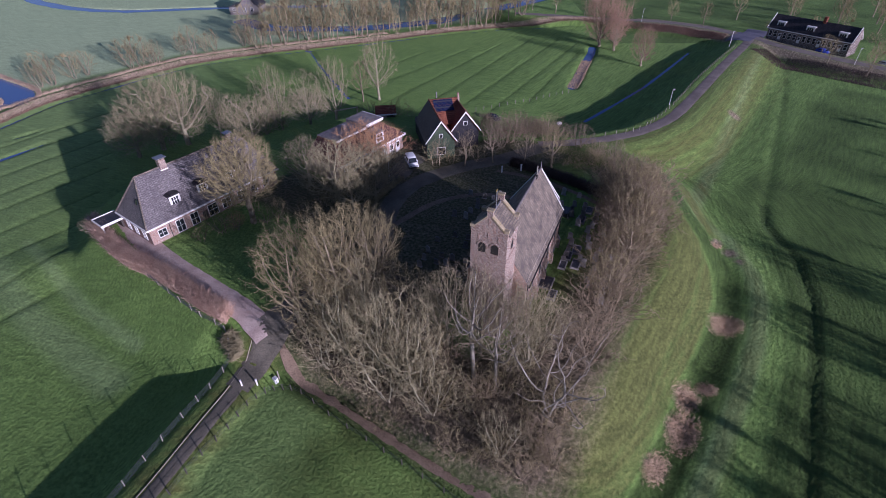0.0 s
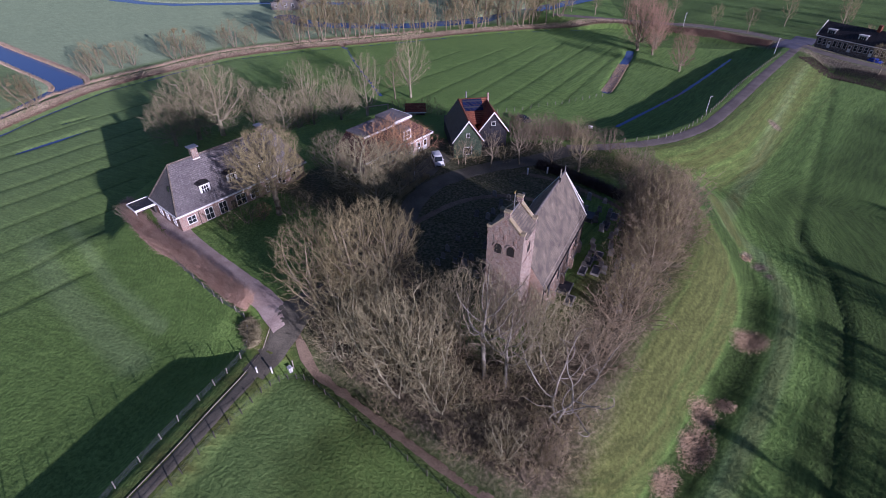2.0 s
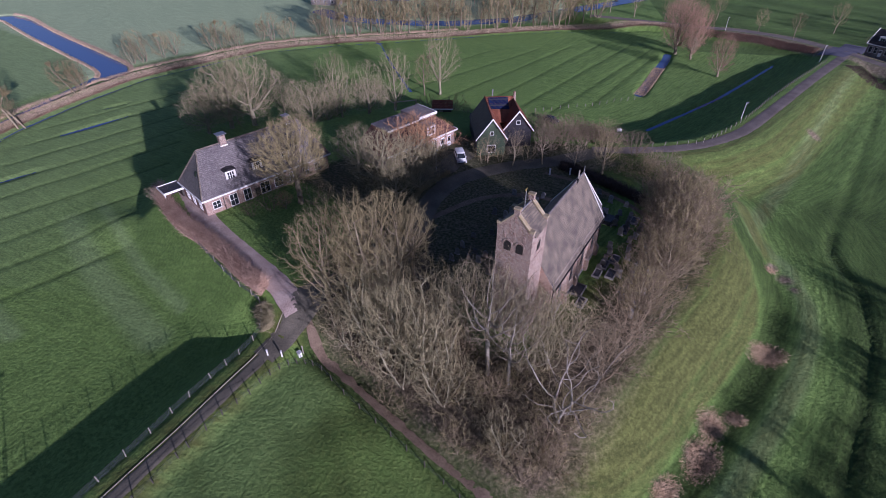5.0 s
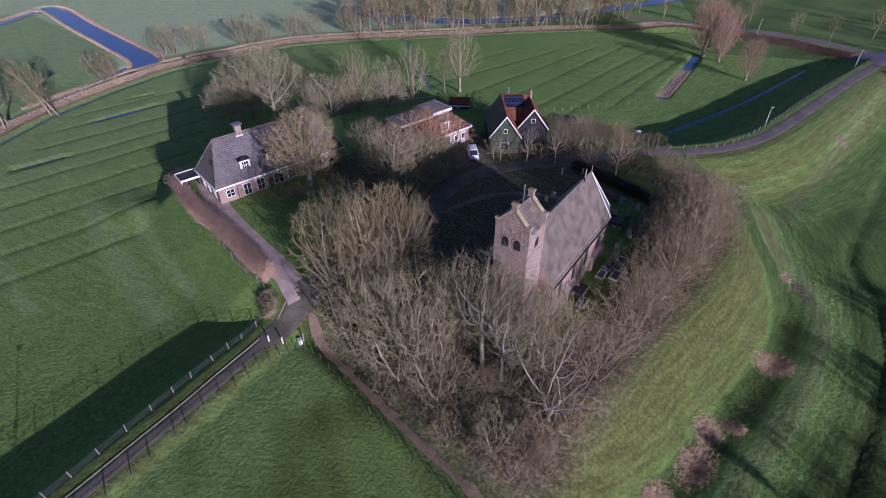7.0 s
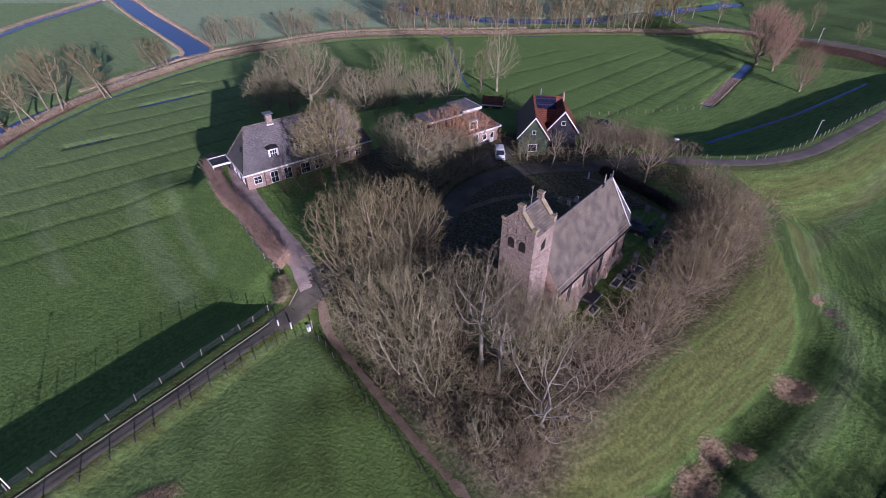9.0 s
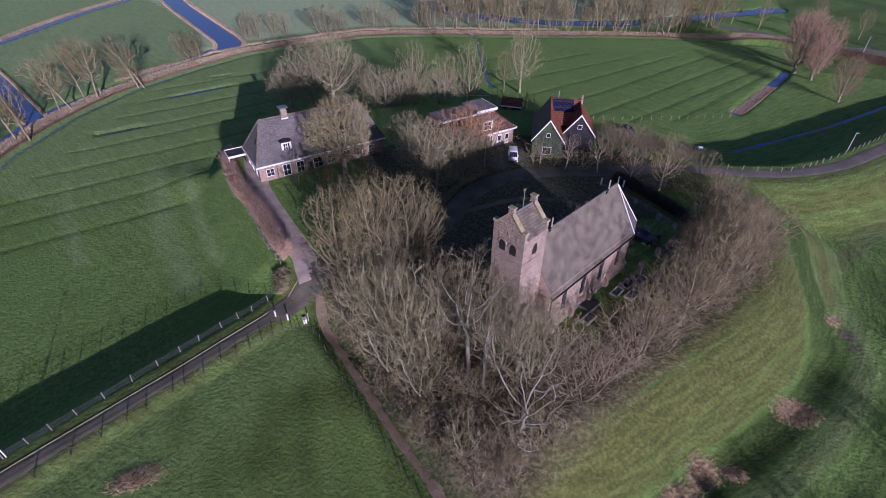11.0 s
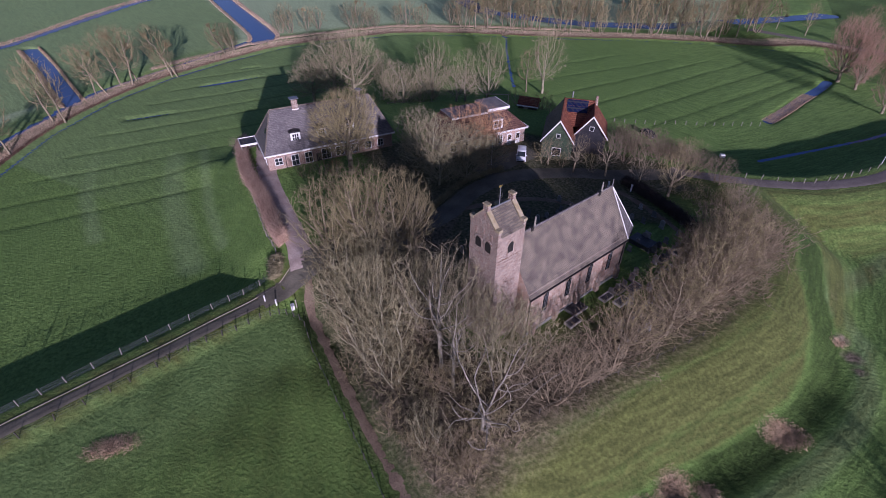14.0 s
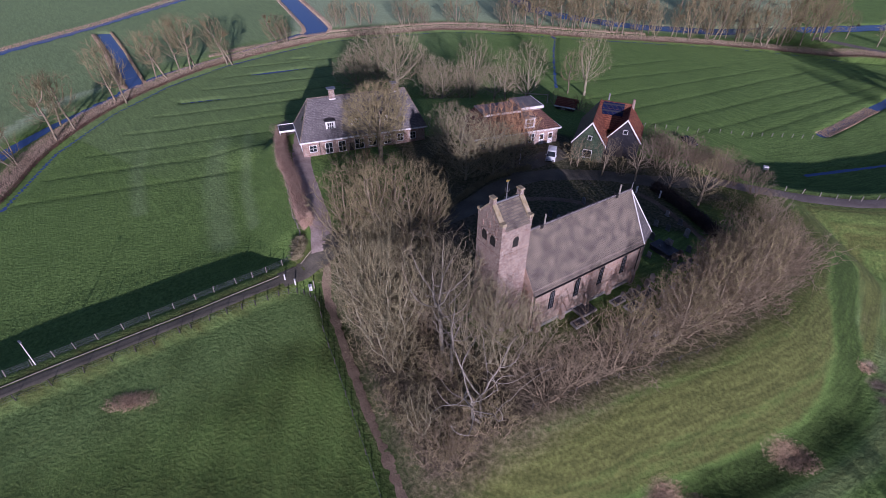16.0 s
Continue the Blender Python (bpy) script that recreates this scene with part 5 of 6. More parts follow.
def tree_kind(key, seed, bark, twig, tall=12.0, fork=3.0, wide=4.5, lo=2.6, belly=0.4, aims=1300, step=0.4, kill=0.7, trunk=0.34, stems=1, spread=0.0, twigs=1.5, twig_len=0.7, twig_r=0.014, lift=0.12, wander=0.12, shell=0.35, lobes=0.2, lean=0.3, power=1.85):
    """One kind of tree: stems up to the fork, a crown grown into its envelope, then fine twigs along the thin wood."""
    rng = np.random.default_rng(seed)
    pos, parent = [], []
    for s in range(stems):
        az = s * 2.4 + rng.uniform(0, 1)
        off = np.array([math.cos(az), math.sin(az), 0.0]) * spread * (0.4 + rng.uniform(0, 0.6))
        root = np.array([0, 0, -0.4])
        bend = np.array([math.cos(az), math.sin(az), 0.0]) * lean * rng.uniform(0.5, 1.3)
        n = max(2, round(fork / (step * 1.6)))
        for i in range(n + 1):
            f = i / n
            pos.append(root + off * min(1.0, 2 * f) + bend * f ** 1.6 + rng.normal(0, 0.05, 3) * (i > 0) + np.array([0, 0, (fork + 0.4) * f]))
            parent.append(len(pos) - 2 if i else -1)
    pts = crown_points(rng, aims, lo, tall, wide, belly, shell, lobes)
    P, par = colonise(rng, pos, parent, pts, step, max(tall, 2 * wide), kill, lift, wander)
    n = len(P)
    load = np.zeros(n)
    kids = np.zeros(n, int)
    for i in range(n - 1, -1, -1):
        if kids[i] == 0:
            load[i] = 1.0
        if par[i] >= 0:
            load[par[i]] += load[i]
            kids[par[i]] += 1
    rad = load ** (1 / power)
    rad *= trunk / rad[par < 0].max()
    rad = np.maximum(rad, twig_r)
    ch = np.arange(n)[par >= 0]
    r0 = np.minimum(rad[par[ch]], rad[ch] * 1.5)
    r0 = np.where(P[ch, 2] < 1.0, r0 * 1.25, r0)
    rows = (P[par[ch]], P[ch], r0, rad[ch])

    def mesh(name, sel, sides, material, extra=None):
        if not sel.any():
            return None
        v, f = tubes(tuple(a[sel] for a in rows), sides)
        if extra:
            f = np.concatenate([f, extra[1] + len(v)])
            v = np.concatenate([v, extra[0]])
        return mesh_from(name, v, f, material, sides > 4)

    wood = rad[ch] > max(trunk * 0.15, twig_r * 1.8)
    fine = ~wood
    src = ch[fine]
    src = src[rng.permutation(len(src))]
    count = int(len(src) * twigs)
    src = np.concatenate([src] * (int(twigs) + 1))[:count]
    d = unit(P[src] - P[par[src]])
    side = rng.normal(0, 1, d.shape)
    out = unit(P[src] - np.array([0, 0, lo + 0.25 * (tall - lo)]))
    way = unit(d * 0.8 + unit(side) * 0.75 + out * 0.35 + np.array([0, 0, 0.2]))
    start = P[par[src]] + (P[src] - P[par[src]]) * rng.uniform(0, 1, (count, 1))
    tip = start + way * (twig_len * rng.uniform(0.5, 1.3, (count, 1)))
    extra = spikes(rng, start, tip, twig_r * 0.8)
    TREE_KINDS[key] = (mesh("trunk", wood, 5, bark), mesh("crown", fine, 3, twig, extra), float(np.percentile(P[:, 2], 99.7)))


for s in range(3):
    tree_kind(f"broad{s}", 11 + s, M_BARK, M_TWIG, wide=4.0, lo=3.0, fork=3.4, belly=0.5, aims=1150, step=0.36, kill=0.44, twigs=1.15, twig_r=0.018, lift=0.2, lobes=0.3)
    tree_kind(f"dome{s}", 21 + s, M_BARK_GREEN, M_TWIG_GREEN, tall=11, wide=5.4, lo=2.0, fork=2.4, belly=0.3, aims=2100, step=0.36, kill=0.42, twigs=1.6, twig_len=0.9, trunk=0.4, shell=0.5, lobes=0.14)
    tree_kind(f"grove{s}", 41 + s, M_BARK, M_TWIG, tall=15, wide=3.9, lo=5.2, fork=5.8, belly=0.55, aims=1250, step=0.36, kill=0.46, twigs=1.2, twig_len=0.8, twig_r=0.018, stems=2, spread=0.5, lean=0.8, lift=0.3, trunk=0.34, lobes=0.34, shell=0.45)
    tree_kind(f"tall{s}", 31 + s, M_BARK_GREEN, M_TWIG_GREEN, tall=14, wide=3.5, lo=3.0, fork=3.6, belly=0.55, aims=1100, step=0.4, kill=0.46, twigs=1.7, twig_len=0.9, lift=0.35, trunk=0.28)
    tree_kind(f"far{s}", 51 + s, M_BARK, M_TWIG, tall=12, wide=2.8, lo=3.0, fork=3.6, belly=0.6, aims=300, step=0.7, kill=0.68, twigs=1.7, twig_len=1.4, twig_r=0.033, lift=0.4, trunk=0.2)
    tree_kind(f"clump{s}", 61 + s, M_BARK, M_TWIG, tall=9, wide=3.2, lo=1.0, fork=1.0, belly=0.55, aims=330, step=0.6, kill=0.65, stems=4, spread=0.8, lean=0.4, twigs=1.8, twig_len=1.1, twig_r=0.033, lift=0.4, trunk=0.14)
    tree_kind(f"shrub{s}", 71 + s, M_THICKET, M_TWIG, tall=3.6, wide=2.2, lo=0.3, fork=0.4, belly=0.45, aims=220, step=0.31, kill=0.37, stems=5, spread=0.6, lean=0.2, twigs=1.6, twig_len=0.6, twig_r=0.013, lift=0.12, trunk=0.05, wander=0.25)
    tree_kind(f"thicket{s}", 81 + s, M_THICKET, M_THICKET, tall=6, wide=3.2, lo=0.8, fork=0.8, belly=0.55, aims=800, step=0.34, kill=0.4, stems=5, spread=0.7, lean=0.5, twigs=1.3, twig_len=0.75, twig_r=0.018, lift=0.2, trunk=0.09, wander=0.2)
for s in range(2):
    tree_kind(f"mossy{s}", 111 + s, M_BARK_GREEN, M_TWIG_GREEN, tall=8.5, wide=3.3, lo=1.2, fork=1.0, belly=0.6, aims=850, step=0.36, kill=0.42, stems=5, spread=0.5, lean=0.5, twigs=1.3, twig_len=0.75, twig_r=0.018, lift=0.22, trunk=0.12, wander=0.2)
tree_kind("linden", 93, M_BARK, M_TWIG, tall=13, wide=4.6, lo=4.0, fork=3.6, belly=0.55, aims=2600, step=0.34, kill=0.4, twigs=2.6, twig_len=0.9, twig_r=0.021, lift=0.2, trunk=0.4, lobes=0.14, shell=0.5)
tree_kind("birch", 91, M_BIRCH, M_BARK, tall=15, wide=3.6, lo=5.5, fork=6.0, belly=0.55, aims=420, step=0.45, kill=0.55, twigs=1.2, twig_len=0.8, lift=0.3, trunk=0.22)
tree_kind("beech", 95, M_BIRCH, M_BARK, tall=11, wide=5.0, lo=2.6, fork=1.6, belly=0.6, aims=240, step=0.5, kill=0.6, stems=2, spread=0.4, lean=0.9, twigs=1.3, twig_len=0.9, lift=0.1, trunk=0.16)
tree_kind("willow", 97, M_BARK, M_WILLOW, tall=15, wide=3.9, lo=1.8, fork=1.8, belly=0.72, aims=900, step=0.55, kill=0.62, twigs=2.2, twig_len=1.6, twig_r=0.024, lift=0.8, trunk=0.45)
tree_kind("pollard", 99, M_BARK, M_BARK, tall=7, wide=2.2, lo=2.0, fork=2.0, belly=0.7, aims=400, step=0.36, kill=0.42, twigs=1.6, twig_len=0.7, lift=0.65, trunk=0.16)
tree_kind("orange", 101, M_BARK, M_ORANGE, tall=9, wide=3.0, lo=1.8, fork=1.6, belly=0.6, aims=900, step=0.34, kill=0.42, stems=3, spread=0.4, twigs=1.6, twig_len=0.8, twig_r=0.015, lift=0.6, trunk=0.12)

RNG = np.random.default_rng(7)


def plant(kind, x, y, tallness=12.0, name="bare_tree", label="leafless broad tree with a grey branching crown", category="tree", group="", z=None, tall=1.0, lean=0.0):
    trunk_me, crown_me, top = TREE_KINDS[kind]
    size = tallness / top
    zz = (ground_z(x, y) if z is None else z) - 0.05
    m = Matrix.LocRotScale((x, y, zz), (Euler((lean * 0.7, -lean * 0.7, 0)).to_quaternion() @ Euler((0, 0, float(RNG.uniform(0, 6.28)))).to_quaternion()), (size, size, size * tall))
    ob = new(name)
    ob.matrix_world = m
    tagged(ob, label, category, group)
    for nm, me in (("trunk", trunk_me), ("crown", crown_me)):
        c = new(nm, me)
        c.parent = ob
    return ob


# tall trees of the wood round the church; the last number is the height
for i, (x, y, s) in enumerate(((-13.6, 49.8, 17.5), (-11.4, 51.6, 16.5), (-17.5, 54, 14), (-8.6, 55, 13), (-19.5, 48.8, 14), (-4.5, 47, 10.5), (-16.8, 51.0, 14.5), (-11.5, 57.5, 13), (-16, 46.5, 11))):
    plant(f"grove{i % 3}" if i in (0, 1, 3) else f"broad{i % 3}", x, y, s * (0.94 if i in (0, 1, 3) else 1) + 6.2 - ground_z(x, y), label="tall leafless tree with a wide rounded crown", group="wood trees")
plant("birch", 3.3, 39.8, 18, label="leafless birch with a pale trunk")
plant("birch", 5.8, 38.0, 14, label="leafless birch with a pale trunk")
plant("beech", 11.6, 35.0, 13, label="low-forking leafless beech with pale limbs")
for i, (x, y, s) in enumerate(((-8, 42.5, 11), (-3.0, 39.5, 9), (-2, 43.5, 11), (0.2, 44.5, 12), (4.2, 43.4, 12.5), (-5.5, 41.5, 12), (-1.5, 36.8, 7), (-10.5, 43.5, 11.5), (8.6, 42.0, 12), (-13, 45.5, 10), (-7, 39.2, 7.5), (-10.5, 47.5, 12), (6.0, 31.6, 4.5), (-15, 43.8, 7.5))):
    kd = f"mossy{i % 2}" if i in (1, 5, 6, 7, 9, 10, 12, 13) else f"tall{i % 3}"
    plant(kd, x, y, s + 0.6 * (6.2 - ground_z(x, y)), label="many-stemmed mossy leafless tree" if kd[0] == "m" else "slender leafless tree among undergrowth", group="wood trees")
for i, (x, y, s) in enumerate(((17.6, 44.5, 6.2), (20.8, 49.0, 7.0), (21.3, 52.0, 5.4), (23.4, 54.5, 6.6), (24.0, 59.5, 6.2), (26.4, 59.5, 7.2), (25.8, 65.0, 4.4), (28.6, 64.8, 6.8), (28.6, 70.5, 5.6), (31.2, 69.0, 7), (30.5, 75.5, 6.5), (33.5, 75.0, 6.8), (32.8, 81.5, 6.2), (35.4, 81.0, 6.6), (33.6, 87.5, 6), (16.0, 41.0, 7.5))):
    plant(f"thicket{i % 3}", x, y, s * (1.1 if y < 60 else 1.45 if y < 79 else 0.9), "bush", "many-stemmed leafless bush on the mound's edge", "bush", "edge bushes")
for i, (x, y, s) in enumerate(((21.6, 51.0, 9.5), (25.8, 57.5, 10.5), (28.6, 64, 11), (31.4, 69.5, 11.5), (29.6, 73.5, 10.5), (33, 76.5, 10), (27.2, 69, 9.5))):
    plant(f"broad{i % 3}", x, y, s, label="leafless brown tree on the churchyard's sunny side", group="churchyard trees")
for i, (x, y, s) in enumerate(((27.4, 63, 9), (29.6, 67.4, 9.5), (31.6, 72.2, 9.5), (33.4, 78, 8.5), (28.4, 71.6, 8))):
    plant(f"thicket{i % 3}", x, y, s, "bush", "tall many-stemmed leafless bush on the mound's edge", "bush", "edge bushes")
# undergrowth of the wood, along the rim of the mound
rim = [(-18.5, 45.5), (-15, 42.6), (-11.5, 40), (-8, 37.8), (-4, 35.2), (0.5, 32.6), (5, 30), (9.5, 28.6), (12.5, 31.5), (14, 37), (16.8, 42.5), (19.6, 47), (22.6, 52), (25.6, 57), (28.4, 62), (31, 67.5), (33.4, 73.5), (35.2, 79), (36, 85), (35, 91)]
k = 0
for i, (x, y) in enumerate(rim):
    nxt = rim[min(i + 1, len(rim) - 1)]
    for j in range(1 if x > 11 else 0, 5):
        inward = j * 2.0 if x < 12 else j * 1.8
        t = RNG.uniform(0, 1)
        px, py = x + (nxt[0] - x) * t, y + (nxt[1] - y) * t
        dx, dy = (0.45, 0.89) if x < 10 else (-0.8, 0.6)
        px, py = px + dx * inward + RNG.normal(0, 0.5), py + dy * inward + RNG.normal(0, 0.5)
        s = float(RNG.uniform(2.6, 5.2)) * (1.0 if j else 0.7) * (1.0 if x < 10 else 0.85 if y < 78 else 0.55)
        along, aside = (px - 4.88) * 0.39 + (py - 46.35) * 0.92, (px - 4.88) * 0.92 - (py - 46.35) * 0.39
        if -2 < along < 40 and aside < 11.0 and px > 4:
            continue
        if 11 < x < 27 and j < 3 and k % 3:
            k += 1
            continue
        plant(f"shrub{k % 3}" if k % 4 else f"thicket{k % 3}", float(px), float(py), s, "shrub", "leafless brown shrub in the undergrowth", "shrub", "undergrowth")
        k += 1
for i in range(26):
    f = float(RNG.uniform(0, 1))
    px, py = 3.5 + 9.5 * f + float(RNG.normal(0, 1.0)), 30.5 - 1.5 * f + float(RNG.uniform(0, 5))
    plant(f"shrub{i % 3}", px, py, float(RNG.uniform(0.9, 2.0)), "shrub", "low tangled brown shrub at the wood's edge", "shrub", "undergrowth")
for x, y, s in ((10.2, 42.0, 10.5), (6.6, 41.6, 10), (12.4, 45.0, 8)):
    plant(f"mossy{int(x) % 2}", x, y, s + 0.6 * (6.2 - ground_z(x, y)), label="many-stemmed mossy leafless tree before the church tower", group="wood trees")
# farm garden and village
plant("linden", -33.0, 72.7, 15.6, label="leafless linden before the farmhouse")
for x, y, s, kd in ((-19.8, 80.4, 11.5, "dome2"), (-15, 84.4, 9, "dome0"), (-16.6, 77, 7, "dome1"), (-12.8, 80.4, 6, "dome2"), (-26.2, 85.5, 9.5, "dome1"), (-11.4, 86, 7, "dome1")):
    plant(kd, x, y, s, label="leafless garden tree before the brick house", group="house trees")
plant("orange", -14.8, 91.2, 10.5, label="leafless tree with orange-brown twigs")
plant("orange", -11.6, 90.4, 10, label="leafless tree with orange-brown twigs")
plant("orange", -17.2, 88.8, 10.5, label="leafless tree with orange-brown twigs")
for x, y, s in ((3.6, 92.9, 7.5), (9.4, 94.4, 8), (15.6, 92.8, 7), (31.8, 88.5, 7.5), (-1.5, 93.6, 6)):
    plant("pollard", x, y, s, label="small leafless street tree", group="street trees")
for i, (x, y, s) in enumerate(((21.0, 92.4, 11.5), (28.5, 101.5, 8), (22, 105, 8.5), (31, 97, 6), (16.5, 106.5, 9))):
    plant(f"broad{i % 3}" if i in (0, 2) else f"thicket{i % 3}", x, y, s * (0.75 if i in (0, 2) else 0.62), label="spreading leafless tree beside the dike road")
for i in range(16):
    x, y = 21.5 + (i % 8) * 2.0 + float(RNG.normal(0, 0.5)), 93.5 - (i % 8) * 1.0 + (i // 8) * 2.8 + float(RNG.normal(0, 0.5))
    plant(f"shrub{i % 3}", x, y, float(RNG.uniform(1.1, 1.9)), "shrub", "purple-brown leafless shrub beside the road", "shrub", "roadside shrubs")
for i, (x, y) in enumerate(((17, 108), (19, 110), (15, 111), (12.5, 106), (20, 107), (-2.5, 94.2), (1, 94.6), (6.2, 95.2), (-20, 79.5), (-25, 76.5), (-29, 74.5), (-37.5, 69.8), (-35.6, 70.6), (-31, 73), (-12, 121), (-9, 119), (-13, 124), (-19, 123), (-40, 67.6), (-22, 78))):
    plant(f"shrub{i % 3}", x, y, 2.6 + 0.8 * (i % 3), "shrub", "bare brown garden shrub", "shrub", "garden shrubs")
for i, (x, y, s) in enumerate(((10.5, 109.0, 3.4), (8.2, 111, 4.2), (11.8, 106.9, 3), (9.6, 113.5, 3.2), (18, 104.6, 4.2), (20, 106.5, 4.2), (22.1, 104.6, 4.4), (24.5, 103.4, 3.8), (17, 108.5, 3.6), (19.8, 110, 3.6), (23.7, 116, 3.4), (21.6, 113.5, 4), (25.5, 109, 3.6), (6.5, 121, 2.6))):
    plant(f"thicket{i % 3}", x, y, s, "bush", "purple-brown leafless bush beside the cottage garden", "bush", "garden bushes")
plant("orange", -34.9, 70.4, 3.6, "bush", "rust-brown leafless bush under the linden", "bush")
for i, (x, y) in enumerate(((26.5, 91.5), (28.5, 93.2), (30.7, 95.0), (32.6, 93.4), (34.3, 94.1), (29.8, 97.6), (32.2, 97.2), (27.2, 95.2), (24.6, 93.4), (35.6, 91.6), (34.8, 96.8), (25.6, 97.0))):
    plant(f"shrub{i % 3}", x, y, 1.3 + 0.25 * (i % 4), "shrub", "dense brown leafless shrub beside the road", "shrub", "roadside shrubs")
for x, y, h in ((11.6, 101.6, 6.4), (13.6, 104.2, 6.0), (10.2, 105.0, 5.2)):
    plant(f"thicket{int(x) % 3}", x, y, h, "bush", "tall brown leafless bush beside the cottage", "bush", "cottage bushes")
# behind the houses
for i, (x, y, s, kd) in enumerate(((-69.4, 114.6, 17, "dome"), (-64.4, 117.4, 18, "dome"), (-73.5, 110.5, 12, "dome"), (-51.8, 117.5, 12.5, "tall"), (-57.5, 121, 13, "tall"), (-45.5, 120.2, 11, "dome"), (-45.3, 128, 16.5, "tall"), (-40, 117, 13, "tall"), (-29, 127, 17.5, "tall"), (-47, 114, 12, "dome"), (-33, 117, 9, "dome"), (-37, 131, 14, "tall"))):
    plant(f"{kd}{i % 3}", x, y, s, label="tall leafless tree with greenish bark behind the houses", group="garden trees")
plant("tall1", -20.0, 147, 18, label="lone leafless field tree with a pale trunk")
plant("far0", -24.6, 146, 12, label="thin leafless field tree")
plant("pollard", -60.5, 70.8, 3.6, label="knotted pollard stump beside the lean-to")
# willows by the pond
for x, y, s in ((56.9, 200.5, 19), (61, 195, 14), (58, 207, 17), (64, 203, 15)):
    plant("willow", x, y, s, label="big leafless willow with reddish twigs")
plant("willow", 65.5, 177, 12.5, label="small leafless willow with reddish twigs")
# rows along the canal
row = [(-112.1, 52.4), (-116.9, 51.5), (-109.5, 47), (-119.0, 69.1), (-121.1, 67.5), (-128.3, 84), (-126.6, 86), (-129.6, 92.4), (-128.9, 97), (-127.3, 94.6), (-123.6, 107), (-124.9, 106), (-125.3, 131.7), (-126.2, 129), (-127, 133.4), (-104, 36), (-98, 27)]
row += [(-126.5, 161.7), (-128.8, 160), (-122.8, 168), (-120.8, 171.4), (-109.5, 179), (-107, 181.2), (-104, 183), (-102, 184.2), (-97.7, 194), (-94.5, 196), (-90.7, 198), (-88, 199.5), (-79, 205.5), (-76.5, 207)]
for i, (x, y) in enumerate(row):
    plant(f"far{i % 3}" if i < 12 else f"clump{i % 3}", float(x), float(y), float(RNG.uniform(11.5, 16.0) if i < 12 else RNG.uniform(6, 11)), label="leaning leafless canal-side tree in a row", group="canal trees", lean=float(RNG.uniform(-0.1, 0.45)))
for i, x in enumerate(np.arange(-72, 34, 2.9) + RNG.normal(0, 1.0, 37)):
    y = 204 + (x + 68) * 0.33 + float(RNG.uniform(-1.5, 5.0))
    plant(f"far{i % 3}" if i % 3 else f"clump{i % 2}", float(x), float(y), float(RNG.choice([8, 11, 13, 15, 17])), label="leafless canal-side tree in a row", group="canal trees")
for i in range(26):
    x = -76 + i * 4.3 + float(RNG.normal(0, 1.2))
    plant(f"far{i % 3}", x, 210 + (x + 68) * 0.33 + float(RNG.uniform(0, 6)), float(RNG.uniform(10, 16)), label="leafless canal-side tree in the second row", group="canal trees")
for i in range(28):
    x = float(RNG.uniform(-74, 50))
    plant(f"far{i % 3}", x, 226 + (x + 60) * 0.33 + float(RNG.uniform(12, 46)), float(RNG.uniform(11, 16)), label="leafless tree beyond the canal", group="far trees")
for i, (x, y, s) in enumerate(((102, 218, 9), (150, 178, 9), (143, 176, 8), (129, 183, 6), (160, 225, 13), (170.6, 215.3, 13), (180, 230, 14), (151.5, 244, 14), (169.7, 239, 13), (187, 243, 14), (145, 232, 11), (156, 215, 10), (123.9, 171, 8), (130.8, 161.4, 9), (138, 206, 9), (70, 262, 12), (85, 256, 11), (40, 262, 10), (126, 240, 11), (96, 236, 9), (74, 240, 10), (62, 250, 10), (50, 256, 12))):
    plant(f"far{i % 3}", x, y, s, label="leafless roadside tree by the terrace", group="far trees")
for i in range(0, 34, 2):
    x, y = 132 + (i % 17) * 3.4 + float(RNG.normal(0, 1)), 222 - (i % 17) * 2.4 + (i // 17) * 5 + float(RNG.normal(0, 1))
    plant(f"shrub{i % 3}", x, y, float(RNG.uniform(2.5, 4.5)), "shrub", "brown garden hedge shrub behind the terrace", "shrub", "terrace shrubs")
# trees on the seaward side, whose long shadows lie over the meadows
for i, (x, y, s) in enumerate(((83, -1, 16), (78, -9, 16), (76, -15, 16), (88, -6, 15), (90, -14, 16), (84, -18, 15), (96, -4, 16), (98, -14, 16), (92, 15, 15.5), (97, 12, 16), (102, 8, 16), (99, 32, 15), (104, 28, 16), (110, 24, 16), (116, 36, 13), (122, 52, 12), (128, 46, 15), (132, 60, 13), (144, 82, 12), (152, 86, 15), (140, 70, 14), (27, -34, 14))):
    plant(f"clump{i % 3}" if i % 3 else f"far{i % 2}", x, y, s, label="tall leafless tree in a seaward row", group="seaward trees")


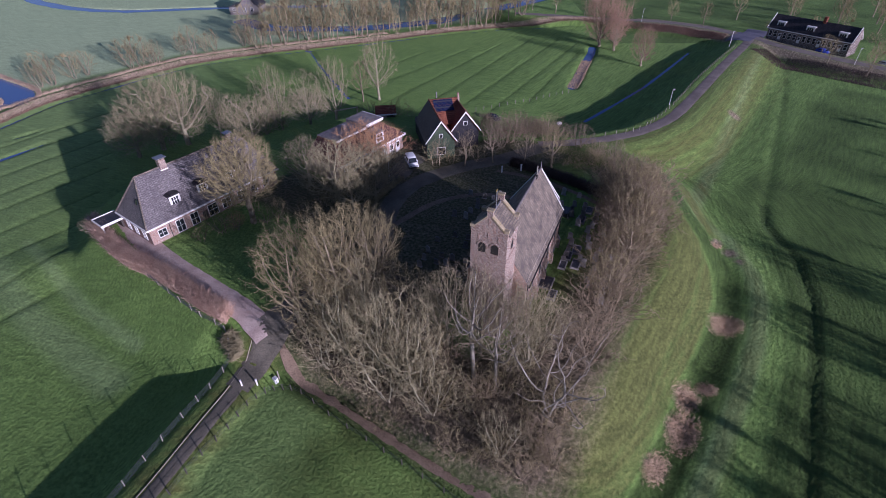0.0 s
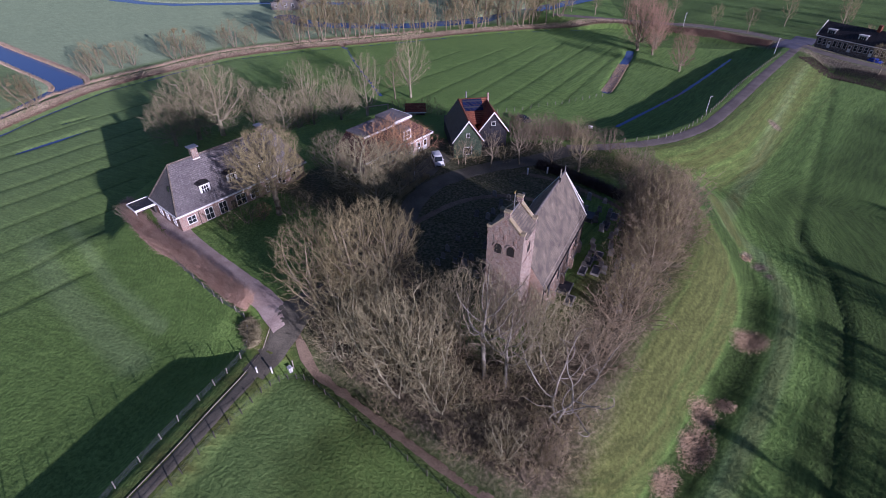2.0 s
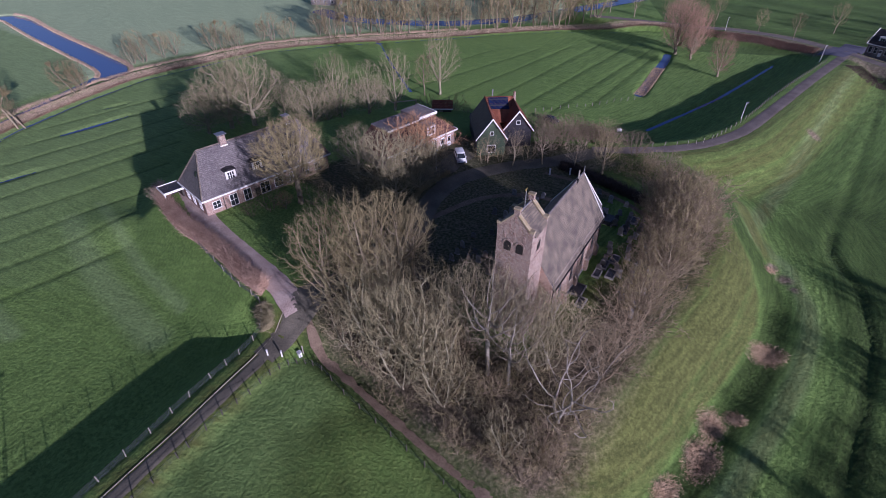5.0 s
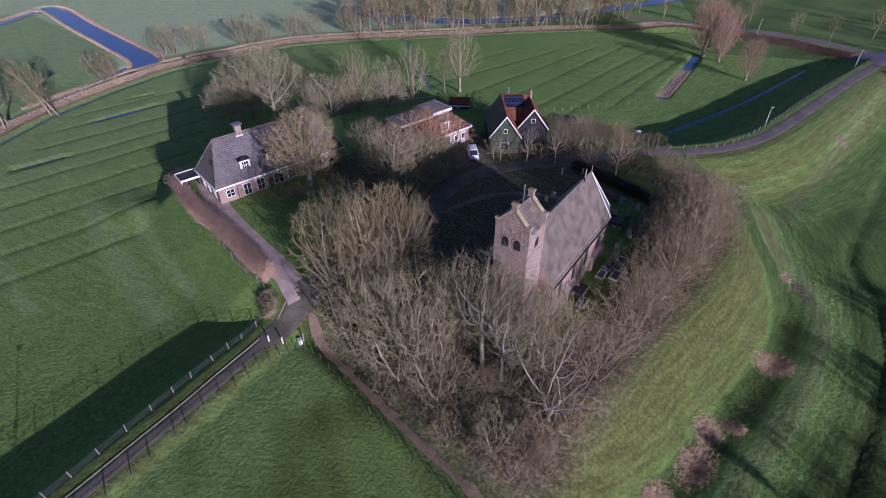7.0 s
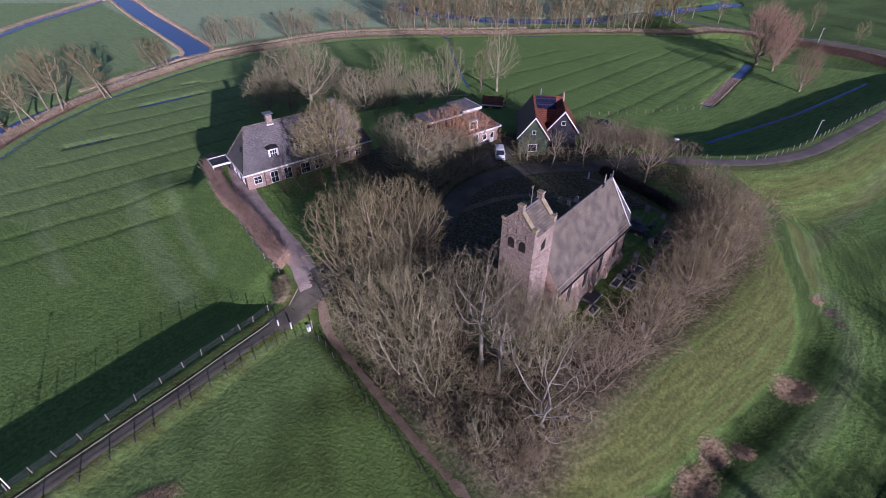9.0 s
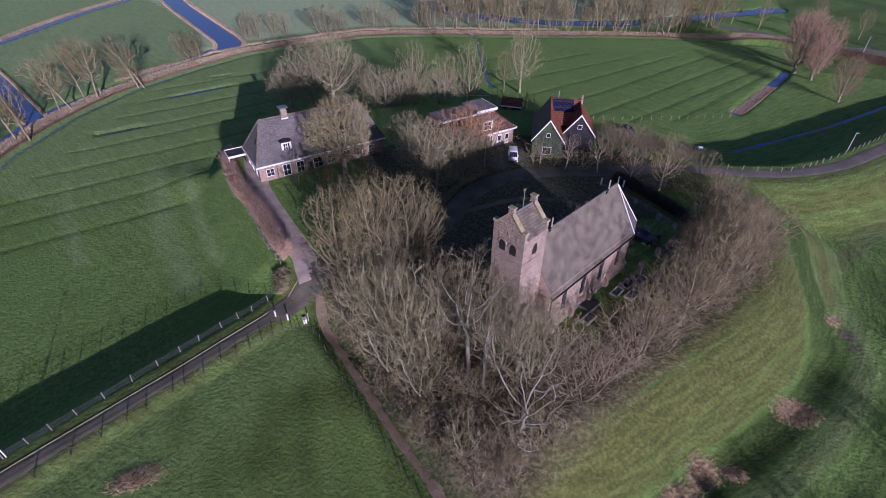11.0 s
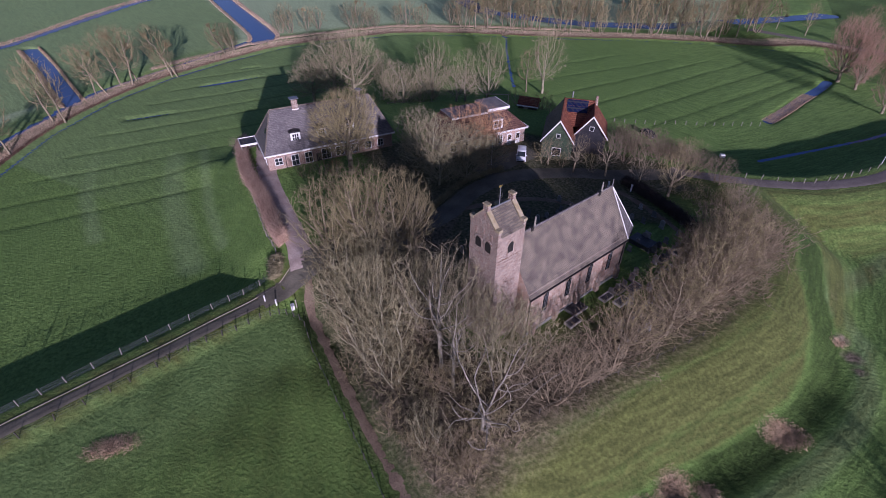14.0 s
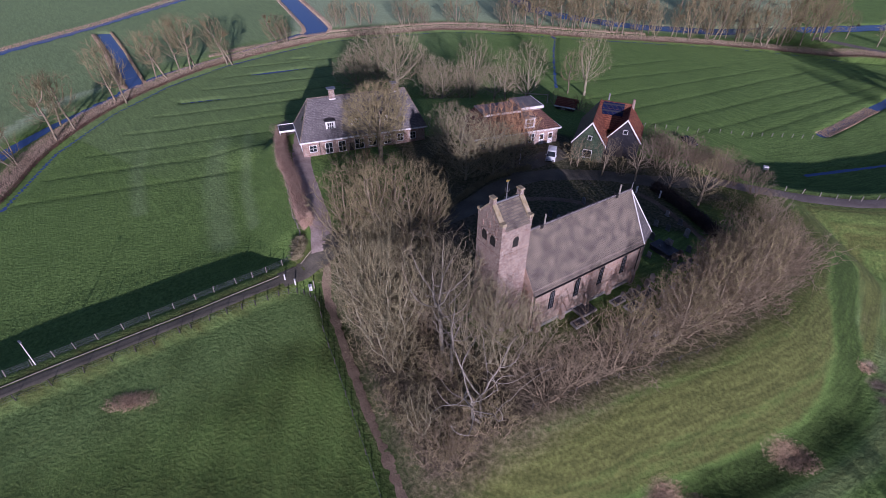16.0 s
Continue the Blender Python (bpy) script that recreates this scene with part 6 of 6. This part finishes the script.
# ---------------------------------------------------------------- fences, posts, cars, graves
def fence(name, pts, step, post_h, material, label, wires=(0.35, 0.7, 1.0), post_r=0.07, net=None, group=""):
    line = curve(pts, step)
    x0, y0 = line[0].x, line[0].y
    fe = thing(name, Matrix.Translation((x0, y0, 0)), label, "fence", group)
    post = rod(bmesh.new(), (0, 0, -0.4), (0, 0, post_h), post_r, 6, post_r * 0.85)
    me = bpy.data.meshes.new("post")
    post.to_mesh(me)
    post.free()
    me.materials.append(material)
    tops = []
    for p in line:
        z = ground_z(p.x, p.y)
        ob = new("post", me)
        ob.parent = fe
        ob.location = (p.x - x0, p.y - y0, z)
        ob.rotation_euler = (float(RNG.normal(0, 0.05)), float(RNG.normal(0, 0.05)), 0)
        tops.append(Vector((p.x - x0, p.y - y0, z)))
    for h in wires:
        b = bmesh.new()
        for a, c in zip(tops, tops[1:]):
            rod(b, a + Vector((0, 0, h)), c + Vector((0, 0, h)), 0.012, 3)
        part("wire", b, M_NET, fe)
    if net:
        b = bmesh.new()
        for a, c in zip(tops, tops[1:]):
            n = max(3, round((c - a).length / 0.3))
            for i in range(n):
                q = a + (c - a) * i / n
                rod(b, q, q + Vector((0, 0, net)), 0.008, 3)
            for h in (0.15, 0.3, 0.45, 0.6, 0.8, 0.95):
                rod(b, a + Vector((0, 0, h)), c + Vector((0, 0, h)), 0.008, 3)
        part("netting", b, M_NET, fe)
    return fe


fence("fence_lane", [(-48.5, -20), (-41.0, 6), (-36.8, 18.9), (-32.4, 33.3), (-29.6, 40.6), (-28.4, 45), (-29.8, 48.3), (-34, 50.8), (-43, 57.5), (-52, 64.5), (-60, 71)], 2.9, 1.15, M_WOOD, "grey wooden posts with wire netting along the lane", net=1.0)
fence("fence_meadow", [(-43.5, -20), (-36.4, 5), (-30.2, 22.6), (-28.7, 27), (-27.1, 31.5), (-25.4, 35), (-24.2, 38.2), (-22.6, 40.2), (-20.6, 40.9), (-18.2, 40.3), (-14, 36.9), (-9.2, 33.9), (-4.9, 31.2), (-0.2, 28.3), (4.1, 25.6), (12, 20.5)], 2.9, 1.1, M_DARKWOOD, "dark posts with thin wires round the front meadow")
fence("fence_dike", [(33, 107.5), (41, 110.3), (47.3, 115), (58.6, 129), (75, 152.6), (99, 184)], 2.6, 1.0, M_WOOD, "grey wooden posts along the dike road", post_r=0.09, wires=())
fence("fence_field", [(-4, 133), (8, 138), (22, 144.5), (36.5, 152)], 2.4, 1.0, M_WOOD, "row of pale wooden posts across the field", post_r=0.08, wires=())
fence("fence_mound", [(15.6, 39), (20.2, 46), (25.5, 52.8), (30, 59.5)], 2.6, 1.0, M_DARKWOOD, "dark leaning posts below the wood", wires=(0.6,))


def pole(x, y, h, label, lamp=True, r=0.07, name="street_lamp"):
    t = thing(name, Matrix.Translation((x, y, ground_z(x, y))), label, "lamp post" if lamp else "post")
    part("pole", rod(bmesh.new(), (0, 0, -0.4), (0, 0, h), r, 8, r * 0.7), M_WHITE, t)
    if lamp:
        hd = part("lamp_head", boxed(-0.16, 0.5, -0.13, 0.13, h - 0.04, h + 0.12, 0.03), M_LEAD, t)
        part("diffuser", boxed(0.0, 0.42, -0.1, 0.1, h - 0.08, h - 0.042), M_WHITE, hd)
    return t


pole(-39.0, 12.3, 4.2, "white lamp post beside the lane")
pole(57.7, 129.3, 4.0, "pale lamp post at the dike road")
pole(98.5, 186.5, 5.0, "pale lamp post at the road junction")
pole(80.0, 226.0, 5.0, "pale lamp post at the cross road")
pole(131.0, 168.5, 5.0, "pale lamp post before the terrace")
pole(143.5, 157.0, 5.0, "pale lamp post before the terrace")
pole(-11.2, 88.2, 4.6, "thin lamp post before the brick house")


def bollard(x, y, h=0.95, w=0.2, label="white wooden gate post"):
    t = thing("gate_post", pose(x, y, ground_z(x, y), 0, 0, float(RNG.uniform(0, 40))), label, "post", "white posts")
    part("post", boxed(-w / 2, w / 2, -w / 2, w / 2, -0.4, h, 0.03), M_WHITE, t)
    part("cap", boxed(-w / 2 - 0.03, w / 2 + 0.03, -w / 2 - 0.03, w / 2 + 0.03, h, h + 0.06), M_WHITE, t)


for x, y in ((-25.6, 40.8), (-23.8, 41.1), (10.9, 90.4), (14.8, 91.2)):
    bollard(x, y, 1.3 if y > 80 else 1.0, 0.26 if y > 80 else 0.17)

bx = thing("notice_cabinet", pose(-21.9, 42.2, ground_z(-21.9, 42.2), 0, 0, -40), "white metal cabinet at the field gate", "cabinet")
part("body", boxed(-0.3, 0.3, -0.24, 0.24, -0.2, 0.8, 0.03), M_WHITE, bx)
part("lid", boxed(-0.34, 0.34, -0.28, 0.28, 0.8, 0.88, 0.03), M_WHITE, bx)
part("board", boxed(-0.04, 0.04, 0.45, 0.6, -0.2, 1.7), M_WOOD, bx)


def car(x, y, deg, paint, label, van=False, z=None):
    t = thing("van" if van else "car", pose(x, y, (ground_z(x, y) if z is None else z) + 0.08, 0, 0, deg), label, "van" if van else "car")
    L, W, H = (4.6, 1.85, 1.85) if van else (4.3, 1.75, 1.45)
    low = [(-L / 2, 0.3), (-L / 2 + 0.05, 0.85), (-L / 2 + 0.2, 0.98), (L * 0.23, 1.0), (L / 2 - 0.25, 0.82), (L / 2, 0.6), (L / 2 - 0.02, 0.3)]
    b = extrude_y(bmesh.new(), low[::-1], -W / 2, W / 2)
    bmesh.ops.bevel(b, geom=b.edges[:], offset=0.06, segments=2, affect="EDGES")
    part("body", b, paint, t, smooth=True)
    top = [(-L / 2 + 0.12, 0.95), (-L / 2 + (0.25 if van else 0.75), H - 0.1), (-L / 2 + (0.5 if van else 1.2), H), (L * 0.05, H), (L * 0.14, H - 0.05), (L * 0.3, 0.97)]
    b = extrude_y(bmesh.new(), top[::-1], -W / 2 + 0.1, W / 2 - 0.1)
    bmesh.ops.bevel(b, geom=b.edges[:], offset=0.07, segments=2, affect="EDGES")
    part("cabin", b, paint, t, smooth=True)
    part("windscreen", slab(bmesh.new(), [(L * 0.165, -W / 2 + 0.2, H - 0.12), (L * 0.165, W / 2 - 0.2, H - 0.12), (L * 0.305, W / 2 - 0.16, 1.02), (L * 0.305, -W / 2 + 0.16, 1.02)], 0.03), M_GLASS, t)
    part("rear_window", boxed(-L / 2 + (0.13 if van else 0.3), -L / 2 + (0.2 if van else 0.42), -W / 2 + 0.25, W / 2 - 0.25, 1.08, H - 0.22), M_GLASS, t)
    for s in (-1, 1):
        part("side_window", boxed(-L / 2 + 0.7, L * 0.15, *sorted((s * (W / 2 - 0.11), s * (W / 2 - 0.085))), 1.05, H - 0.2), M_GLASS, t)
        part("mirror", boxed(L * 0.2, L * 0.24, *sorted((s * (W / 2), s * (W / 2 + 0.18))), 1.0, 1.18, 0.02), paint, t)
        part("headlight", boxed(L / 2 - 0.12, L / 2 - 0.01, *sorted((s * (W / 2 - 0.5), s * (W / 2 - 0.1))), 0.6, 0.74), M_LEAD, t)
        part("tail_light", boxed(-L / 2 - 0.01, -L / 2 + 0.08, *sorted((s * (W / 2 - 0.25), s * (W / 2 - 0.08))), 0.7, 1.0), M_RED_TILE, t)
        for xx in (-L * 0.3, L * 0.31):
            wh = part("wheel", rod(bmesh.new(), (xx, s * (W / 2 - 0.2), 0.3), (xx, s * (W / 2 + 0.01), 0.3), 0.31, 16), M_TYRE, t)
            part("rim", rod(bmesh.new(), (xx, s * (W / 2), 0.3), (xx, s * (W / 2 + 0.025), 0.3), 0.2, 12), M_LEAD, wh)
    part("bumper", boxed(L / 2 - 0.05, L / 2 + 0.05, -W / 2 + 0.1, W / 2 - 0.1, 0.32, 0.5, 0.02), M_TYRE, t)
    return t


car(-7.2, 94.0, -72, M_CARWHITE, "white delivery van parked beside the brick house", True)
car(12.3, 131.5, -40, M_CARDARK, "dark parked car on the grass behind the cottage")
car(143, 171, -45, M_CARSILVER, "pale parked car before the terrace")
car(130, 184, -54, M_BLUE, "blue parked car before the terrace")


def beehive():
    t = thing("white_trough", pose(29.2, 126.6, ground_z(29.2, 126.6), 0, 0, 20), "white box on legs in the pasture", "box")
    part("body", boxed(-0.5, 0.5, -0.4, 0.4, 0.7, 1.35, 0.03), M_WHITE, t)
    for sx in (-0.4, 0.4):
        for sy in (-0.3, 0.3):
            part("leg", boxed(sx - 0.05, sx + 0.05, sy - 0.05, sy + 0.05, -0.3, 0.7), M_WOOD, t)


beehive()


def swing():
    x, y = -26.2, 127.6
    t = thing("swing_frame", pose(x, y, ground_z(x, y), 0, 0, 25), "pale wooden swing frame on the back lawn", "swing")
    part("beam", rod(bmesh.new(), (-3.1, 0, 4.0), (3.1, 0, 4.0), 0.15, 6), M_KERB, t)
    for sx in (-2.9, 2.9):
        for sy in (-1.3, 1.3):
            part("leg", rod(bmesh.new(), (sx, sy, -0.3), (sx, 0, 4.0), 0.13, 6), M_KERB, t)


swing()


# gravestones
def headstone(w, h, d, shape):
    t = new("gravestone")
    if shape == "round":
        pr = [(-w / 2, -0.3), (w / 2, -0.3), (w / 2, h - w * 0.4)] + [(w / 2 * math.cos(q), h - w * 0.4 + w * 0.4 * math.sin(q)) for q in (0.5, 1.0, 1.57, 2.14, 2.64)] + [(-w / 2, h - w * 0.4)]
    elif shape == "peak":
        pr = [(-w / 2, -0.3), (w / 2, -0.3), (w / 2, h * 0.8), (0, h), (-w / 2, h * 0.8)]
    else:
        pr = [(-w / 2, -0.3), (w / 2, -0.3), (w / 2, h), (-w / 2, h)]
    part("stone", extrude_y(bmesh.new(), pr, -d / 2, d / 2), M_STONE, t)
    part("plinth", boxed(-w / 2 - 0.08, w / 2 + 0.08, -d / 2 - 0.1, d / 2 + 0.1, -0.3, 0.12), M_STONE, t)
    return tagged(t, "upright grey weathered gravestone in the churchyard", "gravestone", "churchyard graves")


kinds = [headstone(0.7, 1.1, 0.14, "round"), headstone(0.75, 1.3, 0.16, "peak"), headstone(0.65, 0.95, 0.14, "square"), headstone(0.8, 1.5, 0.2, "round")]
u, v = (math.cos(radians(67)), math.sin(radians(67))), (math.sin(radians(67)), -math.cos(radians(67)))
spots = []
for row_v in (-7.4, -5.2, -3.0, -0.8):
    for uu in np.arange(53, 82, 1.55):
        if row_v < -4 and uu < 58 and RNG.random() < 0.6:
            continue
        if RNG.random() < 0.72 and uu > 55 - row_v:
            spots.append((uu + RNG.normal(0, 0.2), row_v + RNG.normal(0, 0.25)))
for row_v in (-21, -23.2, -25.4, -27.6):
    for uu in np.arange(54, 80, 1.9):
        if RNG.random() < 0.6:
            spots.append((uu + RNG.normal(0, 0.2), row_v + RNG.normal(0, 0.25)))
for uu in np.arange(73, 86, 1.8):
    for row_v in (-9.5, -12, -14.5, -17):
        if RNG.random() < 0.6:
            spots.append((uu + RNG.normal(0, 0.2), row_v + RNG.normal(0, 0.25)))
for i, (uu, vv) in enumerate(spots):
    x, y = uu * u[0] + vv * v[0], uu * u[1] + vv * v[1]
    m = pose(x, y, ground_z(x, y), float(RNG.normal(0, 4)), float(RNG.normal(0, 3)), 67 + 90 + float(RNG.normal(0, 6)))
    if i < len(kinds):
        kinds[i].matrix_world = m
    else:
        copy_thing(kinds[int(RNG.integers(0, 4))], m)


def ledger(x, y, w, l, deg=67, material=M_SLATE, edge=True):
    t = thing("grave_slab", pose(x, y, ground_z(x, y), 0, 0, deg), "dark flat grave slab with a pale stone kerb", "gravestone", "flat graves")
    part("slab", boxed(-l / 2, l / 2, -w / 2, w / 2, -0.1, 0.28, 0.03), material, t)
    if edge:
        for x0, x1, y0, y1 in ((-l / 2 - 0.15, l / 2 + 0.15, -w / 2 - 0.15, -w / 2 - 0.002), (-l / 2 - 0.15, l / 2 + 0.15, w / 2 + 0.002, w / 2 + 0.15), (-l / 2 - 0.15, -l / 2 - 0.002, -w / 2, w / 2), (l / 2 + 0.002, l / 2 + 0.15, -w / 2, w / 2)):
            part("kerb", boxed(x0, x1, y0, y1, -0.1, 0.34), M_STONE, t)


for x, y, w, l in ((14.4, 56.6, 1.9, 2.4), (14.9, 53.9, 0.9, 1.8), (18.8, 63, 1.0, 2.0), (20.5, 64.5, 1.0, 2.0), (19.6, 60.8, 1.0, 2.0), (23.0, 73, 1.0, 2.0), (25, 76, 1.0, 2.0), (17.6, 60.6, 0.8, 1.8)):
    ledger(x, y, w, l)


vault = thing("grave_vault", pose(19.6, 75.6, ground_z(19.6, 75.6), 0, 0, 67), "low dark grave vault with pale kerb behind the apse", "tomb")
part("body", boxed(-1.1, 1.1, -1.7, 1.7, -0.2, 0.7, 0.04), M_SLATE, vault)
part("lid", boxed(-1.2, 1.2, -1.8, 1.8, 0.7, 0.85, 0.03), M_SLATE, vault)
part("kerb", boxed(-1.35, 1.35, -2.0, -1.82, -0.2, 0.35), M_STONE, vault)
part("kerb", boxed(1.22, 1.4, -1.82, 1.9, -0.2, 0.35), M_STONE, vault)
part("headstone", boxed(1.0, 1.18, -0.5, 0.5, 0.85, 1.9, 0.04), M_STONE, vault)

# hedges, reeds and rushes: many thin blades
def blades(rng, base, tip, r):
    """Three-sided spikes."""
    d = unit(tip - base)
    a = unit(np.cross(d, rng.normal(0, 1, d.shape)))
    b = np.cross(d, a)
    v = [base + r * (a * math.cos(q) + b * math.sin(q)) for q in (0, 2.094, 4.189)] + [tip]
    n = len(base)
    V = np.stack(v, 1).reshape(-1, 3)
    o = (np.arange(n) * 4)[:, None]
    F = np.concatenate([o + np.array([[0, 1, 3]]), o + np.array([[1, 2, 3]]), o + np.array([[2, 0, 3]])])
    return V, F


def strip_of_blades(name, pts, half, h, count, r, material, label, category, lean=0.25, kind="stuff", seed=3, z_lo=0.0, snap=None):
    rng = np.random.default_rng(seed)
    line = curve(pts, 1.0)
    q = np.array([[p.x, p.y] for p in line])
    i = rng.integers(0, len(q) - 1, count)
    t = rng.uniform(0, 1, (count, 1))
    d = unit(q[i + 1] - q[i])
    pos = q[i] + (q[i + 1] - q[i]) * t + np.stack([-d[:, 1], d[:, 0]], 1) * rng.uniform(-half, half, (count, 1))
    z = np.maximum(height(pos[:, 0], pos[:, 1]), -0.5) if snap is None else np.full(count, snap)
    base = np.concatenate([pos, (z + rng.uniform(0, 1, count) ** 1.5 * h * z_lo)[:, None]], 1)
    tip = base + np.concatenate([rng.normal(0, lean, (count, 2)) * h, (h * rng.uniform(0.55, 1.1, count) * (1 - 0.6 * z_lo))[:, None]], 1)
    V, F = blades(rng, base, tip, r)
    ob = new(name, mesh_from(name, V, F, material))
    return tagged(ob, label, category, kind=kind)


strip_of_blades("hedge", [(-63.5, 75.5), (-57, 69), (-50.5, 63.6), (-41, 57.6), (-33.5, 52.2), (-29.5, 49.8)], 0.9, 2.3, 16000, 0.035, M_HEDGE, "brown leafless beech hedge along the farm drive", "hedge", z_lo=0.8, kind="")
strip_of_blades("hedge", [(13.0, 93.6), (15.9, 92.0), (20.6, 88.3), (24.3, 85.2), (28.4, 80.9), (30.5, 77)], 0.85, 1.6, 14000, 0.03, M_DARK_HEDGE, "clipped dark brown hedge round the churchyard", "hedge", z_lo=0.8, seed=4, kind="")
strip_of_blades("hedge", [(-13.2, 60), (-13.6, 70), (-12.6, 80), (-8.5, 87.5)], 0.5, 1.1, 3500, 0.035, M_TWIG, "low dark hedge beside the village road", "hedge", z_lo=0.8, seed=5, kind="")


def offset_line(pts, dist):
    line = curve(pts, 3.0)
    out = []
    for i, p in enumerate(line):
        t = (line[min(i + 1, len(line) - 1)] - line[max(i - 1, 0)]).normalized()
        out.append((p.x - t.y * dist, p.y + t.x * dist))
    return out


ribbon("kerb_lane", offset_line(LANE, 1.08), 0.09, M_KERB, "pale concrete edging strip along the asphalt lane", lift=0.1, across=2, wob=0.02, category="kerb")
strip_of_blades("reed_bank", offset_line(BANK, 3.9), 1.9, 0.6, 36000, 0.042, M_REED, "pale dry reeds along the canal bank", "reeds", seed=6)
strip_of_blades("reed_bank", offset_line(BANK, 1.75), 0.45, 0.7, 11000, 0.045, M_BROWN_REED, "dark brown fringe of dead reeds along the ditch", "reeds", seed=7)
strip_of_blades("reed_bank", offset_line(BANK[6:14], 11.0), 1.0, 1.0, 7000, 0.05, M_REED, "pale dry grass under the canal trees", "reeds", seed=8)
for s in (-1, 1):
    strip_of_blades("reed_bank", offset_line(RIVER, s * 5.0), 0.7, 0.9, 7000, 0.05, M_REED, "pale dry reeds along the side canal", "reeds", seed=9 + s)
    strip_of_blades("reed_bank", offset_line(LEFT_DITCH, s * 2.8), 0.9 if s > 0 else 0.3, 0.7, 5000, 0.05, M_RUSH, "purple-brown reeds along the ditch", "reeds", seed=12 + s)
strip_of_blades("reed_bank", offset_line(LONG_DITCH, 2.6), 0.9, 0.8, 6000, 0.06, M_REED, "pale dry reeds along the far ditch", "reeds", seed=19)
strip_of_blades("reed_bed", [(38.4, 156.5), (42, 165), (46, 176), (49, 184)], 1.7, 0.55, 3600, 0.035, M_RUSH, "brown dead reeds in the pond end", "reeds", seed=15)
strip_of_blades("reed_bank", [(70, 226), (87.8, 219.1), (97.5, 211.6), (105, 204)], 2.2, 0.6, 6000, 0.045, M_BROWN_REED, "brown reeds below the cross road", "reeds", seed=17)
strip_of_blades("ivy_bush", [(-29.4, 47.6), (-28.2, 46.2), (-27.4, 44.9)], 0.8, 1.0, 2200, 0.05, M_TWIG_GREEN, "olive-brown scrubby bush at the lane corner", "bush", lean=0.5, seed=18, z_lo=0.8, kind="")
strip_of_blades("rush_tuft", [(107.5, 184), (110.5, 178), (114.5, 175.5), (119.5, 171), (126, 163), (134, 155), (152, 139)], 4.2, 0.45, 13000, 0.045, M_DARK_HEDGE, "brown scrub on the slope before the terrace", "scrub", seed=16)


def tuft(x, y, rx, ry, deg, count, h=0.3, label="round patch of pink-brown dead rushes in the grass"):
    rng = np.random.default_rng(int(abs(x * 31 + y * 17)))
    r = np.sqrt(rng.uniform(0, 1, count)) * (1 + 0.25 * np.sin(rng.uniform(0, 6.28, count) * 3))
    a = rng.uniform(0, 6.283, count)
    lx, ly = r * np.cos(a) * rx, r * np.sin(a) * ry
    c, s = math.cos(radians(deg)), math.sin(radians(deg))
    px, py = x + lx * c - ly * s, y + lx * s + ly * c
    z = height(px, py)
    base = np.stack([px, py, z - 0.05], 1)
    tip = base + np.stack([rng.normal(0, 0.26, count), rng.normal(0, 0.26, count), h * rng.uniform(0.4, 1.1, count)], 1)
    V, F = blades(rng, base, tip, 0.03)
    tagged(new("rush_patch", mesh_from("rush_patch", V, F, M_RUSH)), label, "rushes", "rush patches", "stuff")


for x, y, rx, ry, a in ((41.2, 54.3, 2.0, 1.5, 20), (30.6, 41.2, 1.7, 1.3, 60), (28.4, 36.4, 2.4, 1.4, 60), (23.6, 31.6, 1.7, 1.0, 50), (34.0, 42.6, 0.9, 0.8, 0), (-24.6, 16.0, 2.0, 0.9, 45), (47.8, 73.5, 0.8, 0.6, 10)):
    tuft(x, y, rx * 1.35, ry * 1.3, a, int(760 * rx * ry))
